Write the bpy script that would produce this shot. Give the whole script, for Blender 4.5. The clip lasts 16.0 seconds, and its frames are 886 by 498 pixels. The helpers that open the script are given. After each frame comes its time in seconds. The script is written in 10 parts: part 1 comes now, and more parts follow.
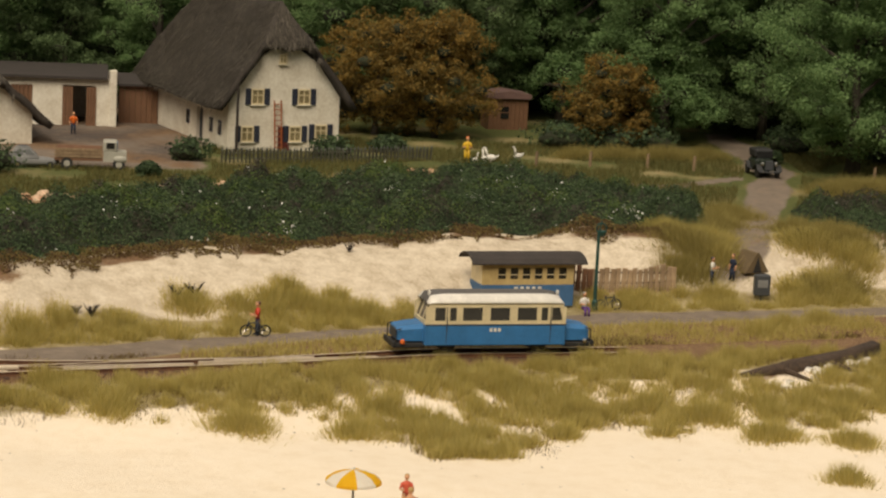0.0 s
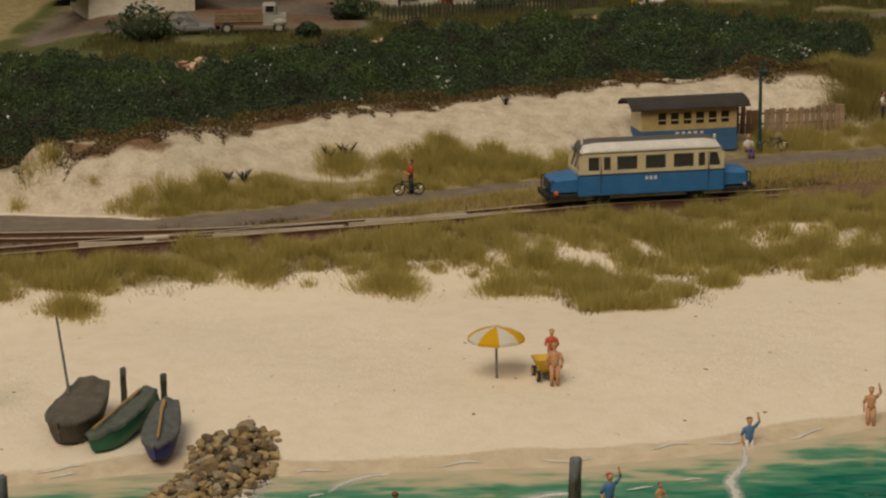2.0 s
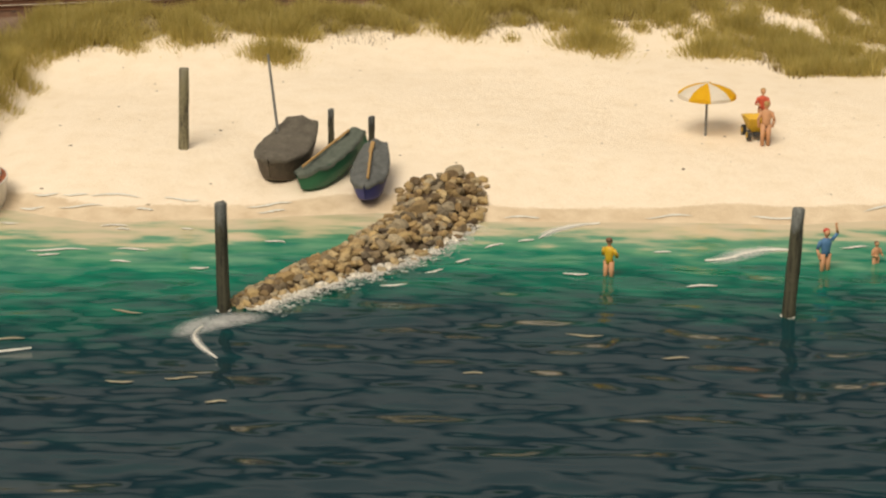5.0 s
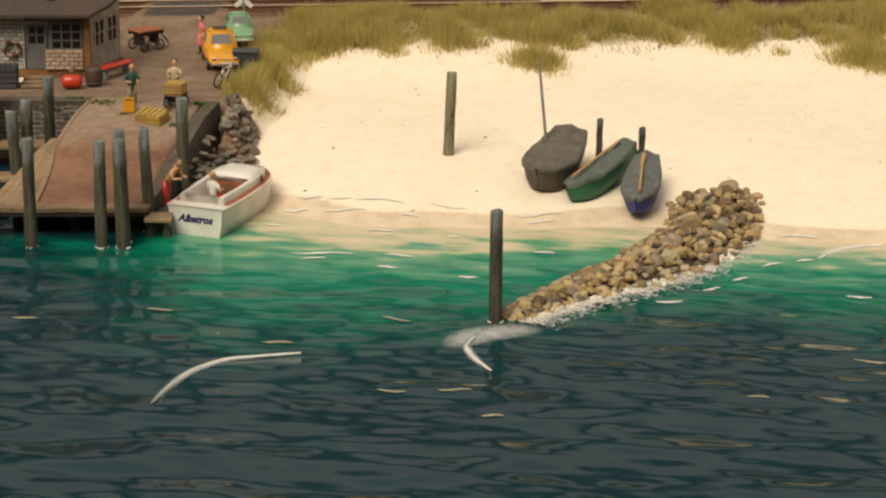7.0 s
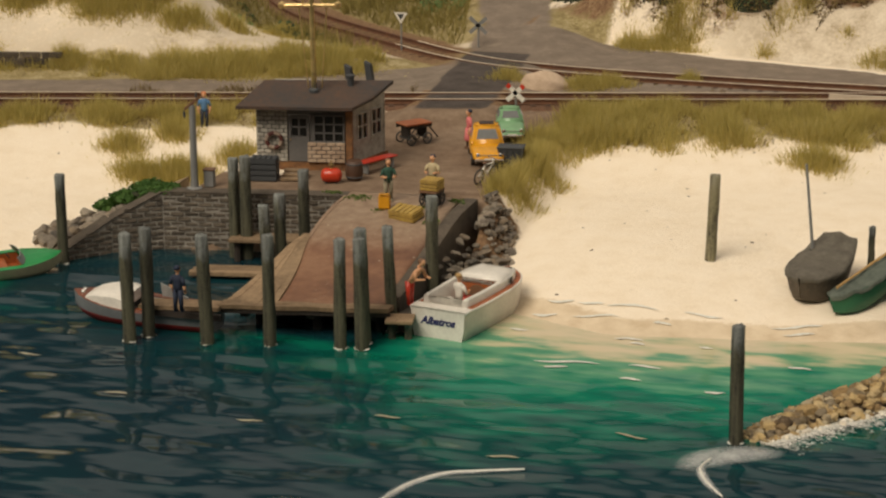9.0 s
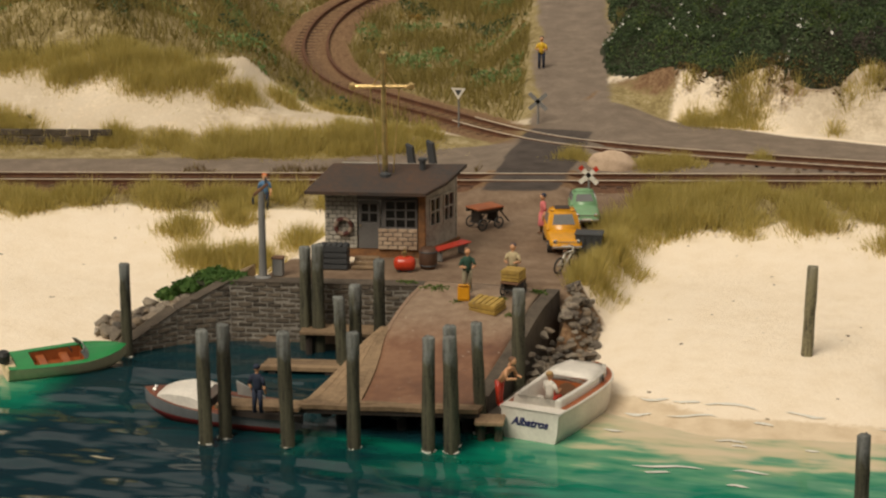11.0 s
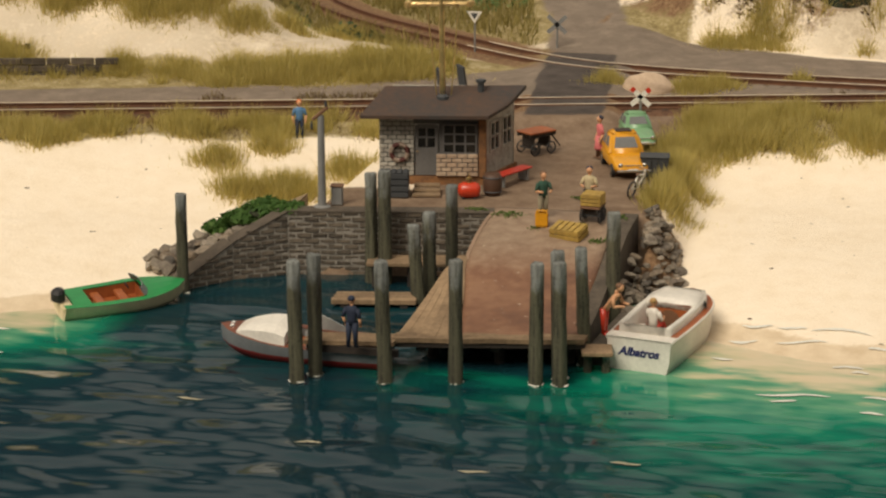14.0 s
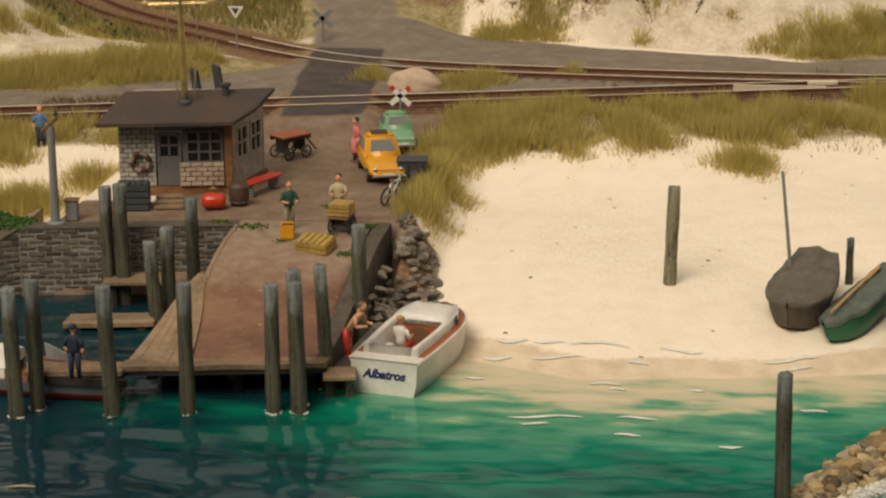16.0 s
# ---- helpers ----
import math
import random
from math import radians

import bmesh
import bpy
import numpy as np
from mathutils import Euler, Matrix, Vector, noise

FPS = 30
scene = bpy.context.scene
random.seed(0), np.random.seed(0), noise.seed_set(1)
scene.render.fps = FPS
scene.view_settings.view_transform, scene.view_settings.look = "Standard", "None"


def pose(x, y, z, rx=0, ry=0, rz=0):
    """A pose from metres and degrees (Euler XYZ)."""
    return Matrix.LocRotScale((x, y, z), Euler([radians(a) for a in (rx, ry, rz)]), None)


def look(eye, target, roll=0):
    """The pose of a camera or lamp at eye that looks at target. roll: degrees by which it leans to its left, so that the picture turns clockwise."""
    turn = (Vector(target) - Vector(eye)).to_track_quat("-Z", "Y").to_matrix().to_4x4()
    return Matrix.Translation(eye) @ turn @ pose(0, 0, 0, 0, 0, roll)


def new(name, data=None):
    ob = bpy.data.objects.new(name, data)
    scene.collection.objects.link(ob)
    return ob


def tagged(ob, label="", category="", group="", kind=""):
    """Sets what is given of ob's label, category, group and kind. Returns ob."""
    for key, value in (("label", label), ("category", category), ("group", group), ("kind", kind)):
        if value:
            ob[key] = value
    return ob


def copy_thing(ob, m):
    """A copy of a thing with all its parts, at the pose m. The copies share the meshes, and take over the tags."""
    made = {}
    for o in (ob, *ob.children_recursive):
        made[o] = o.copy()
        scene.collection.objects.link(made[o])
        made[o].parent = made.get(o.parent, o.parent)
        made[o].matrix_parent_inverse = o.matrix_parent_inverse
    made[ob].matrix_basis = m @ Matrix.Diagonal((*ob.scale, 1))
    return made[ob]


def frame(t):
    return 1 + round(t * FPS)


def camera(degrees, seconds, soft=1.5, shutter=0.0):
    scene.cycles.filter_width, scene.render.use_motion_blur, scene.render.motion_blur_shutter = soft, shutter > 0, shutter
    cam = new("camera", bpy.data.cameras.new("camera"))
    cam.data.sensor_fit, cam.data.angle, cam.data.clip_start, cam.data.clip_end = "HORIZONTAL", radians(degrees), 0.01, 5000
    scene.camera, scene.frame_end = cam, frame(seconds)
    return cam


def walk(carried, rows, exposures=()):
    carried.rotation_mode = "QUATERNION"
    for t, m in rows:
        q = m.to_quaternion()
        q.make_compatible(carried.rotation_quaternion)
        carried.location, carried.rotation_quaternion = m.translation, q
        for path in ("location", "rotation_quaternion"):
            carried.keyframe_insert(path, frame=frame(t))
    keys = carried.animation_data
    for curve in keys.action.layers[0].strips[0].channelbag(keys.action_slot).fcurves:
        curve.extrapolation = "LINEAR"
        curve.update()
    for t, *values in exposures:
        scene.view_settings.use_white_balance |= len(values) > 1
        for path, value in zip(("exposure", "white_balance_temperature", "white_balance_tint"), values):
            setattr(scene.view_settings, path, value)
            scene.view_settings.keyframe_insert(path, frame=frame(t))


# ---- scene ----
# A 1:87 harbour diorama. Lengths are written in layout units of 1.2 prototype metres; K turns them into true metres.
K = 0.0138

cam = camera(21.78, 16.0, soft=2.3)
PATH = [
    (0, (9.385, -64.665, 24.652), (15.800, -0.630, 14.082), 2.83),
    (0.5, (9.869, -63.798, 24.620), (14.333, 0.172, 12.733), 1.67),
    (1, (11.117, -63.556, 24.430), (14.503, 0.232, 11.279), 0.47),
    (1.5, (11.678, -63.170, 24.238), (13.335, 0.481, 10.132), -0.53),
    (2, (12.443, -62.923, 24.393), (12.750, 0.595, 9.607), -0.81),
    (2.5, (12.413, -62.761, 23.648), (11.879, 0.576, 8.110), -0.71),
    (3, (11.933, -62.485, 23.142), (10.356, 0.572, 6.569), -0.57),
    (3.2, (11.954, -62.535, 23.066), (9.970, 0.407, 6.106), -0.59),
    (5.3, (9.721, -62.712, 22.557), (5.633, -0.951, 2.008), 0.60),
    (5.5, (9.465, -62.678, 22.566), (4.918, -0.980, 1.927), 0.56),
    (6, (8.813, -62.346, 22.514), (2.862, -0.772, 1.859), 0.70),
    (6.5, (8.323, -61.935, 22.330), (0.802, -0.478, 1.843), 0.66),
    (7, (7.815, -60.873, 21.788), (-1.607, 0.506, 1.861), 0.81),
    (7.5, (7.435, -60.047, 21.854), (-3.853, 1.138, 2.300), 0.63),
    (8, (7.572, -59.349, 22.068), (-5.559, 1.645, 3.078), 0.45),
    (8.5, (8.886, -58.556, 21.959), (-6.414, 2.099, 3.516), 0.22),
    (9, (10.279, -57.320, 21.731), (-8.966, 2.400, 3.943), -0.22),
    (9.2, (10.603, -56.695, 21.445), (-10.334, 2.580, 4.084), -0.44),
    (11.3, (5.357, -54.965, 22.165), (-13.518, 5.317, 5.945), -0.01),
    (11.5, (4.699, -55.016, 22.080), (-14.201, 5.284, 5.958), 0.08),
    (12, (3.058, -55.327, 21.911), (-16.146, 4.952, 6.071), 0.09),
    (12.5, (1.841, -55.505, 21.625), (-16.811, 5.003, 5.998), 0.03),
    (13, (0.704, -54.940, 21.325), (-15.871, 6.045, 5.219), 0.05),
    (13.5, (-0.722, -53.975, 20.791), (-16.201, 7.097, 3.942), 0.13),
    (14, (-1.285, -53.379, 20.488), (-16.199, 7.564, 2.688), -0.03),
    (14.5, (-2.171, -50.658, 20.003), (-18.247, 9.857, 1.761), -0.42),
    (15, (-2.011, -49.630, 19.987), (-17.681, 10.873, 1.352), -0.46),
    (15.5, (-0.819, -49.074, 20.831), (-14.499, 11.938, 2.294), -0.42),
    (16, (0.439, -48.966, 20.438), (-9.872, 12.735, 2.000), -0.29),
]
EXPOSURES = [(0, 0.08), (0.5, 0.0), (1, -0.22), (1.5, -0.48), (2, -0.70), (2.5, -0.80), (3, -0.80), (5.5, 0.22), (6, 0.24), (7.5, 0.05), (8, -0.04), (9, -0.14), (12.5, -0.07), (14, 0.05), (14.5, 0.13), (15, 0.15), (15.5, 0.04), (16, -0.12)]
walk(cam, [(t, look(Vector(eye) * K, Vector(target) * K, roll)) for t, eye, target, roll in PATH], EXPOSURES)

# ---- light: the hall's soft lamps from above ----
world = bpy.data.worlds.new("hall_light")
scene.world = world
world.use_nodes = True
wn, wl = world.node_tree.nodes, world.node_tree.links
wtc, wsep, wramp = wn.new("ShaderNodeTexCoord"), wn.new("ShaderNodeSeparateXYZ"), wn.new("ShaderNodeValToRGB")
wl.new(wtc.outputs["Generated"], wsep.inputs[0])
wl.new(wsep.outputs["Z"], wramp.inputs["Fac"])
# dim walls of the hall below, lit ceiling above
for el, (p, c) in zip(wramp.color_ramp.elements, ((0.34, (0.05, 0.05, 0.052)), (0.48, (1.0, 0.89, 0.76)))):
    el.position, el.color = p, (*c, 1)
wl.new(wramp.outputs["Color"], wn["Background"].inputs["Color"])
wn["Background"].inputs["Strength"].default_value = 0.54
sun_data = bpy.data.lights.new("hall_lamp", "SUN")
sun_data.energy, sun_data.angle, sun_data.color = 2.7, radians(34), (1.0, 0.875, 0.71)
sun = new("hall_lamp", sun_data)
sun.matrix_world = look((-0.55, -1.35, 1.75), (0, 0, 0))

# ---- helpers for shapes ----
def link_mesh(name, me, mats):
    for m in mats if isinstance(mats, (list, tuple)) else [mats]:
        me.materials.append(m)
    return new(name, me)


def part(name, bm, mats, parent=None, label="", smooth=False):
    """One mesh object, in units, under a thing or a part."""
    bm.transform(Matrix.Scale(K, 4))
    if smooth:
        for f in bm.faces:
            f.smooth = True
    me = bpy.data.meshes.new(name)
    bm.to_mesh(me)
    bm.free()
    ob = link_mesh(name, me, mats)
    if parent:
        ob.parent = parent
    if label:
        ob["label"] = label
    return ob


def raw(name, verts, faces, mats, parent=None, smooth=False, mids=None):
    """A mesh object from arrays of corners (in units) and faces."""
    me = bpy.data.meshes.new(name)
    me.from_pydata((np.asarray(verts) * K).tolist(), [], faces if isinstance(faces, list) else faces.tolist())
    if smooth:
        me.polygons.foreach_set("use_smooth", [True] * len(me.polygons))
    if mids is not None:
        me.polygons.foreach_set("material_index", mids)
    me.update()
    ob = link_mesh(name, me, mats)
    if parent:
        ob.parent = parent
    return ob


def tris(name, v, mats, parent=None):
    """A mesh of loose triangles or quads, v of shape (count, corners, 3) in units."""
    n, k = v.shape[:2]
    me = bpy.data.meshes.new(name)
    me.vertices.add(n * k)
    me.vertices.foreach_set("co", (v * K).astype(np.float32).ravel())
    me.loops.add(n * k)
    me.loops.foreach_set("vertex_index", np.arange(n * k, dtype=np.int32))
    me.polygons.add(n)
    me.polygons.foreach_set("loop_start", np.arange(0, n * k, k, dtype=np.int32))
    me.update(calc_edges=True)
    me.validate()
    ob = link_mesh(name, me, mats)
    if parent:
        ob.parent = parent
    return ob


def at(x, y, z, rz=0, rx=0, ry=0):
    return pose(x * K, y * K, z * K, rx, ry, rz)


def thing(name, label, category, x, y, z, rz=0, rx=0, ry=0, group="", kind=""):
    ob = new(name)
    ob.empty_display_size = 0.005
    ob.matrix_world = at(x, y, z, rz, rx, ry)
    return tagged(ob, label, category, group, kind)


def place(ob, x, y, z, rz=0, rx=0, ry=0, label="", category="", group="", kind=""):
    ob.matrix_world = at(x, y, z, rz, rx, ry)
    return tagged(ob, label, category, group, kind)


def setmi(geom, mi):
    for v in geom:
        for f in v.link_faces:
            f.material_index = mi


def box(bm, c, s, rot=(0, 0, 0), mi=0, bev=0.0):
    """A block with its middle at c and sides s; bev rounds its edges."""
    m = Matrix.LocRotScale(c, Euler([radians(a) for a in rot]), s)
    vs = bmesh.ops.create_cube(bm, size=1, matrix=m)["verts"]
    if mi:
        setmi(vs, mi)
    if bev:
        es = {e for v in vs for e in v.link_edges}
        bmesh.ops.bevel(bm, geom=list(es), offset=bev, segments=1, affect="EDGES", profile=0.5)
    return vs


def rod(bm, a, b, r0, r1=None, seg=8, mi=0):
    """A round bar from a to b."""
    a, b = Vector(a), Vector(b)
    d = b - a
    m = Matrix.Translation((a + b) / 2) @ d.to_track_quat("Z", "Y").to_matrix().to_4x4()
    vs = bmesh.ops.create_cone(bm, cap_ends=True, segments=seg, radius1=r0, radius2=r0 if r1 is None else r1, depth=d.length, matrix=m)["verts"]
    if mi:
        setmi(vs, mi)
    return vs


def ball(bm, c, s, sub=2, mi=0, rot=(0, 0, 0)):
    s = (s, s, s) if isinstance(s, (int, float)) else s
    vs = bmesh.ops.create_icosphere(bm, subdivisions=sub, radius=1, matrix=Matrix.LocRotScale(c, Euler([radians(a) for a in rot]), s))["verts"]
    if mi:
        setmi(vs, mi)
    return vs


def loft(bm, rings, mi=0, cap=True, closed=True):
    """A skin over rings of equal numbers of corners."""
    made = [[bm.verts.new(p) for p in r] for r in rings]
    n = len(made[0])
    fs = []
    for a, b in zip(made, made[1:]):
        for i in range(n if closed else n - 1):
            j = (i + 1) % n
            try:
                fs.append(bm.faces.new((a[i], a[j], b[j], b[i])))
            except ValueError:
                pass
    if cap:
        fs += [bm.faces.new(made[0][::-1]), bm.faces.new(made[-1])]
    for f in fs:
        f.material_index = mi
    return made


def turned(bm, profile, seg=12, mi=0, c=(0, 0, 0)):
    """A turned body from (radius, height) pairs."""
    rings = [[(c[0] + r * math.cos(2 * math.pi * i / seg), c[1] + r * math.sin(2 * math.pi * i / seg), c[2] + z) for i in range(seg)] for r, z in profile]
    return loft(bm, rings, mi)


def prism(bm, pts, axis, lo, hi, mi=0):
    """A polygon of pairs drawn out along an axis."""
    n = "xyz".index(axis)

    def p3(p, v):
        q = list(p)
        q.insert(n, v)
        return q
    return loft(bm, [[p3(p, lo) for p in pts], [p3(p, hi) for p in pts]], mi)


def torus(bm, c, R, r, seg=14, tube=5, rot=(0, 0, 0), mi=0):
    m = Matrix.Translation(c) @ Euler([radians(a) for a in rot]).to_matrix().to_4x4()
    vs = []
    for i in range(seg):
        a = 2 * math.pi * i / seg
        ring = []
        for j in range(tube):
            b = 2 * math.pi * j / tube
            ring.append(bm.verts.new(m @ Vector(((R + r * math.cos(b)) * math.cos(a), (R + r * math.cos(b)) * math.sin(a), r * math.sin(b)))))
        vs.append(ring)
    for i in range(seg):
        for j in range(tube):
            f = bm.faces.new((vs[i][j], vs[(i + 1) % seg][j], vs[(i + 1) % seg][(j + 1) % tube], vs[i][(j + 1) % tube]))
            f.material_index = mi


def hoop(bm, cx, cz, w, h, t, y0, y1):
    """A flat rectangular frame in one piece, standing in the xz plane."""
    def loop(a, b, y):
        return [(cx - a, y, cz - b), (cx + a, y, cz - b), (cx + a, y, cz + b), (cx - a, y, cz + b)]
    o, i = (w / 2 + t / 2, h / 2 + t / 2), (w / 2 - t / 2, h / 2 - t / 2)
    rings = [loop(*o, y0), loop(*i, y0), loop(*i, y1), loop(*o, y1)]
    made = [[bm.verts.new(p) for p in r] for r in rings]
    for k in range(4):
        a, b = made[k], made[(k + 1) % 4]
        for j in range(4):
            bm.faces.new((a[j], a[(j + 1) % 4], b[(j + 1) % 4], b[j]))


def stone_mesh(name, seed, mat, flat=0.7, sub=2):
    """One rough broken stone of unit size."""
    rnd = random.Random(seed)
    bm = bmesh.new()
    bmesh.ops.create_icosphere(bm, subdivisions=sub, radius=1)
    for cut in range(11):
        n = Vector((rnd.gauss(0, 1), rnd.gauss(0, 1), rnd.gauss(0, 1))).normalized()
        d = rnd.uniform(0.42, 0.74)
        for v in bm.verts:
            over = v.co.dot(n) - d
            if over > 0:
                v.co -= n * over
    for v in bm.verts:
        v.co *= 1.1 + 0.09 * rnd.random()
        v.co.z *= flat
    bm.transform(Matrix.Scale(K * 1.12, 4))
    me = bpy.data.meshes.new(name)
    bm.to_mesh(me)
    bm.free()
    me.materials.append(mat)
    return me


# ---- materials ----
def mat_new(name):
    m = bpy.data.materials.new(name)
    m.use_nodes = True
    return m, m.node_tree.nodes, m.node_tree.links, m.node_tree.nodes["Principled BSDF"]


def coords(nt, links, scale, where="Object"):
    tc = nt.new("ShaderNodeTexCoord")
    mp = nt.new("ShaderNodeMapping")
    mp.inputs["Scale"].default_value = (scale / K,) * 3 if isinstance(scale, (int, float)) else [v / K for v in scale]
    links.new(tc.outputs[where], mp.inputs["Vector"])
    return mp.outputs["Vector"]


def noise_tex(nt, links, vec, scale, detail=4, rough=0.6):
    n = nt.new("ShaderNodeTexNoise")
    n.inputs["Scale"].default_value, n.inputs["Detail"].default_value, n.inputs["Roughness"].default_value = scale, detail, rough
    links.new(vec, n.inputs["Vector"])
    return n.outputs["Fac"]


def ramp(nt, links, fac, stops):
    r = nt.new("ShaderNodeValToRGB")
    e = r.color_ramp.elements
    while len(e) < len(stops):
        e.new(0.5)
    for el, (p, c) in zip(e, stops):
        el.position, el.color = p, (*c, 1)
    links.new(fac, r.inputs["Fac"])
    return r.outputs["Color"]


def mix(nt, links, fac, a, b, mode="MIX"):
    m = nt.new("ShaderNodeMix")
    m.data_type, m.blend_type = "RGBA", mode
    for sock, v in ((m.inputs[0], fac), (m.inputs[6], a), (m.inputs[7], b)):
        if isinstance(v, (int, float)):
            sock.default_value = v
        elif isinstance(v, tuple):
            sock.default_value = (*v, 1)
        else:
            links.new(v, sock)
    return m.outputs[2]


def mathn(nt, links, op, a, b=0.0):
    m = nt.new("ShaderNodeMath")
    m.operation = op
    for sock, v in zip(m.inputs, (a, b)):
        if isinstance(v, (int, float)):
            sock.default_value = v
        else:
            links.new(v, sock)
    return m.outputs[0]


def bump(nt, links, bsdf, height, strength, dist):
    b = nt.new("ShaderNodeBump")
    b.inputs["Strength"].default_value, b.inputs["Distance"].default_value = strength, dist * K
    links.new(height, b.inputs["Height"])
    links.new(b.outputs["Normal"], bsdf.inputs["Normal"])


def worn(name, col, dark=None, scale=1.5, rough=0.7, metal=0.0, grain=9.0, bstr=0.3, stretch=None, vary=0.0, amount=0.5):
    """A painted or natural surface with stains at two scales and a fine relief."""
    m, nt, links, bsdf = mat_new(name)
    dark = dark or tuple(c * 0.6 for c in col)
    vec = coords(nt, links, stretch or 1.0)
    a, b = noise_tex(nt, links, vec, scale, 5), noise_tex(nt, links, vec, grain, 3)
    both = mathn(nt, links, "ADD", mathn(nt, links, "MULTIPLY", a, 0.6), mathn(nt, links, "MULTIPLY", b, 0.4))
    lo = 0.5 - 0.22 * amount
    colour = ramp(nt, links, both, [(lo - 0.06, dark), (lo + 0.3, col)])
    if vary:
        oi = nt.new("ShaderNodeObjectInfo")
        hsv = nt.new("ShaderNodeHueSaturation")
        links.new(mathn(nt, links, "ADD", mathn(nt, links, "MULTIPLY", oi.outputs["Random"], vary), 1 - vary / 2), hsv.inputs["Value"])
        links.new(colour, hsv.inputs["Color"])
        colour = hsv.outputs["Color"]
    links.new(colour, bsdf.inputs["Base Color"])
    bsdf.inputs["Roughness"].default_value, bsdf.inputs["Metallic"].default_value = rough, metal
    if bstr:
        bump(nt, links, bsdf, both, bstr, 0.08)
    return m


def leafy(name, cols, rough=0.7, spread=1.0, through_light=0.4, clump=0.35):
    """Leaves or blades, each with a shade of its own."""
    m, nt, links, bsdf = mat_new(name)
    g = nt.new("ShaderNodeNewGeometry")
    vec = coords(nt, links, 1.0)
    big = noise_tex(nt, links, vec, clump, 3)
    f = mathn(nt, links, "ADD", mathn(nt, links, "MULTIPLY", g.outputs["Random Per Island"], 0.55 * spread), mathn(nt, links, "MULTIPLY", big, 0.5))
    col = ramp(nt, links, f, cols)
    links.new(col, bsdf.inputs["Base Color"])
    bsdf.inputs["Roughness"].default_value = rough
    bsdf.inputs["Specular IOR Level"].default_value = 0.2
    thin, both = nt.new("ShaderNodeBsdfTranslucent"), nt.new("ShaderNodeMixShader")
    both.inputs["Fac"].default_value = through_light
    links.new(col, thin.inputs["Color"])
    links.new(bsdf.outputs["BSDF"], both.inputs[1])
    links.new(thin.outputs["BSDF"], both.inputs[2])
    links.new(both.outputs["Shader"], nt["Material Output"].inputs["Surface"])
    return m


def stony(name, cols, islands=False, rough=0.85):
    """Stones that differ from one another in colour."""
    m, nt, links, bsdf = mat_new(name)
    if islands:
        pick = nt.new("ShaderNodeNewGeometry").outputs["Random Per Island"]
    else:
        pick = nt.new("ShaderNodeObjectInfo").outputs["Random"]
    vec = coords(nt, links, 1.0 if islands else 0.35)
    a, b = noise_tex(nt, links, vec, 3.0, 4), noise_tex(nt, links, vec, 14.0, 3)
    both = mathn(nt, links, "ADD", mathn(nt, links, "MULTIPLY", a, 0.6), mathn(nt, links, "MULTIPLY", b, 0.4))
    base = ramp(nt, links, pick, [(i / max(len(cols) - 1, 1), c) for i, c in enumerate(cols)])
    shade = ramp(nt, links, both, [(0.32, (0.42, 0.40, 0.38)), (0.52, (1, 1, 1)), (0.72, (1.25, 1.22, 1.15))])
    links.new(mix(nt, links, 1.0, base, shade, "MULTIPLY"), bsdf.inputs["Base Color"])
    bsdf.inputs["Roughness"].default_value = rough
    bump(nt, links, bsdf, both, 0.6, 0.1)
    return m

# ---- the lie of the land ----
TRACK_A, TRACK_B = 33.2, 0.295          # main line: y = A + B x
YAW_T = math.degrees(math.atan(TRACK_B))
BRANCH = [(14.0, 37.4), (8.0, 35.7), (3.0, 34.75), (-3.0, 34.45), (-9.0, 34.5), (-14.0, 34.8), (-18.5, 36.0), (-24.0, 39.9), (-29.3, 44.4), (-33.2, 50.0), (-35.4, 56.0), (-35.6, 62.0), (-33.0, 69.0), (-28.0, 76.0)]
SHORE_X = [-75, -60, -31.5, -28, -25.5, -22, -12, -9, -5.5, -0.4, 3.7, 7, 11.6, 17, 21, 26.8, 35, 60, 80]
SHORE_Y = [1, 2, 5.9, 7.8, 10, 13.2, 13.2, 9.3, 8.0, 8.9, 9.9, 9.2, 9.5, 9.7, 10.6, 13, 17, 27, 34]
ROAD_FAR_X = [-75, -40, -25, -20, -18.6, -17.2, -15, -12.4, -8.3, -4, 0, 10, 17, 30, 45, 80]
ROAD_FAR_Y = [4.6, 4.5, 4.6, 7.5, 9.0, 14.2, 13.2, 11.6, 9.4, 7.2, 5.0, 6.6, 7.4, 9.6, 8.7, 8.5]
DUNE_W_X = [-75, -30, -18, -9, 0, 4, 15, 28, 36, 80]
DUNE_W_Y = [7, 7, 2.3, 2.0, 5.4, 8.2, 9.5, 9, 7, 7]


def smooth(v, lo, hi):
    t = np.clip((v - lo) / (hi - lo), 0, 1)
    return t * t * (3 - 2 * t)


def track_y(x):
    return TRACK_A + TRACK_B * x


def rail_y(x):
    """The main line itself, which eases off eastwards."""
    return track_y(x) + 0.5 * smooth(x, 12, 20) - 0.13 * np.maximum(x - 21, 0)


def curve_points(pts, step=0.4):
    """A smooth line through points, at even steps."""
    p = np.array([pts[0], *pts, pts[-1]], float)
    out = []
    for i in range(1, len(p) - 2):
        a, b, c, d = p[i - 1:i + 3]
        for t in np.arange(0, 1, 0.05):
            out.append(0.5 * (2 * b + (c - a) * t + (2 * a - 5 * b + 4 * c - d) * t**2 + (3 * b - a - 3 * c + d) * t**3))
    out = np.array(out)
    run = np.r_[0, np.cumsum(np.linalg.norm(np.diff(out, axis=0), axis=1))]
    at_ = np.arange(0, run[-1], step)
    return np.stack([np.interp(at_, run, out[:, n]) for n in range(out.shape[1])], 1)


BRANCH_PTS = curve_points(BRANCH)


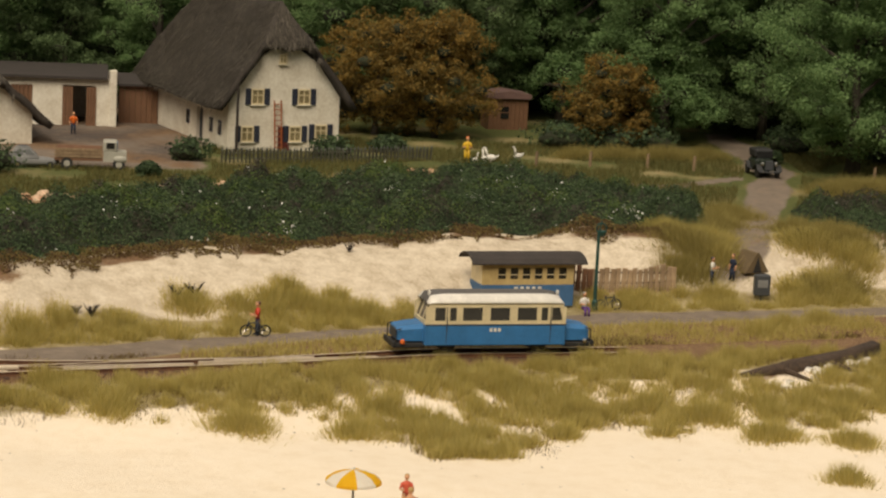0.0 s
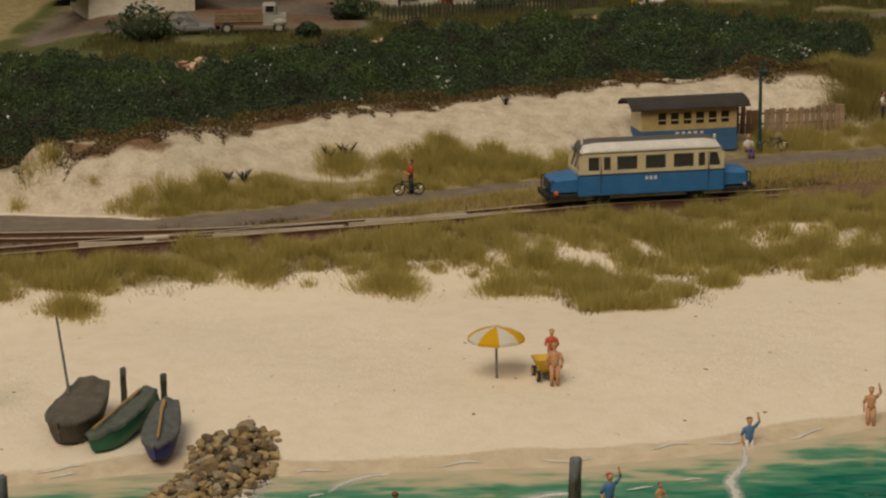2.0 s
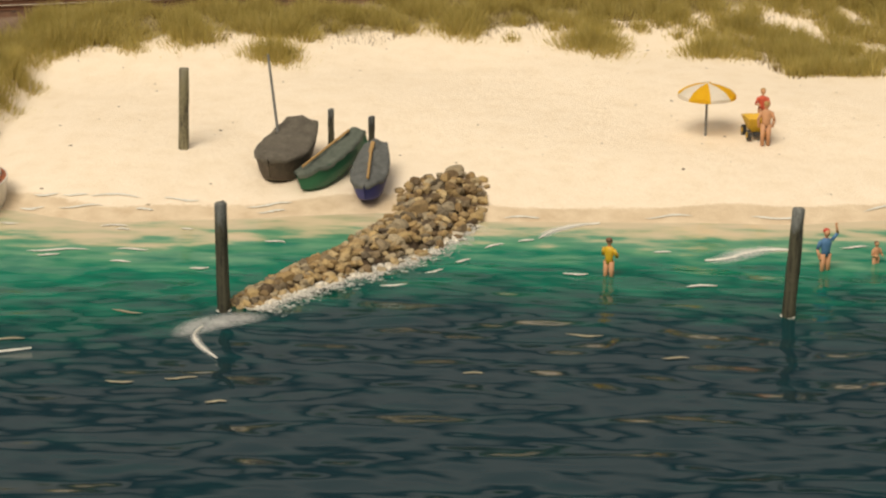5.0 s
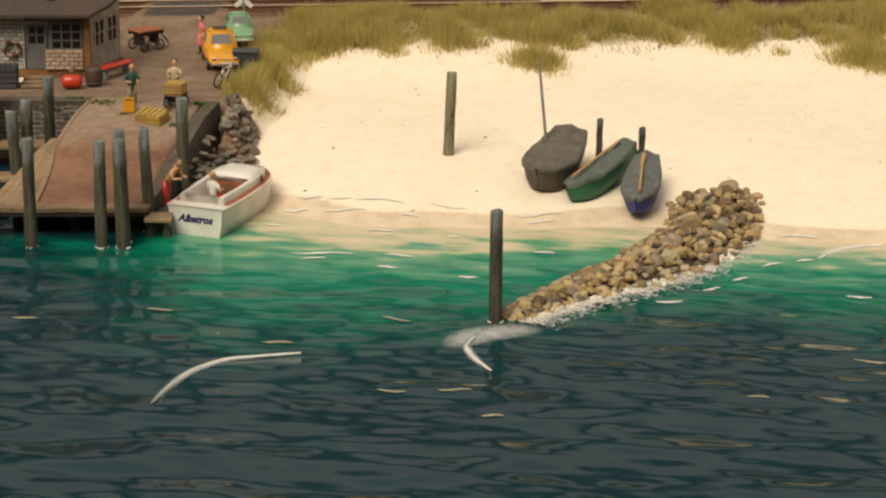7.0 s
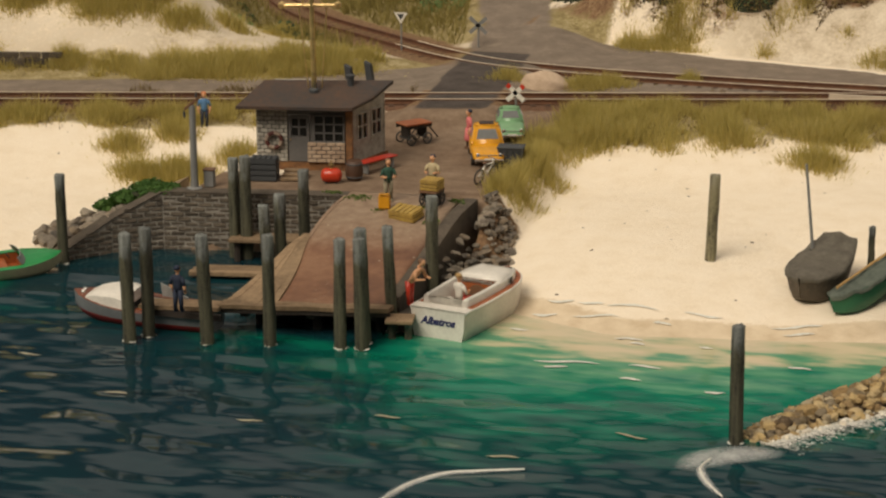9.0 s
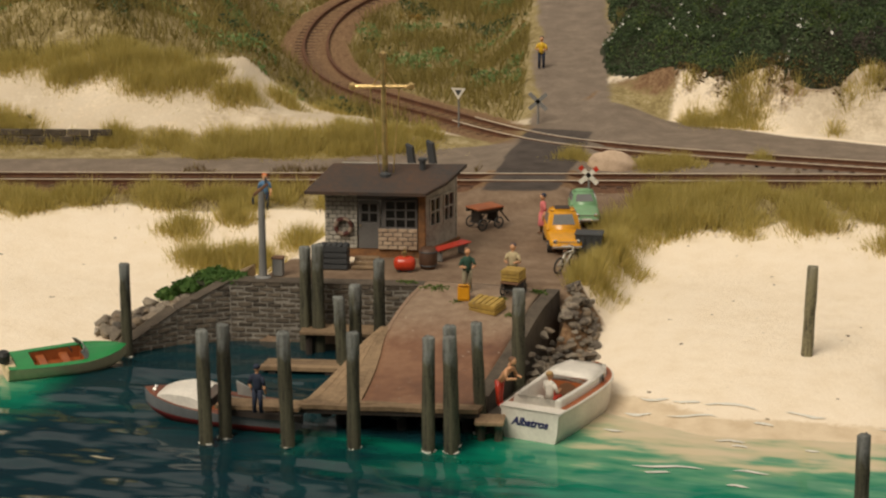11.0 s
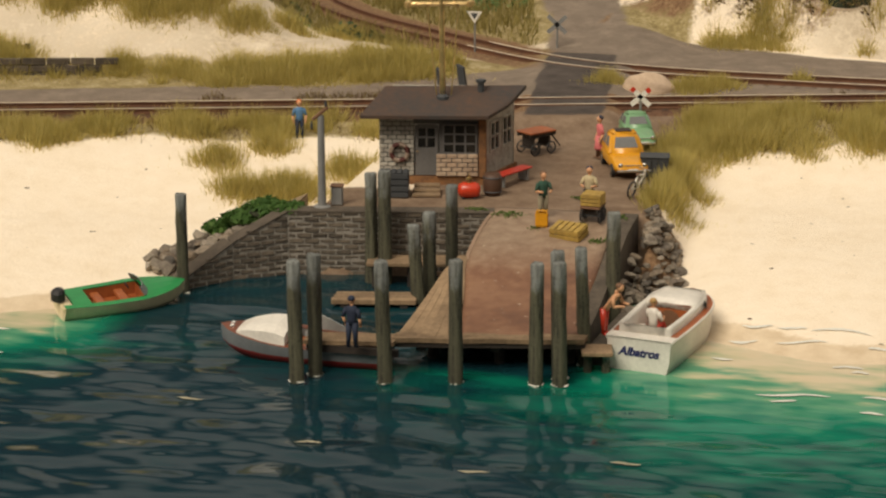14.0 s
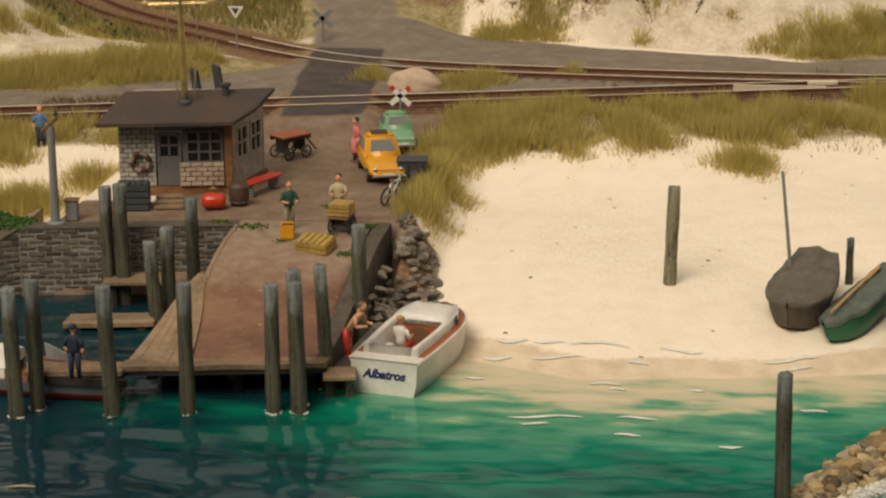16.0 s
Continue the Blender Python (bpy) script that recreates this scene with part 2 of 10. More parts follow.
def branch_dist(x, y):
    x, y = np.atleast_1d(x).astype(float), np.atleast_1d(y).astype(float)
    d = np.full(x.shape, 1e9)
    for px, py in BRANCH_PTS[::3]:
        d = np.minimum(d, (x - px) ** 2 + (y - py) ** 2)
    return np.sqrt(d)


def hill_road_x(y):
    return -17.1 - (y - 37) * 0.25


def wob(x, y, s, seed):
    """Cheap smooth unevenness, vectorised."""
    return (np.sin(x / s + seed) * np.cos(y / (s * 0.83) - 1.7 * seed) + 0.6 * np.sin((x * 0.7 + y * 0.9) / (s * 0.55) + 2.3 * seed) + 0.4 * np.cos((x - 0.6 * y) / (s * 0.31) + seed)) / 2


def branch_level(y):
    return 2.45 + 2.6 * smooth(y, 46, 78)


def ground_z(x, y):
    x, y = np.broadcast_arrays(np.asarray(x, float), np.asarray(y, float))
    ys, yt = np.interp(x, SHORE_X, SHORE_Y), track_y(x)
    b, s = y - ys, y - yt
    z = np.where(b < 0, np.maximum(b * 0.16, -1.6), 1.3 * (1 - np.exp(-b / 5.0)))
    z = z + (2.35 - 1.3) * smooth(s, -10, -2.6)
    z = z + 0.16 * wob(x, y, 3.1, 1.0) * smooth(b, 2, 6) * (1 - smooth(s, -3.2, -2.0))
    # low dune in front of the line, on the east side
    z = z + 0.55 * np.exp(-(((x - 34) / 7) ** 2 + ((y - 36) / 4) ** 2)) * smooth(-s, 2.5, 5)
    b2 = s - np.interp(x, ROAD_FAR_X, ROAD_FAR_Y)
    dune = 2.75 * smooth(b2, 0.3, np.interp(x, DUNE_W_X, DUNE_W_Y)) + 0.35 * smooth(b2, 10, 30)
    dune = dune + 0.38 * wob(x, y, 2.6, 2.0) * smooth(b2, 1.5, 4) * (1 - smooth(b2, 9, 14))
    dune = dune * (1 - 0.3 * smooth(-x, 8, 13))
    bx = np.interp(y, [34, 36, 40, 44.4, 50, 56, 62, 69, 76], [-15, -18.5, -24, -29.3, -33.2, -35.4, -35.6, -34, -33])
    left = smooth(bx - 2.0 - x, 0, 6)
    hill = left * (0.8 * smooth(b2, 2, 10) + 9.5 * smooth(y, 42, 92) + 0.8 * wob(x, y, 4.0, 5.0) * smooth(b2, 7, 13) + 2.2 * np.exp(-(((x + 40) / 5) ** 2 + ((y - 39) / 4) ** 2)))
    inner = (1 - left) * smooth(-x, 18.5, 20.5)
    hill = hill + inner * (1.6 * smooth(y, 48, 78) + 0.25 * wob(x, y, 2.2, 5.0) * smooth(y, 41, 46))
    dune = dune * (1 - inner * 0.96)
    z = z + dune + hill + 0.1 * smooth(s, 2.0, 3.0)
    z = np.where(s > -2.3, np.maximum(z, 2.3), z)
    # the way up the hill
    w = 1 - smooth(np.abs(x - hill_road_x(y)), 1.9, 4.6)
    w = w * smooth(y, 36, 38)
    z = z * (1 - w) + (2.5 + np.clip(y - 37, 0, 60) * 0.115) * w
    # the dunes stay low in front of the branch line
    bdist = branch_dist(x.ravel(), y.ravel()).reshape(x.shape)
    front = (y < np.interp(-x, [15, 18.5, 24, 29.3, 33.2, 35.4], [34.8, 36, 39.9, 44.4, 50, 56])) & (x < -15.5) & (x > -40)
    z = np.where(front & (s > 2), np.minimum(z, 2.4 + 0.15 * np.maximum(bdist - 1.4, 0) + 0.1 * wob(x, y, 1.5, 3.0) + 6 * smooth(-x, 28.5, 37)), z)
    # bed of the branch line
    w = 1 - smooth(bdist, 1.5, 2.8)
    z = z * (1 - w) + (branch_level(y) - 0.02) * w
    # the road lies level with the rails where it crosses
    w = (1 - smooth(np.abs(x + 17.0 + (y - 32) * 0.12), 1.5, 2.3)) * smooth(s, -4.5, -1.6) * (1 - smooth(y, 37.4, 40))
    z = z * (1 - w) + 2.575 * w
    # apron of the quay, level; the basin in front of it is dug out
    w = smooth(x, -22.4, -21.6) * (1 - smooth(x, -11.4, -10.4)) * smooth(y, 12.6, 13.4) * (1 - smooth(s, -4.0, -2.4))
    z = z * (1 - w) + 2.03 * w
    w = smooth(x, -26.6, -25.2) * (1 - smooth(x, -12.0, -11.0)) * (1 - smooth(y - (12.85 + 0.2 * (x + 22.45)), -0.3, 0.3))
    w = w * smooth(x - (-25.2 + (y - 10.4) * 1.1), -0.5, 0.1)
    z = z * (1 - w) + np.minimum(z, -0.8) * w
    return z


def gz(x, y):
    return float(ground_z(x, y))


# ---- ground ----
def ground_material():
    m, nt, links, bsdf = mat_new("layout_ground")
    vec = coords(nt, links, 1.0)
    big, mid, fine, grit = (noise_tex(nt, links, vec, s, d) for s, d in ((0.25, 4), (1.3, 5), (7, 4), (28, 2)))
    sand = ramp(nt, links, mid, [(0.25, (0.80, 0.68, 0.51)), (0.5, (0.87, 0.76, 0.60)), (0.75, (0.90, 0.80, 0.65))])
    sand = mix(nt, links, 0.25, sand, ramp(nt, links, grit, [(0.3, (0.66, 0.54, 0.38)), (0.6, (0.86, 0.76, 0.60))]))
    specks = ramp(nt, links, noise_tex(nt, links, vec, 3.4, 1, 0.3), [(0.79, (0, 0, 0)), (0.81, (1, 1, 1))])
    sand = mix(nt, links, specks, sand, (0.16, 0.12, 0.08))
    wet = ramp(nt, links, mid, [(0.3, (0.58, 0.46, 0.31)), (0.7, (0.74, 0.62, 0.45))])
    road = ramp(nt, links, mathn(nt, links, "ADD", mathn(nt, links, "MULTIPLY", mid, 0.7), mathn(nt, links, "MULTIPLY", fine, 0.3)), [(0.25, (0.145, 0.115, 0.088)), (0.5, (0.21, 0.168, 0.13)), (0.78, (0.31, 0.25, 0.19))])
    earth_and_shade = ramp(nt, links, fine, [(0.3, (0.10, 0.055, 0.03)), (0.5, (0.20, 0.12, 0.065)), (0.7, (0.30, 0.20, 0.11))])
    turf = ramp(nt, links, mathn(nt, links, "ADD", mathn(nt, links, "MULTIPLY", mid, 0.5), mathn(nt, links, "MULTIPLY", fine, 0.5)), [(0.32, (0.15, 0.11, 0.05)), (0.5, (0.30, 0.24, 0.11)), (0.7, (0.52, 0.44, 0.28))])
    green = ramp(nt, links, fine, [(0.3, (0.045, 0.055, 0.018)), (0.6, (0.12, 0.13, 0.04)), (0.75, (0.2, 0.19, 0.07))])
    asph = ramp(nt, links, mid, [(0.3, (0.055, 0.045, 0.04)), (0.7, (0.10, 0.083, 0.072))])
    col = sand
    paved = ramp(nt, links, mathn(nt, links, "ADD", mathn(nt, links, "MULTIPLY", mid, 0.7), mathn(nt, links, "MULTIPLY", fine, 0.3)), [(0.28, (0.125, 0.081, 0.053)), (0.5, (0.205, 0.143, 0.096)), (0.75, (0.30, 0.222, 0.155))])
    grubby = ramp(nt, links, mathn(nt, links, "ADD", mathn(nt, links, "MULTIPLY", mid, 0.6), mathn(nt, links, "MULTIPLY", fine, 0.4)), [(0.3, (0.38, 0.30, 0.20)), (0.48, (0.60, 0.51, 0.38)), (0.65, (0.74, 0.65, 0.51))])
    for name, c in (("dune", grubby), ("wet", wet), ("turf", turf), ("green", green), ("road", road), ("earth_and_shade", earth_and_shade), ("apron", paved), ("asphalt_and_shade", asph)):
        a = nt.new("ShaderNodeAttribute")
        a.attribute_name = name
        f = mathn(nt, links, "ADD", a.outputs["Fac"], mathn(nt, links, "MULTIPLY", mathn(nt, links, "SUBTRACT", mathn(nt, links, "ADD", mathn(nt, links, "MULTIPLY", mid, 0.55), mathn(nt, links, "MULTIPLY", fine, 0.45)), 0.5), 1.1))
        edge = nt.new("ShaderNodeMapRange")
        edge.inputs["From Min"].default_value, edge.inputs["From Max"].default_value = 0.38, 0.62
        links.new(f, edge.inputs["Value"])
        col = mix(nt, links, edge.outputs["Result"], col, c)
    links.new(col, bsdf.inputs["Base Color"])
    bsdf.inputs["Roughness"].default_value = 0.92
    bsdf.inputs["Specular IOR Level"].default_value = 0.2
    h = mathn(nt, links, "ADD", mathn(nt, links, "MULTIPLY", mid, 0.7), mathn(nt, links, "ADD", mathn(nt, links, "MULTIPLY", fine, 0.35), mathn(nt, links, "MULTIPLY", grit, 0.15)))
    bump(nt, links, bsdf, h, 0.35, 0.3)
    return m


def zones(x, y):
    """How much of each cover lies where."""
    ys, yt = np.interp(x, SHORE_X, SHORE_Y), track_y(x)
    b, s = y - ys, y - yt
    far = np.interp(x, ROAD_FAR_X, ROAD_FAR_Y)
    b2 = s - far
    dw = np.interp(x, DUNE_W_X, DUNE_W_Y)
    bd = branch_dist(x.ravel(), y.ravel()).reshape(x.shape)
    n1, n2 = wob(x, y, 2.2, 3.0), wob(x, y, 4.5, 8.0)
    z = {}
    z["dune"] = np.clip(smooth(b2, -0.5, 0.5) * (0.8 - 0.2 * smooth(-x, 24, 30) - 0.35 * smooth(-x, 5, 9) * (1 - smooth(-x, 18, 20))) + 0.2 * n1, 0, 1)
    z["wet"] = (1 - smooth(b + 0.35 * n1, 0.7, 1.5)) * 0.9
    kerb = np.interp(x, [-5, 5, 9, 14, 20, 40], [1.5, 2.0, 3.4, 4.8, 5.9, 6.4])
    road = smooth(s + 0.35 * n1, kerb - 0.3, kerb + 0.3) * (1 - smooth(b2 + 0.4 * n1, -0.7, 0.1))
    road = np.maximum(road, (1 - smooth(np.abs(x - hill_road_x(y)) + 0.5 * n1 + 0.3 * n2, 1.1, 2.5)) * smooth(y, 34, 36) * (1 - smooth(y, 84, 92)))
    apron = smooth(x, -22.2, -21.4) * (1 - smooth(x + 0.3 * n1, -12.0, -11.2)) * smooth(y, 12, 13) * (1 - smooth(s, -2, -1))
    apron = apron * (1 - (1 - smooth(x, -19.6, -18.6)) * smooth(y, 15.5, 17))
    yard = smooth(y, 76, 80) * (1 - smooth(x + 1.5 * n2, 7, 10)) * smooth(x, -16, -10)
    lane = (1 - smooth(np.abs(x - np.interp(y, [50, 56, 63, 75, 88, 110], [35.5, 37.0, 39.8, 43.5, 47.0, 47.5])) + 0.5 * n1, 0.7, 2.0)) * smooth(y, 54, 58) * (1 - smooth(y, 108, 112))
    foot = (1 - smooth(np.abs(y - np.interp(x, [28, 38, 44], [78, 78.5, 84])), 0.5, 1.2)) * smooth(x, 27, 30) * (1 - smooth(x, 43, 45))
    z["road"] = np.clip(np.maximum.reduce([road * (0.9 + 0.12 * n1), apron, yard, foot, lane * 0.9]), 0, 1)
    turf = smooth(s + 0.9 * n1 + 0.5 * n2 - 1.6 * (x < -20), -6.2, -4.2) * (1 - smooth(s, -1.3, -0.9))
    turf = np.where((x > -23) & (x < -11.6), turf * 0.1, turf)
    turf2 = smooth(s, 1.3, 1.7) * (1 - smooth(b2 + 0.8 * n1, 1.8, 3.4)) * (1 - 0.75 * smooth(x, -14.5, -13.5) * (1 - smooth(x, -2, 2)))
    hillt = smooth(-x, 19, 22) * smooth(b2 + 1.2 * n2 - 4.2 * smooth(-x, 20, 30), 3.0, 4.2)
    hillt = np.maximum(hillt, smooth(-x, 18, 19) * (1 - smooth(-x, 30, 33)) * smooth(y, 38.5, 40) * 0.95)
    z["turf"] = np.clip(np.maximum.reduce([turf, turf2 * 0.9, hillt, smooth(b2, dw + 1, dw + 3) * 0.9]), 0, 1)
    z["green"] = np.clip(smooth(b2, dw, dw + 2) * (1 - smooth(-x, 14, 16)) + 0.9 * smooth(y, 78, 84) * smooth(x, 8, 10), 0, 1) * (0.68 + 0.35 * n1)
    edge = smooth(b2, dw - 1.6, dw - 0.8) * (1 - smooth(b2, dw + 0.2, dw + 1.2)) * (1 - smooth(-x, 17, 19))
    # the yard term darkens the farmyard colour for the weaker light there
    z["earth_and_shade"] = np.clip(np.maximum.reduce([lane * 0.35, yard * (0.5 + 0.3 * n1), edge * (0.5 + 0.4 * n1 + 0.3 * wob(x, y, 0.7, 4.0)), (1 - smooth(bd, 1.5, 2.4)) * smooth(-x, 15, 22) * 0.8, (np.abs(s) < 1.5) * 0.9, (1 - smooth(np.abs(x - 37.4), 2.9, 4.1)) * (1 - smooth(np.abs(y - (36.9 + (x - 33.6) * 0.78)), 0.5, 1.1)) * (0.75 + 0.3 * n1), (1 - smooth(np.abs(s + 1.6), 0.2, 0.6)) * 0.5, smooth(s, 1.2, 1.5) * (1 - smooth(s, kerb - 0.5, kerb)) * (0.85 + 0.3 * n1), (1 - smooth(np.abs(x + 11.4), 0.8, 1.2)) * smooth(y, 9, 9.6) * (1 - smooth(y, 15.4, 16.4))]), 0, 1)
    cross = (1 - smooth(np.abs(x + 17.0 + (y - 32) * 0.12), 1.2, 1.7)) * smooth(s, -2.6, -1.8) * (1 - smooth(y, 37, 38.5))
    z["apron"] = np.clip(apron * 1.05, 0, 1)
    # asphalt at the crossing; in the yard the same tone paints dimmer light
    z["asphalt_and_shade"] = np.maximum(cross * (0.92 + 0.12 * n1), yard * (0.45 + 0.25 * n2))
    return z


def make_ground():
    xs = np.r_[np.arange(-80, -46, 1.0), np.arange(-46, 50, 0.4), np.arange(50, 81, 1.0)]
    ysv = np.r_[np.arange(-36, 0, 1.5), np.arange(0, 66, 0.4), np.arange(66, 141, 1.0)]
    X, Y = np.meshgrid(xs, ysv)
    Z = ground_z(X, Y)
    nx, ny = len(xs), len(ysv)
    v = np.stack([X.ravel(), Y.ravel(), Z.ravel()], 1)
    i = np.arange(ny - 1)[:, None] * nx + np.arange(nx - 1)[None]
    f = np.stack([i, i + 1, i + nx + 1, i + nx], -1).reshape(-1, 4)
    ob = raw("ground", v, f, ground_material(), smooth=True)
    for name, w in zones(X, Y).items():
        a = ob.data.attributes.new(name, "FLOAT", "POINT")
        a.data.foreach_set("value", w.ravel().astype(np.float32))
    return tagged(ob, "sandy beach, dunes, dirt roads and turf of the diorama", "ground", kind="structure")


make_ground()


# ---- water ----
def water_material():
    m, nt, links, bsdf = mat_new("cast_resin_water")
    a = nt.new("ShaderNodeAttribute")
    a.attribute_name = "depth"
    vec = coords(nt, links, 1.0)
    streak = coords(nt, links, (0.45, 1.25, 1.0))
    n, n2 = noise_tex(nt, links, streak, 1.0, 3, 0.5), noise_tex(nt, links, vec, 0.22, 3)
    d = mathn(nt, links, "ADD", a.outputs["Fac"], mathn(nt, links, "ADD", mathn(nt, links, "MULTIPLY", mathn(nt, links, "SUBTRACT", n, 0.5), 0.62), mathn(nt, links, "MULTIPLY", mathn(nt, links, "SUBTRACT", n2, 0.5), 0.3)))
    col = ramp(nt, links, d, [(0.0, (0.66, 0.56, 0.38)), (0.09, (0.52, 0.50, 0.32)), (0.18, (0.12, 0.33, 0.19)), (0.34, (0.004, 0.185, 0.11)), (0.55, (0.003, 0.088, 0.064)), (0.75, (0.004, 0.036, 0.042)), (1.0, (0.006, 0.026, 0.036))])
    links.new(col, bsdf.inputs["Base Color"])
    bsdf.inputs["Roughness"].default_value = 0.09
    bsdf.inputs["IOR"].default_value = 1.33
    w = noise_tex(nt, links, coords(nt, links, (0.34, 0.62, 1.0)), 1.0, 1.6, 0.4)
    w = mathn(nt, links, "MULTIPLY", w, mathn(nt, links, "ADD", mathn(nt, links, "MULTIPLY", a.outputs["Fac"], 0.8), 0.2))
    bump(nt, links, bsdf, w, 0.4, 0.85)
    return m


def water_depth(x, y):
    """From 0 at the edge to 1 in the dark water."""
    d = np.interp(x, SHORE_X, SHORE_Y) - y
    reach = np.interp(x, [-40, -31, -27, -24, -13, -10.5, -7, 0, 6, 12, 20, 30], [18, 16, 10, 8, 16.5, 18, 17, 15, 11.5, 12.5, 14, 16])
    basin = smooth(x, -27.5, -24.5) * (1 - smooth(x, -12.5, -11)) * smooth(y, 3, 6)
    return np.clip(np.maximum(d / reach, basin * 0.92), 0, 1)


def make_water():
    xs, ys = np.arange(-80, 81, 0.4), np.arange(-36, 26, 0.3)
    X, Y = np.meshgrid(xs, ys)
    dep = water_depth(X, Y)
    amp = 0.022 * smooth(dep, 0.15, 0.6) + 0.005
    Z = amp * (np.sin(Y * 2.1 + 1.6 * np.sin(X * 0.45) + 0.7 * np.sin(X * 1.3 + Y)) * (0.6 + 0.4 * np.sin(X * 0.31 + Y * 0.2)) + 0.3 * np.sin(Y * 3.1 - X * 0.8 + 1.3 * np.sin(X * 0.9)))
    nx, ny = len(xs), len(ys)
    v = np.stack([X.ravel(), Y.ravel(), Z.ravel()], 1)
    i = np.arange(ny - 1)[:, None] * nx + np.arange(nx - 1)[None]
    f = np.stack([i, i + 1, i + nx + 1, i + nx], -1).reshape(-1, 4)
    keep = ground_z(X, Y).ravel()[f].min(1) < 0.12
    ob = raw("water", v, f[keep], water_material(), smooth=True)
    a = ob.data.attributes.new("depth", "FLOAT", "POINT")
    a.data.foreach_set("value", dep.ravel().astype(np.float32))
    return tagged(ob, "rippled dark teal water turning emerald at the beach", "water", kind="structure")


make_water()

# ---- the hall round the layout ----
SKY = worn("painted_sky_board", (0.42, 0.44, 0.47), (0.36, 0.38, 0.41), scale=0.05, grain=0.4, bstr=0.0, rough=0.9)
HALL = worn("hall_plaster", (0.34, 0.29, 0.23), (0.28, 0.23, 0.18), scale=0.05, grain=0.5, bstr=0.0, rough=0.9)


def make_hall():
    bm = bmesh.new()
    box(bm, (0, 137, 18), (164, 1, 50))
    tagged(part("backdrop", bm, SKY), "grey painted sky board behind the diorama", "backdrop", kind="structure")
    bm = bmesh.new()
    box(bm, (0, -130, -72), (420, 540, 2))
    tagged(part("floor", bm, HALL), "brown hall floor", "floor", kind="structure")
    bm = bmesh.new()
    box(bm, (0, -37, -40), (164, 2, 76))
    tagged(part("baseboard", bm, HALL), "brown fascia board of the diorama table", "fascia", kind="structure")
    for x in (-81, 81):
        bm = bmesh.new()
        box(bm, (x, 51, -33), (2, 174, 74))
        tagged(part("baseboard", bm, HALL), "brown side board of the diorama table", "fascia", kind="structure")


make_hall()

# ---- common finishes ----


def pile_wood(name, mid, pale, dark):
    """Round timber: dark seams along the grain, a bleached blotched head and a slimy foot."""
    m, nt, links, bsdf = mat_new(name)
    vec, rnd = coords(nt, links, (3.2, 3.2, 0.32)), nt.new("ShaderNodeObjectInfo")
    seam, blotch, fine = noise_tex(nt, links, vec, 2.2, 5, 0.65), noise_tex(nt, links, coords(nt, links, (2.2, 2.2, 1.1)), 1.1, 4), noise_tex(nt, links, coords(nt, links, 1.0), 13, 3)
    both = mathn(nt, links, "ADD", mathn(nt, links, "MULTIPLY", seam, 0.75), mathn(nt, links, "MULTIPLY", fine, 0.25))
    col = ramp(nt, links, both, [(0.36, dark), (0.5, mid), (0.66, tuple(c * 1.5 for c in mid))])
    gen = nt.new("ShaderNodeSeparateXYZ")
    links.new(nt.new("ShaderNodeTexCoord").outputs["Generated"], gen.inputs[0])
    head = ramp(nt, links, mathn(nt, links, "ADD", gen.outputs["Z"], mathn(nt, links, "MULTIPLY", mathn(nt, links, "SUBTRACT", blotch, 0.5), 0.75)), [(0.82, (0, 0, 0)), (0.97, (0.85, 0.85, 0.85))])
    col = mix(nt, links, head, col, ramp(nt, links, both, [(0.4, tuple(c * 0.5 for c in pale)), (0.58, pale)]))
    hsv = nt.new("ShaderNodeHueSaturation")
    links.new(mathn(nt, links, "ADD", mathn(nt, links, "MULTIPLY", rnd.outputs["Random"], 0.6), 0.7), hsv.inputs["Value"])
    links.new(col, hsv.inputs["Color"])
    links.new(hsv.outputs["Color"], bsdf.inputs["Base Color"])
    bsdf.inputs["Roughness"].default_value = 0.8
    bump(nt, links, bsdf, both, 0.9, 0.12)
    return m


PILE = pile_wood("weathered_pile_wood", (0.072, 0.070, 0.043), (0.22, 0.235, 0.225), (0.012, 0.012, 0.009))
PLANK = worn("pier_planks", (0.267, 0.138, 0.0731), (0.138, 0.0645, 0.0344), scale=0.5, grain=5, rough=0.75, bstr=0.3, vary=0.1)
PLANK_PALE = worn("dry_brown_boards", (0.29, 0.20, 0.115), (0.09, 0.056, 0.03), scale=1.3, grain=8, rough=0.85, bstr=0.7, vary=0.35, amount=0.9)
PLANK_GREY = worn("sandy_worn_planks", (0.32, 0.22, 0.15), (0.20, 0.13, 0.085), scale=0.5, grain=5, rough=0.85, bstr=0.3, vary=0.06)
DARKWOOD = worn("tarred_beams", (0.045, 0.032, 0.024), (0.015, 0.012, 0.01), scale=1.5, rough=0.8, bstr=0.4)
RUST = worn("rusty_rail_side", (0.16, 0.068, 0.0304), (0.072, 0.032, 0.016), scale=1.5, grain=9, rough=0.85)
RAILTOP = worn("polished_rail_head", (0.80, 0.70, 0.54), (0.58, 0.47, 0.34), scale=0.8, rough=0.4, metal=0.25, bstr=0.05)
SLEEPER = worn("oiled_sleeper", (0.104, 0.052, 0.028), (0.044, 0.024, 0.0144), scale=2, stretch=(1, 4, 1), rough=0.9, bstr=0.5, vary=0.4)
BALLAST = worn("rusty_ballast", (0.165, 0.083, 0.044), (0.055, 0.029, 0.017), scale=4, grain=18, rough=0.95, bstr=1.0, amount=0.8)
MORTAR = worn("quay_mortar", (0.38, 0.35, 0.30), (0.11, 0.097, 0.08), scale=2, grain=9, rough=0.95, bstr=0.5)
BLOCK = worn("quay_block", (0.115, 0.092, 0.066), (0.038, 0.031, 0.024), scale=3, grain=12, rough=0.9, bstr=0.8, vary=0.7, amount=0.8)
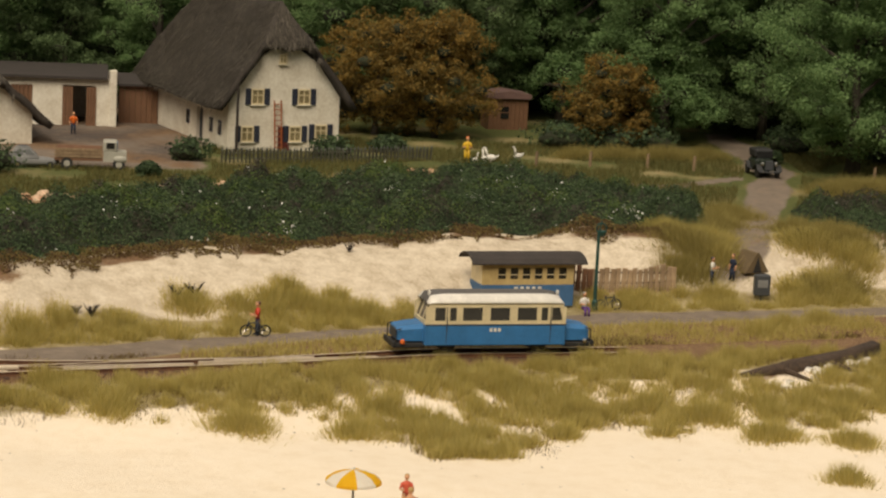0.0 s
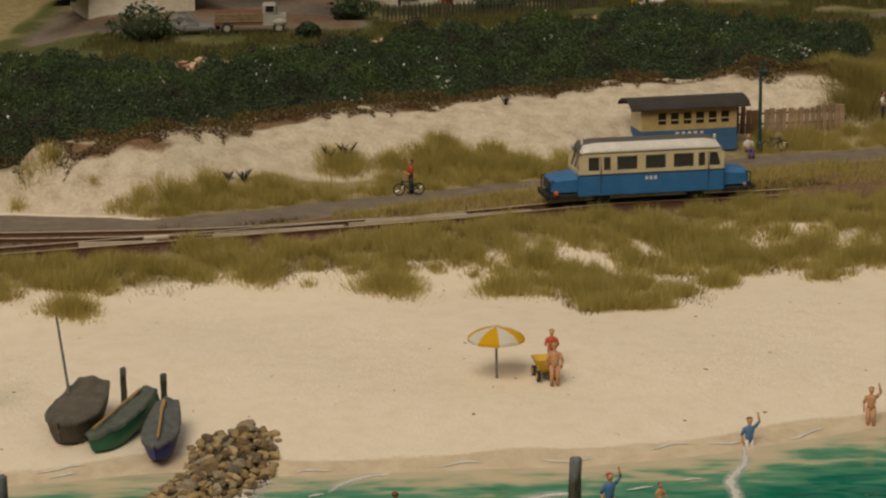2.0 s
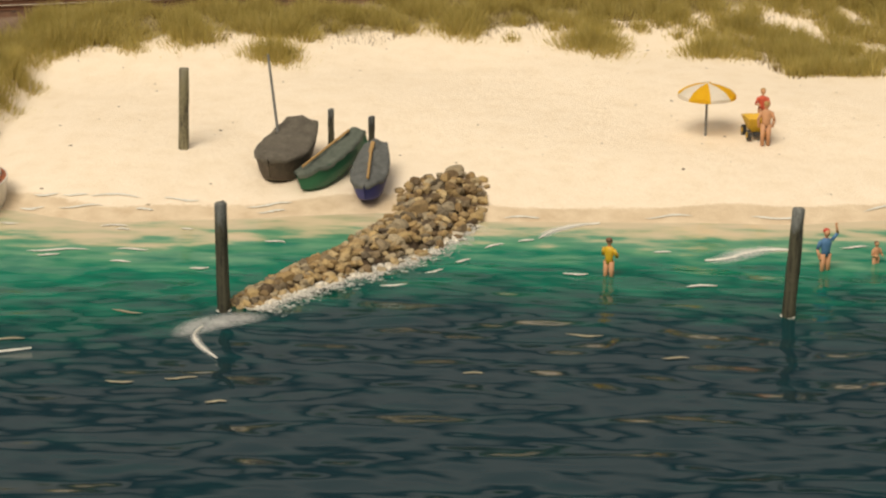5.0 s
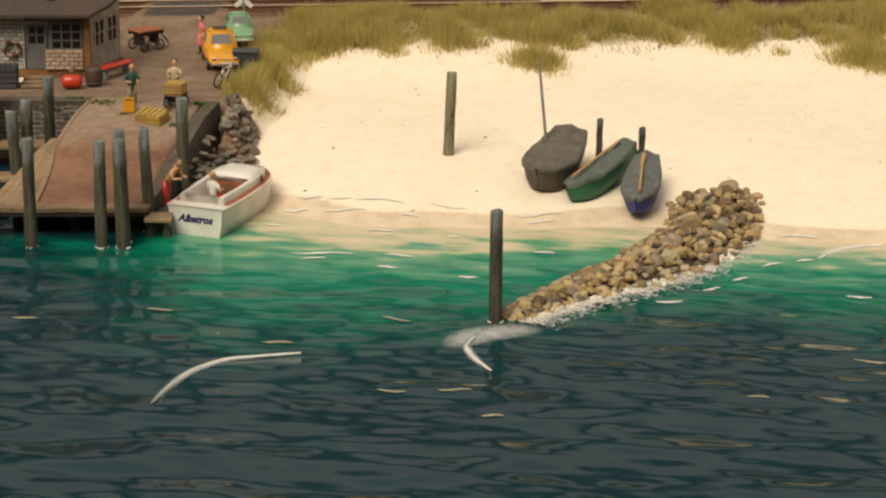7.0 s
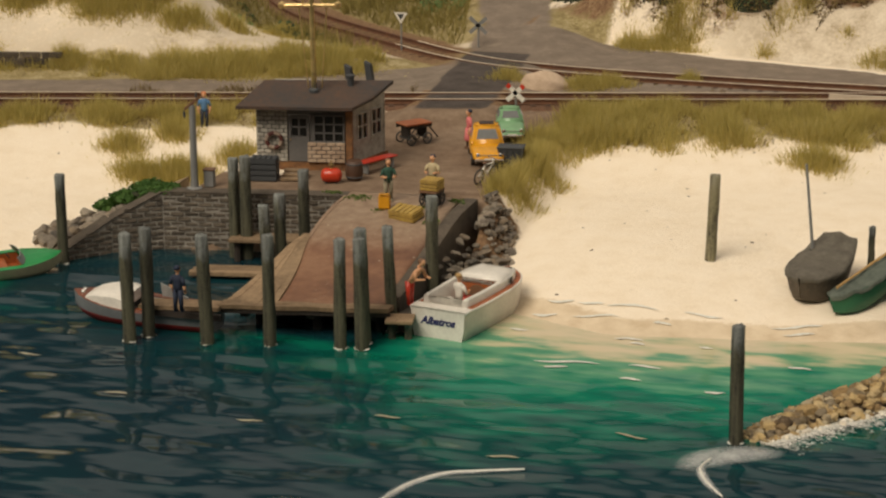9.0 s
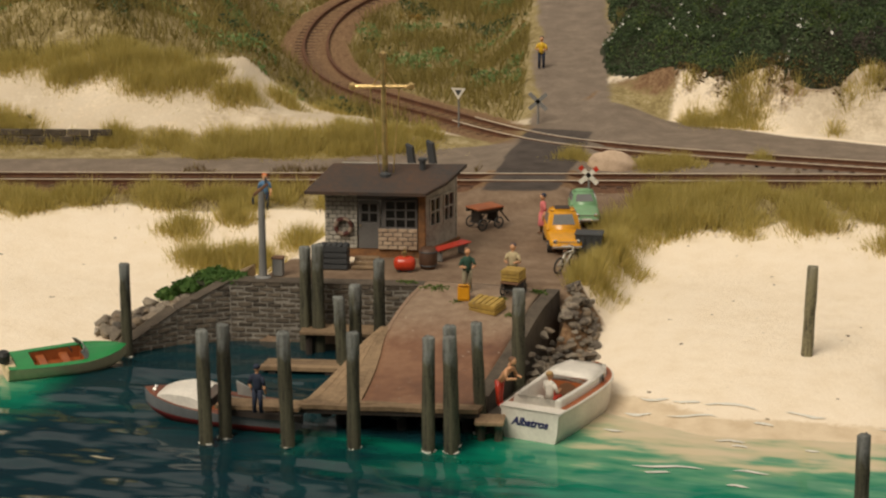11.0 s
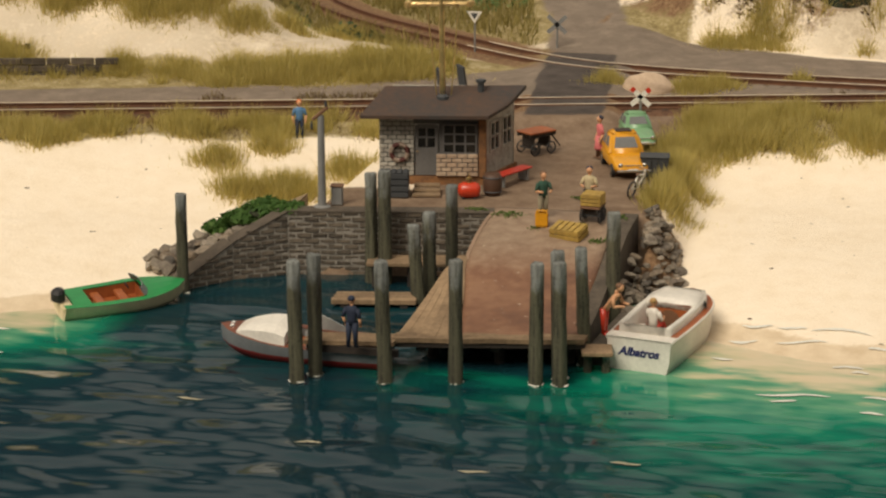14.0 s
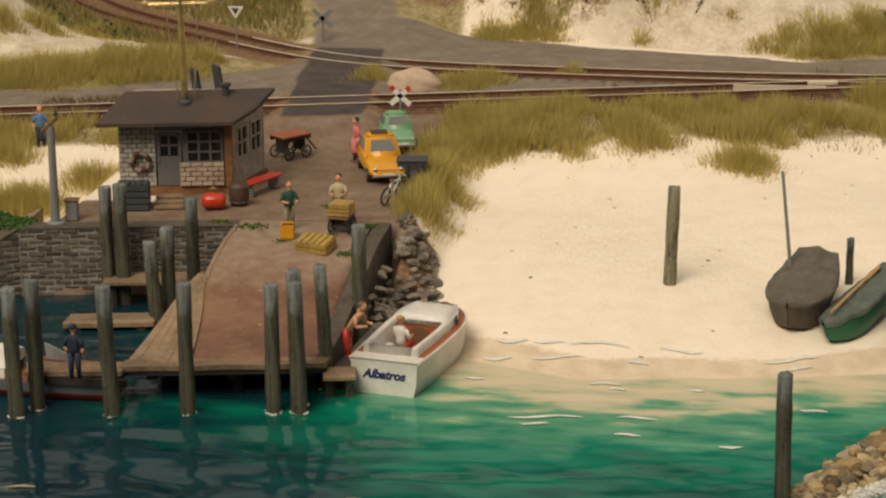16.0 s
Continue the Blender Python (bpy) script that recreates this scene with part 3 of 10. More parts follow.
COPING = worn("worn_coping_stone", (0.125, 0.10, 0.073), (0.05, 0.04, 0.03), scale=2, grain=9, rough=0.95, bstr=0.5)
FOAM = worn("white_foam_paint", (0.80, 0.78, 0.70), (0.58, 0.58, 0.52), scale=4, grain=12, rough=0.5, bstr=0.6)
CHROME = worn("chromed_metal", (0.75, 0.74, 0.70), (0.5, 0.48, 0.45), rough=0.2, metal=1.0, bstr=0.0)
BLACK = worn("black_paint", (0.03, 0.03, 0.03), (0.015, 0.015, 0.015), rough=0.6)
GLASS_DARK = worn("dark_window_glass", (0.025, 0.025, 0.022), (0.012, 0.012, 0.012), rough=0.12, bstr=0.0)


# ---- railway ----
def rail_along(name, pts, side, parent, bright=-99):
    """One rail beside a line: a foot, a web and a head, polished east of bright."""
    p = np.asarray(pts)
    d = np.gradient(p[:, :2], axis=0)
    d /= np.linalg.norm(d, axis=1)[:, None]
    nrm = np.stack([-d[:, 1], d[:, 0]], 1)
    bm = bmesh.new()
    prof = [(-0.11, 0), (0.11, 0), (0.04, 0.04), (0.04, 0.12), (0.065, 0.13), (0.065, 0.185), (-0.065, 0.185), (-0.065, 0.13), (-0.04, 0.12), (-0.04, 0.04)]
    rings = [[(q[0] + n[0] * (side + o), q[1] + n[1] * (side + o), q[2] + h) for o, h in prof] for q, n in zip(p, nrm)]
    loft(bm, rings)
    bm.faces.ensure_lookup_table()
    for k in range(len(p) - 1):
        if p[k][0] > bright:
            bm.faces[10 * k + 5].material_index = 1
    return part(name, bm, [RUST, RAILTOP], parent)


def sleeper_mesh():
    bm = bmesh.new()
    box(bm, (0, 0, 0), (0.22, 2.15, 0.12), bev=0.015)
    bm.transform(Matrix.Scale(K, 4))
    me = bpy.data.meshes.new("sleeper")
    bm.to_mesh(me)
    bm.free()
    me.materials.append(SLEEPER)
    return me


def railway(name, label, pts, skip=None, bright=-99):
    """A line of track: ballast, sleepers, two rails. pts: x, y, height of the sleepers' tops."""
    root = thing(name, label, "railway track", 0, 0, 0, kind="structure")
    p = np.asarray(pts)
    d = np.gradient(p[:, :2], axis=0)
    d /= np.linalg.norm(d, axis=1)[:, None]
    n = np.stack([-d[:, 1], d[:, 0]], 1)
    bm = bmesh.new()
    rnd = random.Random(4)
    rings = []
    for q, m in zip(p, n):
        w = 1.55 + 0.1 * rnd.random()
        rings.append([(q[0] + m[0] * o, q[1] + m[1] * o, q[2] + h) for o, h in ((-w, -0.3), (-1.2, -0.05 + 0.02 * rnd.random()), (0, -0.04), (1.2, -0.05 + 0.02 * rnd.random()), (w, -0.3))])
    loft(bm, rings, closed=False, cap=False)
    bmesh.ops.recalc_face_normals(bm, faces=bm.faces)
    part("ballast", bm, BALLAST, root, smooth=True)
    for s in (-0.6, 0.6):
        rail_along("rail", p, s, root, bright)
    me = SLEEPER_MESH
    run = np.r_[0, np.cumsum(np.linalg.norm(np.diff(p[:, :2], axis=0), axis=1))]
    for r in np.arange(0.3, run[-1], 0.62):
        x, y, z, a, b = (np.interp(r, run, c) for c in (*p.T, d[:, 0], d[:, 1]))
        if skip and skip(x, y):
            continue
        ob = new("sleeper", me)
        ob.parent = root
        ob.matrix_world = at(x, y, z - 0.06, math.degrees(math.atan2(b, a)) + rnd.uniform(-1, 1))
    return root


SLEEPER_MESH = sleeper_mesh()
main_x = np.arange(-70, 29.5, 0.8)
MAIN = np.stack([main_x, rail_y(main_x), np.full(len(main_x), 2.44)], 1)
railway("railway_main_line", "straight standard-gauge track with rusty rails and bright rail heads", MAIN)
BR = BRANCH_PTS[BRANCH_PTS[:, 0] < 5.0]
BR = np.column_stack([BR, branch_level(BR[:, 1]) - 0.02])
railway("railway_branch_line", "rusty track curving up into the dunes", BR[::2], skip=lambda x, y: x > -1, bright=-22)


BLADES = [(-2.6, 0.7, 0.3, -0.5), (3.0, 8.6, -0.2, -0.38), (8.8, 16.9, 0.0, -0.14), (9.5, 14.0, 0.36, 0.28)]


def switch_rails():
    """Closure rails where the branch leaves the main line."""
    root = thing("railway_points", "long pale point blades where two tracks join", "railway points", 0, 0, 0, kind="structure")
    for a, b, side in (((5.0, 34.95), (12.8, 36.9), 0.62), ((3.0, 34.45), (8.6, 35.65), -0.1)):
        pts = [(a[0] + (b[0] - a[0]) * t, a[1] + (b[1] - a[1]) * t, 2.44) for t in np.linspace(0, 1, 9)]
        rail_along("blade", pts, side, root)
    for x0, x1, d0, d1 in BLADES:
        pts = [(x, track_y(x) + d0 + (d1 - d0) * t, 2.46) for t, x in ((t, x0 + (x1 - x0) * t) for t in np.linspace(0, 1, 7))]
        bm = bmesh.new()
        loft(bm, [[(x, y - 0.07, z), (x, y + 0.07, z), (x, y + 0.06, z + 0.19), (x, y - 0.06, z + 0.19)] for x, y, z in pts])
        part("blade", bm, RAILTOP, root, "bright pale blade")
    bm = bmesh.new()
    box(bm, (0.55, 33.95, 2.55), (1.1, 0.34, 0.16), rot=(0, 0, 14), bev=0.03)
    part("frog", bm, RAILTOP, root, "pale crossing nose")


switch_rails()


# ---- quay wall ----
def block_mesh(name, l, h, mat, seed):
    rnd = random.Random(seed)
    bm = bmesh.new()
    box(bm, (0, 0, 0), (l, 0.16, h), bev=0.03)
    for v in bm.verts:
        v.co += Vector((rnd.uniform(-0.012, 0.012), rnd.uniform(-0.02, 0.02), rnd.uniform(-0.012, 0.012)))
    bm.transform(Matrix.Scale(K, 4))
    me = bpy.data.meshes.new(name)
    bm.to_mesh(me)
    bm.free()
    me.materials.append(mat)
    return me


def quay():
    root = thing("wall_quay", "dark block-built quay wall with pale mortar joints", "quay wall", 0, 0, 0, kind="structure")
    corners = [(-25.2, 10.4, 0.22), (-23.95, 11.8, 1.18), (-22.45, 12.78, 2.03), (-16.15, 14.04, 2.03)]
    meshes = [block_mesh("block", 0.6, 0.142, BLOCK, i) for i in range(6)]
    rnd = random.Random(7)
    for (x0, y0, z0), (x1, y1, z1) in zip(corners, corners[1:]):
        L = math.hypot(x1 - x0, y1 - y0)
        yaw = math.degrees(math.atan2(y1 - y0, x1 - x0))
        bm = bmesh.new()
        prism(bm, [(0, -1.2), (L, -1.2), (L, z1), (0, z0)], "y", 0, 0.6)
        o = part("core", bm, MORTAR, root)
        o.matrix_world = at(x0, y0, 0, yaw)
        bm = bmesh.new()
        prism(bm, [(-0.01, z0 + 0.004), (L + 0.01, z1 + 0.004), (L + 0.01, z1 + 0.045), (-0.01, z0 + 0.045)], "y", -0.03, 0.62)
        o = part("coping", bm, COPING, root, "worn grey-brown coping")
        o.matrix_world = at(x0, y0, 0, yaw)
        for row in range(14):
            zc = -0.3 + 0.175 * row
            n = max(1, round(L / 0.5))
            for j in range(-1, n):
                a0, a1 = max((j + 0.5 * (row % 2)) * L / n, 0), min((j + 1 + 0.5 * (row % 2)) * L / n, L)
                if a1 - a0 < 0.15:
                    continue
                u = (a0 + a1) / 2
                if zc + 0.02 < z0 + (z1 - z0) * u / L:
                    ob = new("block", rnd.choice(meshes))
                    ob.parent = root
                    ob.matrix_world = at(x0, y0, 0, yaw) @ at(u, 0.055 + rnd.uniform(-0.012, 0.012), zc) @ Matrix.Diagonal(((a1 - a0 - 0.04) / 0.6, 1, 1, 1))
    return root


quay()

# ---- pier ----
RAMP_Y = [3.2, 5.5, 7.0, 8.0, 9.0, 10.0, 11.0, 12.0, 13.0, 14.0, 15.0]
RAMP_Z = [0.90, 0.90, 0.94, 1.02, 1.16, 1.34, 1.55, 1.78, 1.96, 2.07, 2.075]
RAMP_L = [-15.2, -15.3, -15.55, -15.72, -15.92, -16.15, -16.3, -16.3, -16.28, -16.22, -16.2]
RAMP_R = [-11.85, -11.95, -12.1, -12.2, -12.25, -12.26, -12.27, -12.28, -12.28, -12.3, -12.3]
EDGE_L = [-16.86, -16.86, -16.86, -16.84, -16.8, -16.74, -16.5, -16.3, -16.28, -16.22, -16.2]


def deck_material():
    """Trodden tarred decking: rusty brown where it slopes down, sandy grey near the quay."""
    m, nt, links, bsdf = mat_new("trodden_pier_deck")
    vec = coords(nt, links, 1.0)
    a, b, c = noise_tex(nt, links, vec, 0.55, 4), noise_tex(nt, links, vec, 3.0, 5), noise_tex(nt, links, vec, 14, 3)
    w = nt.new("ShaderNodeAttribute")
    w.attribute_name = "sanded"
    f = mathn(nt, links, "ADD", w.outputs["Fac"], mathn(nt, links, "MULTIPLY", mathn(nt, links, "SUBTRACT", mathn(nt, links, "ADD", mathn(nt, links, "MULTIPLY", a, 0.7), mathn(nt, links, "MULTIPLY", b, 0.3)), 0.5), 0.8))
    rust = ramp(nt, links, mathn(nt, links, "ADD", mathn(nt, links, "MULTIPLY", b, 0.35), mathn(nt, links, "MULTIPLY", a, 0.65)), [(0.36, (0.125, 0.058, 0.033)), (0.5, (0.185, 0.088, 0.047)), (0.64, (0.25, 0.135, 0.075))])
    sandy = ramp(nt, links, b, [(0.3, (0.21, 0.14, 0.09)), (0.55, (0.275, 0.195, 0.13)), (0.75, (0.33, 0.245, 0.17))])
    col = mix(nt, links, ramp(nt, links, f, [(0.25, (0, 0, 0)), (0.8, (1, 1, 1))]), rust, sandy)
    specks = ramp(nt, links, noise_tex(nt, links, vec, 6.5, 1, 0.3), [(0.76, (0, 0, 0)), (0.79, (1, 1, 1))])
    links.new(mix(nt, links, specks, col, (0.42, 0.34, 0.25)), bsdf.inputs["Base Color"])
    bsdf.inputs["Roughness"].default_value = 0.62
    bump(nt, links, bsdf, mathn(nt, links, "ADD", mathn(nt, links, "MULTIPLY", b, 0.6), mathn(nt, links, "MULTIPLY", c, 0.4)), 0.35, 0.1)
    return m


def pier():
    root = thing("pier", "brown wooden pier sloping down from the quay", "pier", 0, 0, 0)

    def front(x):
        return 4.55 + 0.205 * (x + 16.86)

    def high(y):
        return float(np.interp(y, RAMP_Y, RAMP_Z))
    # the tarred deck, one arched sheet
    n, rings, worn_in = 46, [], []
    for t in np.linspace(0, 1, n):
        y = 5.0 + 9.75 * t
        xl, xr = np.interp(y, RAMP_Y, RAMP_L), np.interp(y, RAMP_Y, RAMP_R)
        row = []
        for u in np.linspace(0, 1, 15):
            x = xl + (xr - xl) * u
            yy = y + (0.205 * (x + 16.86) + 0.02) * (1 - smooth(y, 5, 11))
            z = np.interp(yy, RAMP_Y, RAMP_Z) + 0.035 * math.sin(math.pi * u) + 0.006 * float(wob(x, yy, 0.9, 2.0))
            row.append((x, yy, z))
            worn_in.append(float(smooth(yy, 8.2, 13.6)))
        rings.append(row)
    v = np.array(rings)
    top = v.reshape(-1, 3)
    i = np.arange(n - 1)[:, None] * 15 + np.arange(14)[None]
    f = np.stack([i, i + 1, i + 16, i + 15], -1).reshape(-1, 4)
    low = top - (0, 0, 0.14)
    rim = [k * 15 for k in range(n)] + [(n - 1) * 15 + k for k in range(1, 15)] + [k * 15 + 14 for k in range(n - 2, -1, -1)] + list(range(13, 0, -1))
    skirt = [[a, b, b + len(top), a + len(top)] for a, b in zip(rim, rim[1:] + rim[:1])]
    deck = raw("deck", np.vstack([top, low]), f.tolist() + (f[:, ::-1] + len(top)).tolist() + skirt, deck_material(), root, smooth=True)
    w = deck.data.attributes.new("sanded", "FLOAT", "POINT")
    w.data.foreach_set("value", np.array(worn_in * 2, np.float32))
    # pale boards running down the berth side
    ys = np.linspace(4.9, 10.9, 25)
    for k in range(6):
        bm = bmesh.new()
        rows = []
        for y in ys:
            o, q = np.interp(y, RAMP_Y, EDGE_L), np.interp(y, RAMP_Y, RAMP_L) + 0.02
            a, b = o + (q - o) * k / 6, o + (q - o) * (k + 0.965) / 6
            if q - o < 0.06:
                break
            z = high(y) + 0.012 + 0.01 * math.sin(5 * k + y)
            rows.append([(a, y, z - 0.13), (b, y, z - 0.13), (b, y, z + 0.02), (a, y, z + 0.02)])
        loft(bm, rows)
        part("edge_board", bm, PLANK_PALE, root)
    # two long boards along the front, and the fascia below them
    for k in range(2):
        bm = bmesh.new()
        rows = []
        for x in np.linspace(-16.9, -11.75, 9):
            y, z = front(x) + 0.01 + 0.27 * k, 0.905 + 0.012 * math.sin(3 * x + 2 * k)
            rows.append([(x, y, z - 0.1), (x, y + 0.255, z - 0.1), (x, y + 0.255, z + 0.03), (x, y, z + 0.03)])
        loft(bm, rows)
        part("front_board", bm, PLANK_PALE, root)
    bm = bmesh.new()
    loft(bm, [[(x, front(x) + 0.06, 0.66), (x, front(x) + 0.2, 0.66), (x, front(x) + 0.2, 0.8), (x, front(x) + 0.06, 0.8)] for x in (-16.85, -14.3, -11.75)])
    part("beam", bm, DARKWOOD, root, "dark front beam")
    # pale worn kerb where the deck meets the berth
    bm = bmesh.new()
    loft(bm, [[(x - 0.05, y, z - 0.16), (x + 0.08, y, z - 0.16), (x + 0.07, y, z + 0.02), (x - 0.04, y, z + 0.02)] for x, y, z in ((np.interp(y, RAMP_Y, RAMP_L), y, high(y)) for y in np.linspace(10.7, 14.05, 12))])
    part("kerb", bm, PLANK_GREY, root, "sandy worn kerb")
    for x in (-16.2, -14.2, -12.3):
        bm = bmesh.new()
        yj = [front(x) + 0.22, 6.5, 7.5, 8.5, 9.5, 10.6]
        loft(bm, [[(x + dx, y, high(y) + dz) for dx, dz in ((-0.12, -0.4), (0.12, -0.4), (0.12, -0.17), (-0.12, -0.17))] for y in yj])
        part("joist", bm, DARKWOOD, root)
    for x, y in ((-16.1, 6), (-14.2, 6), (-12.3, 6.4), (-16.1, 9), (-12.3, 9), (-14.2, 9)):
        bm = bmesh.new()
        rod(bm, (x, y, -1.2), (x, y, high(y) - 0.15), 0.16)
        part("pile", bm, DARKWOOD, root)
    # masonry flank towards the beach
    bm = bmesh.new()
    prism(bm, [(6.8, -0.9), (15.0, -0.9), (15.0, 2.06), (13.2, 2.02), (12.0, 1.85), (10.0, 1.42), (8.0, 1.1), (6.8, 0.98)], "x", -12.22, -11.78)
    part("flank", bm, COPING, root, "weathered masonry side wall")
    bm = bmesh.new()
    prism(bm, [(10.5, -0.9), (14.2, -0.9), (14.2, 1.95), (13.2, 1.86), (12.0, 1.6), (10.5, 1.3)], "x", -16.1, -12.0)
    part("abutment", bm, DARKWOOD, root)
    # walkway along the berth
    w = thing("walkway", "narrow pale plank walkway beside the pier", "walkway", 0, 0, 0)
    for i in range(4):
        bm = bmesh.new()
        y = 3.78 + 0.22 * i
        loft(bm, [[(-19.25, y, 0.78), (-19.25, y + 0.2, 0.78), (-19.25, y + 0.2, 0.9), (-19.25, y, 0.9)], [(-16.8, y + 0.42, 0.78), (-16.8, y + 0.62, 0.78), (-16.8, y + 0.62, 0.9), (-16.8, y + 0.42, 0.9)]])
        o = part("plank", bm, PLANK_PALE, w)
        o.location.y = (0.12 - 0.03 * i) * K
    bm = bmesh.new()
    box(bm, (-17.9, 4.1, 0.66), (2.6, 0.12, 0.2))
    part("beam", bm, DARKWOOD, w)
    # landing deck at the wall, and the raft below it
    deck = thing("landing_deck", "weathered plank landing on posts at the quay wall", "landing stage", -18.35, 12.75, 0.8, 11)
    for i in range(4):
        bm = bmesh.new()
        box(bm, (0, -0.42 + 0.26 * i, -0.06), (2.95, 0.235, 0.11), bev=0.015)
        part("plank", bm, PLANK_PALE, deck)
    for x in (-1.2, -0.1, 1.2):
        bm = bmesh.new()
        rod(bm, (x, -0.25, -2.0), (x, -0.25, -0.1), 0.13)
        part("pile", bm, DARKWOOD, deck)
    raft = thing("raft", "low floating plank raft", "raft", -19.0, 10.35, 0.1, 12)
    for i in range(3):
        bm = bmesh.new()
        box(bm, (0, -0.3 + 0.3 * i, 0.1), (2.55 - 0.1 * i, 0.28, 0.16), bev=0.02)
        part("plank", bm, PLANK_PALE, raft)
    for x in (-0.9, 0.9):
        bm = bmesh.new()
        rod(bm, (x, -0.4, -0.05), (x, 0.45, -0.05), 0.12)
        part("float_log", bm, DARKWOOD, raft)
    st = thing("landing_step", "grey plank step hung beside the pier", "step", -11.42, 5.75, 0.42, 12)
    bm = bmesh.new()
    box(bm, (0, 0, 0.2), (0.85, 0.8, 0.12), bev=0.02)
    part("board", bm, PLANK_PALE, st)
    for x in (-0.25, 0.25):
        bm = bmesh.new()
        rod(bm, (x, 0, -1.2), (x, 0, 0.14), 0.12)
        part("pile", bm, PILE, st)
    sl = thing("landing_slab", "grey stone slab walkway below the pier flank", "slab", -11.25, 8.0, 0.5, -6)
    bm = bmesh.new()
    box(bm, (0, 0, -0.3), (0.75, 3.4, 0.7), bev=0.06)
    part("slab", bm, COPING, sl)


pier()


def mooring_post(x, y, top, r=0.2, lean=(0, 0), base=-1.4, foam=True, label="round weathered green-grey mooring post standing in the water", seed=0, wood=None):
    rnd = random.Random(seed)
    root = thing("mooring_post", label, "mooring post", x, y, 0, group="mooring posts")
    bm = bmesh.new()
    zs = np.linspace(base, top, 11)
    rings = []
    knot = [rnd.uniform(-0.035, 0.02) for a in range(14)]
    for z in zs:
        f = (z - 0) / max(top, 0.1)
        taper = r * (1.04 - 0.1 * (z - base) / (top - base))
        rings.append([(lean[0] * f + (taper + k + rnd.uniform(-0.014, 0.014)) * math.cos(a), lean[1] * f + (taper + k + rnd.uniform(-0.014, 0.014)) * math.sin(a), z) for k, a in zip(knot, np.linspace(0, 2 * math.pi, 14, endpoint=False))])
    rings.append([(lean[0] + (q[0] - lean[0]) * 0.84, lean[1] + (q[1] - lean[1]) * 0.84, top + rnd.uniform(0.02, 0.07)) for q in rings[-1]])
    loft(bm, rings)
    part("shaft", bm, wood or PILE, root, smooth=True)
    if foam:
        bm = bmesh.new()
        torus(bm, (0, 0, 0.02), r + 0.01, 0.022, 12, 4)
        for v in bm.verts:
            v.co.x += rnd.uniform(-0.05, 0.03)
            v.co.y += rnd.uniform(-0.04, 0.04)
        gone = {f for f in bm.faces if math.sin(3 * math.atan2(f.calc_center_median().y, f.calc_center_median().x) + seed) > 0.1}
        bmesh.ops.delete(bm, geom=list(gone), context="FACES")
        part("foam_ring", bm, FOAM, root, "white foam collar")
    return root


for i, (x, y, top, lx) in enumerate([(-19.2, 3.1, 3.35, -0.05), (-18.85, 3.7, 3.4, 0.0), (-16.84, 3.55, 3.37, -0.1), (-14.96, 3.95, 3.42, 0.0), (-12.83, 4.35, 3.36, 0.02), (-12.3, 4.98, 3.55, -0.1), (-12.2, 4.45, 3.4, -0.06), (-11.85, 6.3, 3.3, -0.15)]):
    mooring_post(x, y, top, lean=(lx, 0), seed=i)
for i, (x, y, top, lx, b) in enumerate([(-11.66, 9.6, 3.48, 0.0, 0.2), (-19.72, 12.62, 3.44, 0.0, 0.0), (-19.28, 12.62, 3.55, 0.0, 0.0), (-17.15, 12.5, 3.23, 0.0, 0.0), (-17.75, 10.75, 2.4, -0.15, -1.4), (-17.55, 11.35, 2.65, 0.0, -1.4)]):
    mooring_post(x, y, top, lean=(lx, 0), base=b - 0.6, foam=b < -1, seed=20 + i, label="round weathered grey-brown post at the landing stage")
mooring_post(-25.0, 10.2, 3.07, seed=31)
mooring_post(0.03, -0.1, 3.22, r=0.2, lean=(-0.05, 0.1), seed=32, label="dark weathered square-cut post at the tip of the stone groyne")
mooring_post(16.4, 0.75, 3.25, lean=(0.12, 0), seed=33)
mooring_post(-3.55, 13.8, 3.72, r=0.19, lean=(0.1, 0.15), base=0.2, foam=False, seed=34, label="tall weathered post standing in the beach sand", wood=pile_wood("dry_beach_post_wood", (0.20, 0.18, 0.105), (0.26, 0.24, 0.17), (0.03, 0.026, 0.018)))
mooring_post(1.52, 14.95, 2.12, r=0.11, base=0.4, foam=False, seed=35, label="short wooden stake behind the beached boats")
mooring_post(3.0, 14.3, 2.05, r=0.11, base=0.4, foam=False, seed=36, label="short wooden stake behind the beached boats")

# ---- paints ----
def paint(name, col, rough=0.45, amount=0.3, metal=0.0):
    return worn(name, col, tuple(c * 0.72 for c in col), scale=1.6, grain=11, rough=rough, bstr=0.06, amount=amount, metal=metal)


WHITE = paint("white_gloss", (0.90, 0.86, 0.77), 0.35, amount=0.1)
CREAM = paint("cream_paint", (0.80, 0.68, 0.42))
BLUE = paint("railbus_blue", (0.045, 0.20, 0.46), 0.4)
YELLOW = paint("yellow_paint", (0.78, 0.36, 0.015), 0.25)
LEMON = paint("lemon_paint", (0.82, 0.52, 0.03))
RED = paint("red_paint", (0.60, 0.045, 0.02), 0.35)
ORANGE = paint("orange_paint", (0.80, 0.17, 0.02), 0.4)
GREEN = paint("green_gloss", (0.02, 0.28, 0.075), 0.3)
MINT = paint("mint_green", (0.22, 0.42, 0.22), 0.3)
PINK = paint("pink_cloth", (0.75, 0.20, 0.20), 0.7)
SKIN = paint("figure_flesh_paint", (0.72, 0.38, 0.20), 0.7)
NAVY = paint("navy_cloth", (0.02, 0.03, 0.06), 0.8)
SKYB = paint("blue_cloth", (0.10, 0.24, 0.45), 0.7)
BROWN = paint("brown_paint", (0.20, 0.10, 0.05), 0.6)
GREY = paint("grey_paint", (0.25, 0.25, 0.24), 0.6)
DKGREY = paint("dark_grey_paint", (0.06, 0.065, 0.07), 0.6)
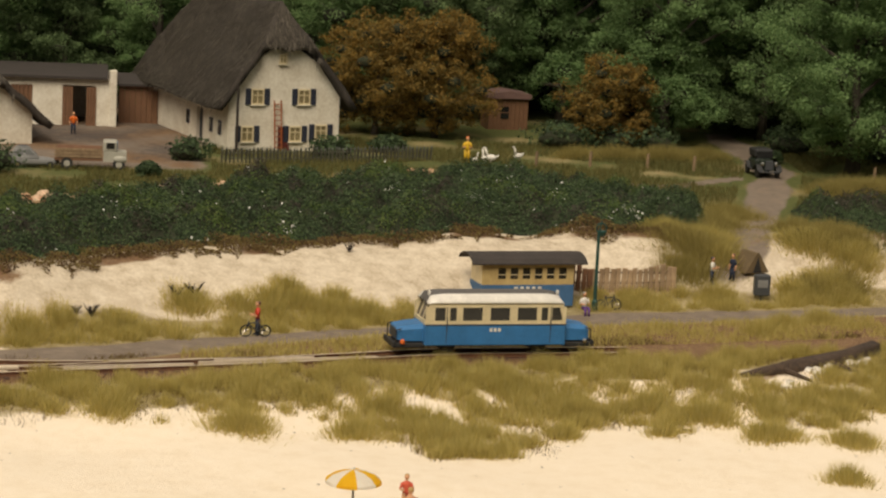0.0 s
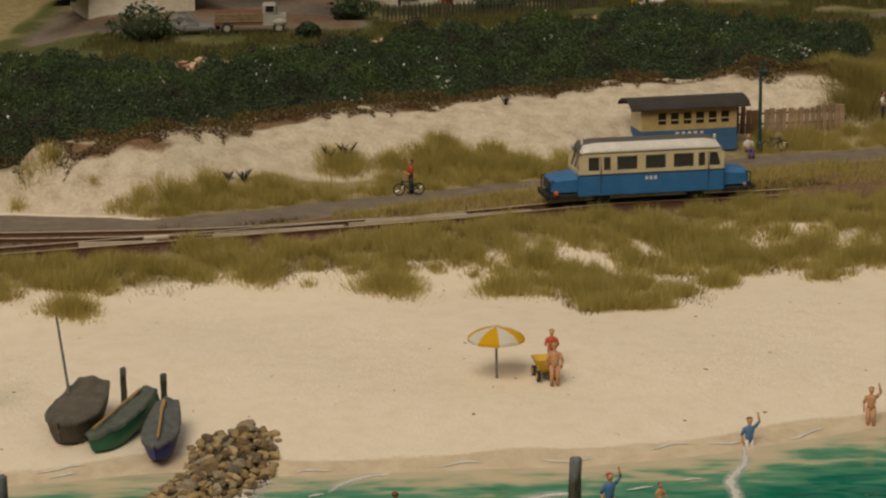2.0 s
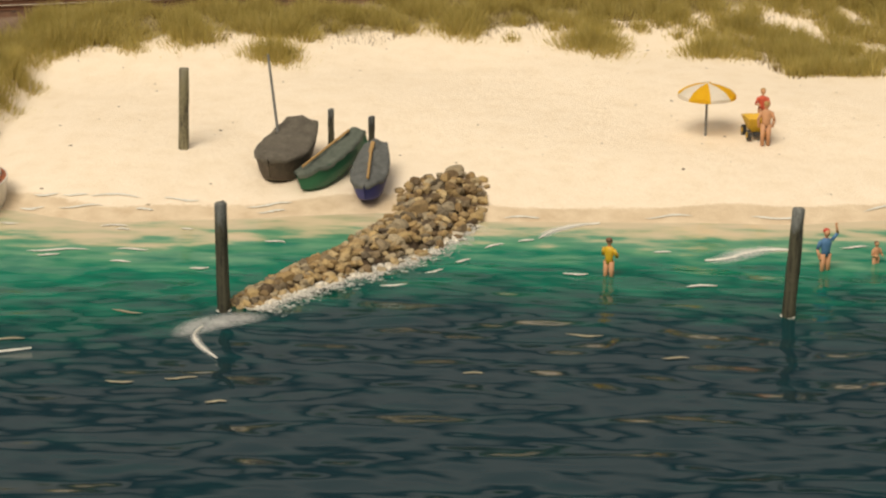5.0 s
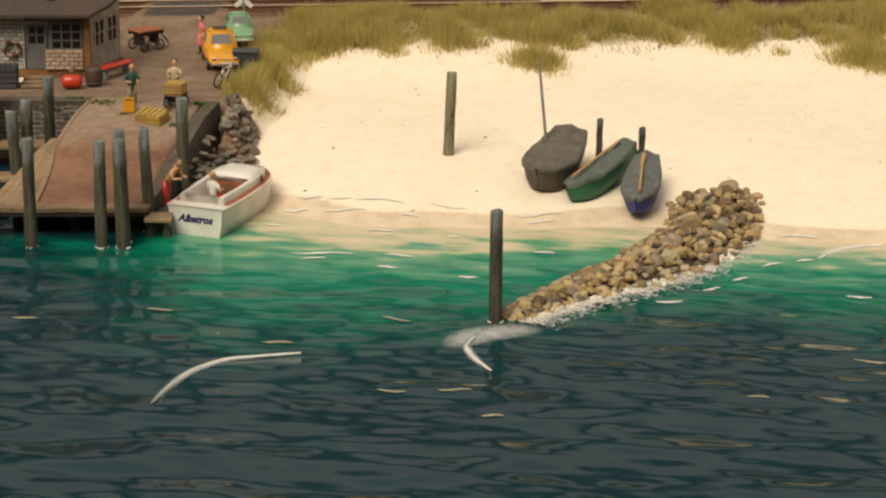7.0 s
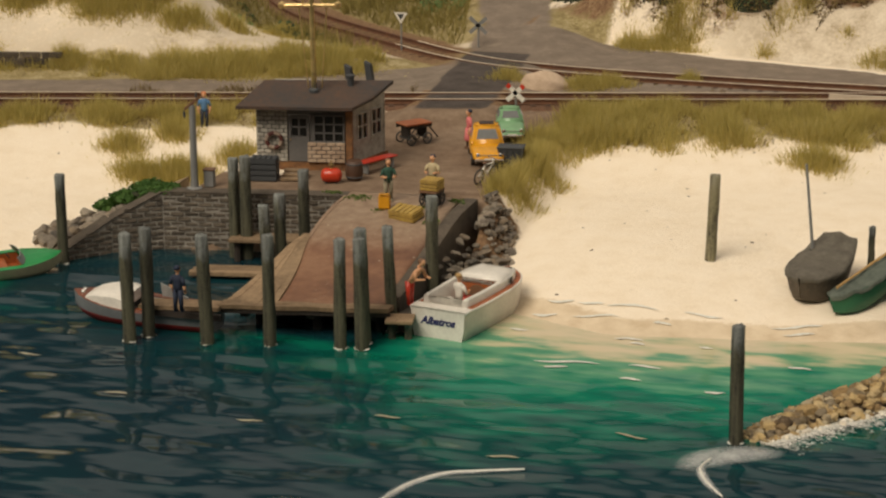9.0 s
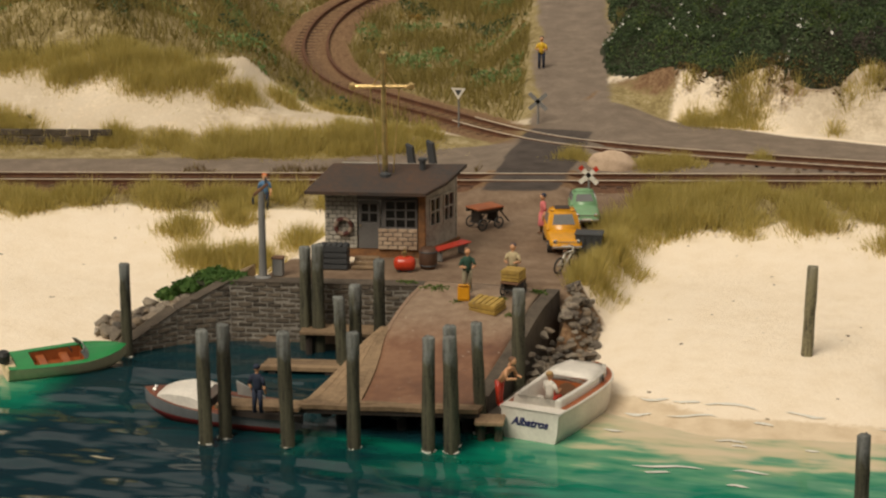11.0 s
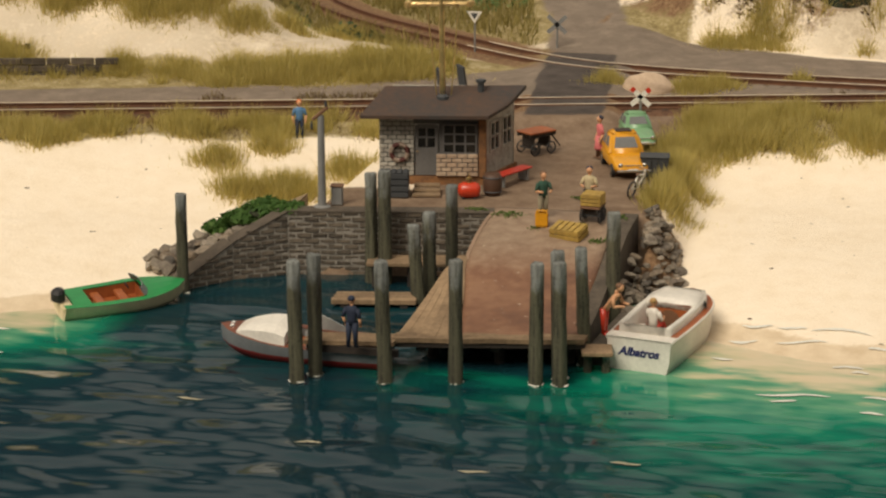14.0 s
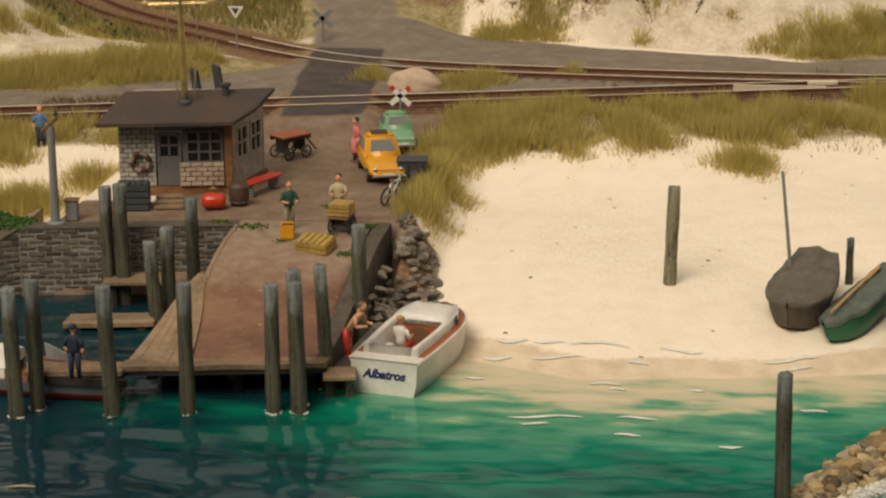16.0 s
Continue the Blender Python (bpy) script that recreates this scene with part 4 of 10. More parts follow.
TEAK = worn("varnished_teak", (0.40, 0.12, 0.035), (0.24, 0.065, 0.02), scale=1.5, grain=8, rough=0.4, bstr=0.1)
OAR = worn("pale_oar_wood", (0.50, 0.32, 0.12), (0.33, 0.2, 0.07), scale=2, rough=0.6)
SIDING = worn("pale_grey_wash", (0.52, 0.495, 0.43), (0.19, 0.165, 0.13), scale=2.2, grain=9, rough=0.85, bstr=0.4, vary=0.25, amount=0.8)
ROOFFELT = worn("dark_roof_felt", (0.0562, 0.045, 0.039), (0.03, 0.0255, 0.0225), scale=0.8, grain=7, rough=0.85, bstr=0.4)
HUTGREY = paint("hut_grey_paint", (0.16, 0.152, 0.144), 0.7)
RUSTY = worn("rust_stained_iron", (0.30, 0.14, 0.05), (0.10, 0.05, 0.025), scale=3, grain=10, rough=0.85)
CRATE = worn("yellow_stained_slats", (0.50, 0.33, 0.07), (0.26, 0.17, 0.04), scale=2, grain=8, rough=0.7, bstr=0.2)
BRASS = worn("tarnished_brass", (0.85, 0.62, 0.28), (0.12, 0.07, 0.03), scale=2.2, grain=7, rough=0.28, metal=0.8, bstr=0.3, amount=0.9)


# ---- plain painted figures, each one solid mesh ----
def figurine(label, x, y, z, rz, top, legs, head=None, skin=SKIN, stance="stand", h=1.45, group=""):
    """A small painted figure: legs, trunk, arms and head in one piece."""
    bm = bmesh.new()
    k = h / 1.45
    hip = 0.68
    if stance == "sit":
        hip = 0.36
        for s in (-1, 1):
            rod(bm, (0.09 * s, 0, hip), (0.1 * s, -0.34, hip + 0.02), 0.085, 0.07, 6, 1)
            rod(bm, (0.1 * s, -0.34, hip), (0.1 * s, -0.36, 0.0), 0.065, 0.05, 6, 1)
    else:
        for s in (-1, 1):
            rod(bm, (0.1 * s, 0.03 * s, 0.05), (0.085 * s, 0, hip + 0.06), 0.055, 0.095, 7, 1)
            ball(bm, (0.1 * s, 0.03 * s - 0.05, 0.045), (0.055, 0.12, 0.045), 1, 1)
    if stance == "skirt":
        turned(bm, [(0.17, 0.32), (0.19, 0.36), (0.14, 0.8)], 8, 0)
    bend = -0.75 if stance == "bend" else 0.0
    rings = []
    for zz, w, d in ((0, 0.15, 0.1), (0.16, 0.135, 0.095), (0.36, 0.18, 0.11), (0.48, 0.17, 0.1), (0.53, 0.07, 0.06)):
        rings.append([(w * math.cos(a), d * math.sin(a) + bend * zz, hip + zz) for a in np.linspace(0, 2 * math.pi, 8, endpoint=False)])
    loft(bm, rings, 0)
    sh = hip + 0.45
    yb = bend * 0.45
    for s in (-1, 1):
        if stance == "wave" and s > 0:
            el, ha = (0.33, yb - 0.03, sh + 0.2), (0.26, yb - 0.05, sh + 0.5)
        elif stance == "up":
            el, ha = (0.3 * s, yb, sh + 0.22), (0.42 * s, yb, sh + 0.48)
        elif stance in ("hold", "sit", "bend"):
            el, ha = (0.25 * s, yb - 0.06, sh - 0.24), (0.13 * s, yb - 0.3, sh - 0.22)
        else:
            el, ha = (0.25 * s, yb + 0.03, sh - 0.25), (0.22 * s, yb - 0.08, sh - 0.5)
        rod(bm, (0.17 * s, yb, sh), el, 0.06, 0.05, 6, 0)
        rod(bm, el, ha, 0.045, 0.035, 6, 2)
        ball(bm, ha, 0.045, 1, 2)
    rod(bm, (0, yb, hip + 0.5), (0, yb - 0.01, hip + 0.6), 0.05, 0.05, 6, 2)
    ball(bm, (0, yb + bend * 0.15 - 0.01, hip + 0.69), (0.095, 0.105, 0.12), 2, 2)
    ball(bm, (0, yb + bend * 0.15 + 0.02, hip + 0.735), (0.105, 0.11, 0.085), 2, 3)
    bm.transform(Matrix.Scale(k, 4))
    ob = part("figurine", bm, [top, legs, skin, head or BROWN], smooth=True)
    return place(ob, x, y, z, rz, label=label, category="figurine", group=group)


def words(text, mat, parent, x, y, z, size, rx=90, rz=0, name="lettering", shear=0.0, bold=0.0):
    cu = bpy.data.curves.new(name, "FONT")
    cu.body, cu.size, cu.extrude, cu.align_x, cu.shear, cu.offset = text, size * K, 0.006 * K, "CENTER", shear, bold * K
    tmp = bpy.data.objects.new("tmp", cu)
    scene.collection.objects.link(tmp)
    me = bpy.data.meshes.new_from_object(tmp.evaluated_get(bpy.context.evaluated_depsgraph_get()))
    bpy.data.objects.remove(tmp)
    me.materials.clear()
    ob = link_mesh(name, me, mat)
    ob.parent = parent
    ob.matrix_local = at(x, y, z, rz, rx)
    return ob


# ---- harbour hut ----
STAINED = worn("rust_stained_boards", (0.50, 0.38, 0.27), (0.20, 0.11, 0.06), scale=1.6, grain=9, rough=0.85, bstr=0.4, vary=0.3, amount=1.0)


def hut():
    FL = Vector((-20.6, 16.92, 2.3))
    root = thing("harbour_hut", "whitewashed brick harbour hut with a dark felt roof", "hut", FL.x, FL.y, FL.z, 11.8)
    inv = at(FL.x, FL.y, FL.z, 11.8).inverted()

    def loc(x, y, z):
        return (inv @ (Vector((x, y, z)) * K)) / K
    L, H = 3.45, 2.12
    plan = [(0, 0), (L, 0), (4.35, 1.95), (0.35, 1.95)]
    bm = bmesh.new()
    prism(bm, [(-0.06, -0.06), (L + 0.1, -0.06), (4.45, 2.0), (0.3, 2.0)], "z", -0.28, 0.02)
    part("plinth", bm, RUSTY, root, "rust-brown plank plinth")
    # walls: front in pieces round its openings, then the others
    def wall(bm, a, b, lo, hi, t=0.1):
        a, b = Vector((*a, 0)), Vector((*b, 0))
        d = (b - a).normalized()
        n = Vector((-d.y, d.x, 0)) * t
        loft(bm, [[a + Vector((0, 0, lo)), a + n + Vector((0, 0, lo)), a + n + Vector((0, 0, hi)), a + Vector((0, 0, hi))], [b + Vector((0, 0, lo)), b + n + Vector((0, 0, lo)), b + n + Vector((0, 0, hi)), b + Vector((0, 0, hi))]])
    bm = bmesh.new()
    for u0, u1, lo, hi in ((0, 1.12, 0.02, H), (1.12, 1.93, 1.75, H), (1.93, 2.05, 0.02, H), (2.05, 3.15, 0.02, 0.75), (2.05, 3.15, 1.75, H), (3.15, L, 0.02, H)):
        wall(bm, (u0, 0), (u1, 0), lo, hi)
    part("wall", bm, HUTGREY, root)
    bm = bmesh.new()
    P = [Vector((L, 0, 0)), Vector((4.35, 1.95, 0))]
    at_ = lambda f: tuple((P[0] + (P[1] - P[0]) * f).xy)
    for f0, f1, lo, hi in ((0, 0.12, 0.02, H + 0.1), (0.12, 0.45, 0.02, 0.75), (0.12, 0.45, 1.75, H + 0.1), (0.45, 0.55, 0.02, H + 0.25), (0.55, 0.88, 0.02, 0.75), (0.55, 0.88, 1.75, H + 0.3), (0.88, 1, 0.02, H + 0.45)):
        wall(bm, at_(f0), at_(f1), lo, hi)
    part("wall", bm, SIDING, root)
    bm = bmesh.new()
    wall(bm, plan[2], plan[3], 0.02, H + 0.5)
    wall(bm, plan[3], plan[0], 0.02, H)
    part("wall", bm, SIDING, root)
    # boards of the front
    rnd = random.Random(4)
    for u0, u1, v, rows, mat in ((-0.02, 1.12, -0.03, 14, SIDING), (1.83, 3.2, -0.13, 5, STAINED)):
        bm = bmesh.new()
        box(bm, ((u0 + u1) / 2, v + 0.06, rows * 0.075 + 0.03), (u1 - u0 - 0.02, 0.1, rows * 0.15 - 0.02))
        part("wall", bm, HUTGREY, root)
        n = round((u1 - u0) / 0.32)
        for row in range(rows):
            for j in range(-1, n):
                a0, a1 = max((j + 0.5 * (row % 2)) / n, 0), min((j + 1 + 0.5 * (row % 2)) / n, 1)
                if a1 - a0 > 0.05:
                    bm = bmesh.new()
                    box(bm, (u0 + (a0 + a1) / 2 * (u1 - u0), v + rnd.uniform(-0.012, 0.006), 0.105 + 0.15 * row), ((a1 - a0) * (u1 - u0) - 0.03, 0.06, 0.122), bev=0.012)
                    part("brick", bm, mat, root)
    bm = bmesh.new()
    box(bm, (3.34, -0.06, 0.95), (0.26, 0.14, 1.95), bev=0.03)
    part("corner_post", bm, RUSTY, root, "rust-stained corner post")
    # door with four panes
    bm = bmesh.new()
    for c, s in (((1.525, -0.02, 0.5), (0.74, 0.06, 0.92)), ((1.2, -0.02, 1.32), (0.1, 0.06, 0.76)), ((1.85, -0.02, 1.32), (0.1, 0.06, 0.76)), ((1.525, -0.02, 1.66), (0.6, 0.06, 0.12)), ((1.525, -0.02, 1.32), (0.06, 0.05, 0.7)), ((1.525, -0.02, 1.3), (0.56, 0.05, 0.06))):
        box(bm, c, s, bev=0.008)
    door = part("door", bm, HUTGREY, root, "grey door with four small panes")
    for x in (1.38, 1.67):
        for z in (1.12, 1.46):
            bm = bmesh.new()
            box(bm, (x, 0.0, z), (0.24, 0.02, 0.28))
            part("pane", bm, GLASS_DARK, door)
    bm = bmesh.new()
    ball(bm, (1.22, -0.09, 0.85), 0.035, 1)
    part("door_knob", bm, BRASS, door)
    # big window, three by three
    bm = bmesh.new()
    hoop(bm, 2.6, 1.25, 1.065, 0.96, 0.06, -0.065, 0.005)
    win = part("window", bm, HUTGREY, root, "grey nine-pane window")
    for i in (1, 2):
        bm = bmesh.new()
        box(bm, (2.07 + 0.355 * i, -0.03, 1.25), (0.06, 0.06, 0.9))
        part("glazing_bar", bm, HUTGREY, win)
        bm = bmesh.new()
        box(bm, (2.6, -0.034, 0.77 + 0.32 * i), (1.0, 0.058, 0.05))
        part("glazing_bar", bm, HUTGREY, win)
    for i in range(3):
        for j in range(3):
            bm = bmesh.new()
            box(bm, (2.245 + 0.355 * i, 0.0, 0.93 + 0.32 * j), (0.3, 0.02, 0.27))
            part("pane", bm, GLASS_DARK, win)
    yaw = math.degrees(math.atan2(1.95, 0.9))
    for f in (0.285, 0.715):
        c = P[0] + (P[1] - P[0]) * f
        bm = bmesh.new()
        hoop(bm, 0, 1.25, 0.66, 0.96, 0.06, -0.045, 0.045)
        win = part("window", bm, SIDING, root, "pale-framed side window")
        win.matrix_local = at(c.x, c.y, 0, yaw)
        for size in ((0.05, 0.08, 0.9), (0.6, 0.074, 0.045)):
            bm = bmesh.new()
            box(bm, (0, 0, 1.25), size)
            part("glazing_bar", bm, SIDING, win)
        for x in (-0.165, 0.165):
            bm = bmesh.new()
            box(bm, (x, 0.03, 1.25), (0.28, 0.02, 0.93))
            part("pane", bm, GLASS_DARK, win)
    # roof
    pts = [(-21.03, 16.08, 4.465), (-17.0, 16.95, 4.465), (-16.55, 17.95, 4.68), (-16.24, 19.25, 5.05), (-20.7, 18.05, 5.05)]
    bm = bmesh.new()
    top = [loc(*p) for p in pts]
    loft(bm, [[p - Vector((0, 0, 0.11)) for p in top], top])
    part("roof", bm, worn("stained_roof_felt", (0.046, 0.039, 0.036), (0.11, 0.055, 0.028), scale=0.45, grain=6, rough=0.85, bstr=0.4, amount=0.95), root, "dark felt roof with rust stains")
    bm = bmesh.new()
    a = loc(-17.6, 18.5, 4.8)
    turned(bm, [(0.13, 0), (0.11, 0.1), (0.11, 0.42), (0.17, 0.44), (0.17, 0.52), (0.08, 0.54)], 10, c=a)
    part("chimney", bm, DKGREY, root, "small dark stove pipe")
    # steps
    st = thing("steps", "worn wooden steps at the hut door", "steps", -18.8, 16.05, 2.05, 11.8)
    for i in range(3):
        bm = bmesh.new()
        box(bm, (0, -0.45 + 0.3 * i, 0.05 + 0.085 * i), (0.9 - 0.03 * i, 0.3, 0.09 + 0.0 * i), bev=0.015)
        part("tread", bm, PLANK_PALE, st)
    for s in (-0.36, 0.36):
        bm = bmesh.new()
        prism(bm, [(-0.6, 0), (0.3, 0), (0.3, 0.2), (-0.6, 0.02)], "x", s - 0.04, s + 0.04)
        part("string", bm, RUSTY, st)
    ring = thing("life_ring", "grimy dark red and white life ring on the hut wall", "life ring", -19.95, 16.96, 3.12, 11.8)
    bm = bmesh.new()
    torus(bm, (0, -0.06, 0), 0.27, 0.075, 16, 6, rot=(90, 0, 0))
    for f in bm.faces:
        c = f.calc_center_median()
        if int((math.atan2(c.z, c.x) + math.pi) / (math.pi / 4)) % 2:
            f.material_index = 1
    part("ring", bm, [paint("faded_red_ring", (0.10, 0.025, 0.018), 0.7), paint("dirty_white_ring", (0.34, 0.26, 0.20), 0.7)], ring, smooth=True)
    # signal mast on the roof
    mast = thing("signal_mast", "tarnished brass signal mast with a cross-yard on the hut roof", "mast", -18.7, 17.75, 4.82, 10)
    for nm, a, b, r in (("pole", (0, 0, 0), (-0.05, 0, 4.1), 0.1), ("yard", (-1.15, 0, 3.05), (0.95, 0, 3.1), 0.085), ("stay", (-0.5, 0, 2.95), (-0.03, 0, 3.75), 0.035), ("stay", (0.5, 0, 2.95), (-0.03, 0, 3.75), 0.025), ("stay", (-0.5, 0, 3.0), (-0.2, 0, 0.1), 0.024), ("stay", (0.5, 0, 3.0), (0.28, 0, 0.1), 0.024)):
        bm = bmesh.new()
        rod(bm, a, b, r, r * 0.8, 8)
        part(nm, bm, BRASS, mast)
    for c in ((-0.05, 0, 4.15), (-1.1, 0, 3.05), (0.9, 0, 3.1)):
        bm = bmesh.new()
        ball(bm, c, (0.16, 0.14, 0.16), 1)
        part("lamp", bm, BRASS, mast)
    bm = bmesh.new()
    turned(bm, [(0.2, -0.05), (0.2, 0.05), (0.1, 0.12), (0.09, 0.4)], 10)
    part("foot", bm, DKGREY, mast)


hut()


# ---- things on the apron ----
def crate(name, label, x, y, z, rz, s, mat, slats=4, rx=0, category="crate", group=""):
    root = thing(name, label, category, x, y, z, rz, rx, group=group)
    w, d, h = s
    n = slats
    for i in range(n):
        zc = h * (i + 0.5) / n
        for yy in (-d / 2, d / 2):
            bm = bmesh.new()
            box(bm, (0, yy, zc), (w, 0.03, h / n * 0.78), bev=0.006)
            part("slat", bm, mat, root)
        for xx in (-w / 2, w / 2):
            bm = bmesh.new()
            box(bm, (xx, 0, zc), (0.03, d - 0.03, h / n * 0.78), bev=0.006)
            part("slat", bm, mat, root)
    bm = bmesh.new()
    box(bm, (0, 0, 0.02), (w - 0.02, d - 0.02, 0.03))
    part("bottom", bm, mat, root)
    for i in range(5):
        bm = bmesh.new()
        box(bm, (-w / 2 + w * (i + 0.5) / 5, 0, h + 0.005), (w / 5 * 0.8, d, 0.025), bev=0.005)
        part("lid_board", bm, mat, root)
    return root


crate("crate", "dark grey slatted crate beside the hut steps", -19.75, 15.45, 2.05, 11, (0.95, 0.6, 0.8), DKGREY)
crate("crate", "yellow slatted crate lying on the pier ramp", -13.5, 12.55, 1.9, -18, (1.0, 0.62, 0.32), CRATE, 2, rx=12)
crate("suitcase", "yellow suitcase beside a figure", -14.45, 13.05, 2.0, 8, (0.36, 0.2, 0.5), YELLOW, 1, category="suitcase")


def barrel():
    root = thing("barrel", "brown wooden barrel with dark hoops by the hut", "barrel", -16.72, 16.35, 2.05)
    bm = bmesh.new()
    turned(bm, [(0.25, 0), (0.3, 0.16), (0.32, 0.35), (0.3, 0.54), (0.25, 0.7), (0.2, 0.69)], 14)
    part("cask", bm, paint("dark_cask_wood", (0.10, 0.05, 0.028), 0.6), root, smooth=True)
    for z, r in ((0.12, 0.295), (0.58, 0.295)):
        bm = bmesh.new()
        torus(bm, (0, 0, z), r, 0.022, 16, 4)
        part("hoop", bm, DKGREY, root)
    root = thing("gas_tank", "orange-red pressure tank with a brass valve", "tank", -17.35, 15.75, 2.05, 14)
    bm = bmesh.new()
    rings = []
    for x, r in ((-0.36, 0.1), (-0.31, 0.2), (-0.2, 0.25), (0.2, 0.25), (0.31, 0.2), (0.36, 0.1)):
        rings.append([(x, r * math.cos(a), 0.26 + r * math.sin(a)) for a in np.linspace(0, 2 * math.pi, 14, endpoint=False)])
    loft(bm, rings)
    part("tank", bm, paint("tank_red", (0.62, 0.055, 0.02), 0.25), root, smooth=True)
    bm = bmesh.new()
    turned(bm, [(0.06, 0.5), (0.06, 0.58), (0.11, 0.6), (0.1, 0.66), (0.04, 0.68), (0.03, 0.78)], 8)
    part("valve", bm, BRASS, root)
    for s in (-0.18, 0.18):
        bm = bmesh.new()
        box(bm, (s, 0, 0.02), (0.05, 0.36, 0.05))
        part("foot", bm, DKGREY, root)


barrel()


def bench(name, label, x, y, z, rz, l, mat):
    root = thing(name, label, "bench", x, y, z, rz)
    for i in range(3):
        bm = bmesh.new()
        box(bm, (0, -0.16 + 0.15 * i, 0.42), (l, 0.13, 0.05), bev=0.01)
        part("slat", bm, mat, root)
    for s in (-1, 1):
        bm = bmesh.new()
        box(bm, (s * (l / 2 - 0.2), 0, 0.2), (0.1, 0.4, 0.4), bev=0.02)
        part("leg", bm, GREY, root)


bench("bench", "red slatted bench along the hut wall", -16.42, 17.9, 2.05, 66, 1.7, RED)


def wheel(parent, x, y, z, r, w=0.09, spokes=0, name="wheel", rim=None):
    bm = bmesh.new()
    rod(bm, (x, y - w / 2, z), (x, y + w / 2, z), r, None, 14)
    if spokes:
        bm.free()
        bm = bmesh.new()
        torus(bm, (x, y, z), r - 0.03, 0.03, 18, 5, rot=(90, 0, 0))
    wh = part(name, bm, BLACK, parent)
    bm = bmesh.new()
    if spokes:
        for i in range(spokes):
            a = 2 * math.pi * i / spokes
            rod(bm, (x, y, z), (x + (r - 0.03) * math.cos(a), y, z + (r - 0.03) * math.sin(a)), 0.008, None, 4)
    else:
        rod(bm, (x, y - w / 2 - 0.01, z), (x, y + w / 2 + 0.01, z), r * 0.55, None, 12)
    part("rim", bm, rim or CHROME, wh)


def trolley(label, x, y, z, rz, l, w, h, mat, boards=6, sides=False):
    root = thing("luggage_cart", label, "cart", x, y, z, rz)
    for i in range(boards):
        bm = bmesh.new()
        box(bm, (-l / 2 + l * (i + 0.5) / boards, 0, h), (l / boards * 0.93, w, 0.06), bev=0.01)
        part("board", bm, mat, root)
    for s in (-1, 1):
        bm = bmesh.new()
        box(bm, (0, s * (w / 2 - 0.08), h - 0.09), (l, 0.07, 0.12))
        part("beam", bm, DARKWOOD, root)
        for e in (-1, 1):
            wheel(root, e * (l / 2 - 0.22), s * (w / 2 - 0.02), 0.22, 0.22, 0.06, 8, rim=DKGREY)
    for e in (-1, 1):
        bm = bmesh.new()
        rod(bm, (e * (l / 2 - 0.22), -w / 2, 0.22), (e * (l / 2 - 0.22), w / 2, 0.22), 0.03)
        part("axle", bm, DKGREY, root)
        bm = bmesh.new()
        box(bm, (e * (l / 2 - 0.22), 0, (h + 0.22) / 2), (0.08, w * 0.7, h - 0.3))
        part("bolster", bm, DARKWOOD, root)
    bm = bmesh.new()
    rod(bm, (l / 2, 0, h - 0.1), (l / 2 + 0.5, 0, 0.1), 0.03)
    part("drawbar", bm, DARKWOOD, root)
    return root


trolley("flat wooden luggage cart with spoked wheels beside the hut", -16.5, 22.3, 2.05, 52, 1.15, 0.8, 0.78, TEAK)
trolley("wooden handcart loaded with yellow crates", -13.0, 13.75, 2.08, 84, 0.8, 0.62, 0.5, BROWN)
crate("crate", "yellow slatted crate loaded on the handcart", -13.0, 13.75, 2.62, 84, (0.62, 0.6, 0.34), CRATE, 3)


def bicycle(label, x, y, z, rz, ry=0, frame_mat=None):
    root = thing("bicycle", label, "bicycle", x, y, z, rz, ry)
    m = frame_mat or DKGREY
    for e in (-0.46, 0.46):
        bm = bmesh.new()
        torus(bm, (e, 0, 0.29), 0.26, 0.034, 20, 5, rot=(90, 0, 0))
        w = part("wheel", bm, BLACK, root)
        bm = bmesh.new()
        for i in range(10):
            a = math.pi * i / 5
            rod(bm, (e, 0, 0.29), (e + 0.25 * math.cos(a), 0, 0.29 + 0.25 * math.sin(a)), 0.005, None, 3)
        part("spokes", bm, CHROME, w)
    bm = bmesh.new()
    for a, b in (((-0.46, 0.29), (-0.14, 0.66)), ((-0.46, 0.29), (-0.05, 0.28)), ((-0.05, 0.28), (-0.16, 0.72)), ((-0.05, 0.28), (0.33, 0.62)), ((-0.13, 0.66), (0.33, 0.66)), ((0.46, 0.29), (0.31, 0.78))):
        rod(bm, (a[0], 0, a[1]), (b[0], 0, b[1]), 0.032, None, 6)
    part("frame", bm, m, root)
    bm = bmesh.new()
    rod(bm, (0.3, -0.22, 0.82), (0.3, 0.22, 0.82), 0.018, None, 6)
    part("handlebar", bm, CHROME, root)
    bm = bmesh.new()
    ball(bm, (-0.18, 0, 0.75), (0.13, 0.07, 0.035), 1)
    part("saddle", bm, BROWN, root)
    return root


bicycle("white bicycle standing in the grass by the apron", -12.2, 17.3, 2.06, 72, 8, WHITE)


def waste_bin():
    root = thing("waste_bin", "dark slatted waste container at the edge of the apron", "waste bin", -12.05, 20.0, 2.08, 8)
    bm = bmesh.new()
    prism(bm, [(-0.4, 0), (0.4, 0), (0.46, 0.62), (-0.46, 0.62)], "y", -0.3, 0.3)
    part("body", bm, DKGREY, root)
    bm = bmesh.new()
    box(bm, (0, 0, 0.66), (0.98, 0.68, 0.06), bev=0.02)
    part("lid", bm, DKGREY, root)
    for i in range(4):
        bm = bmesh.new()
        box(bm, (-0.33 + 0.22 * i, -0.32, 0.3), (0.05, 0.03, 0.55))
        part("rib", bm, BLACK, root)


waste_bin()


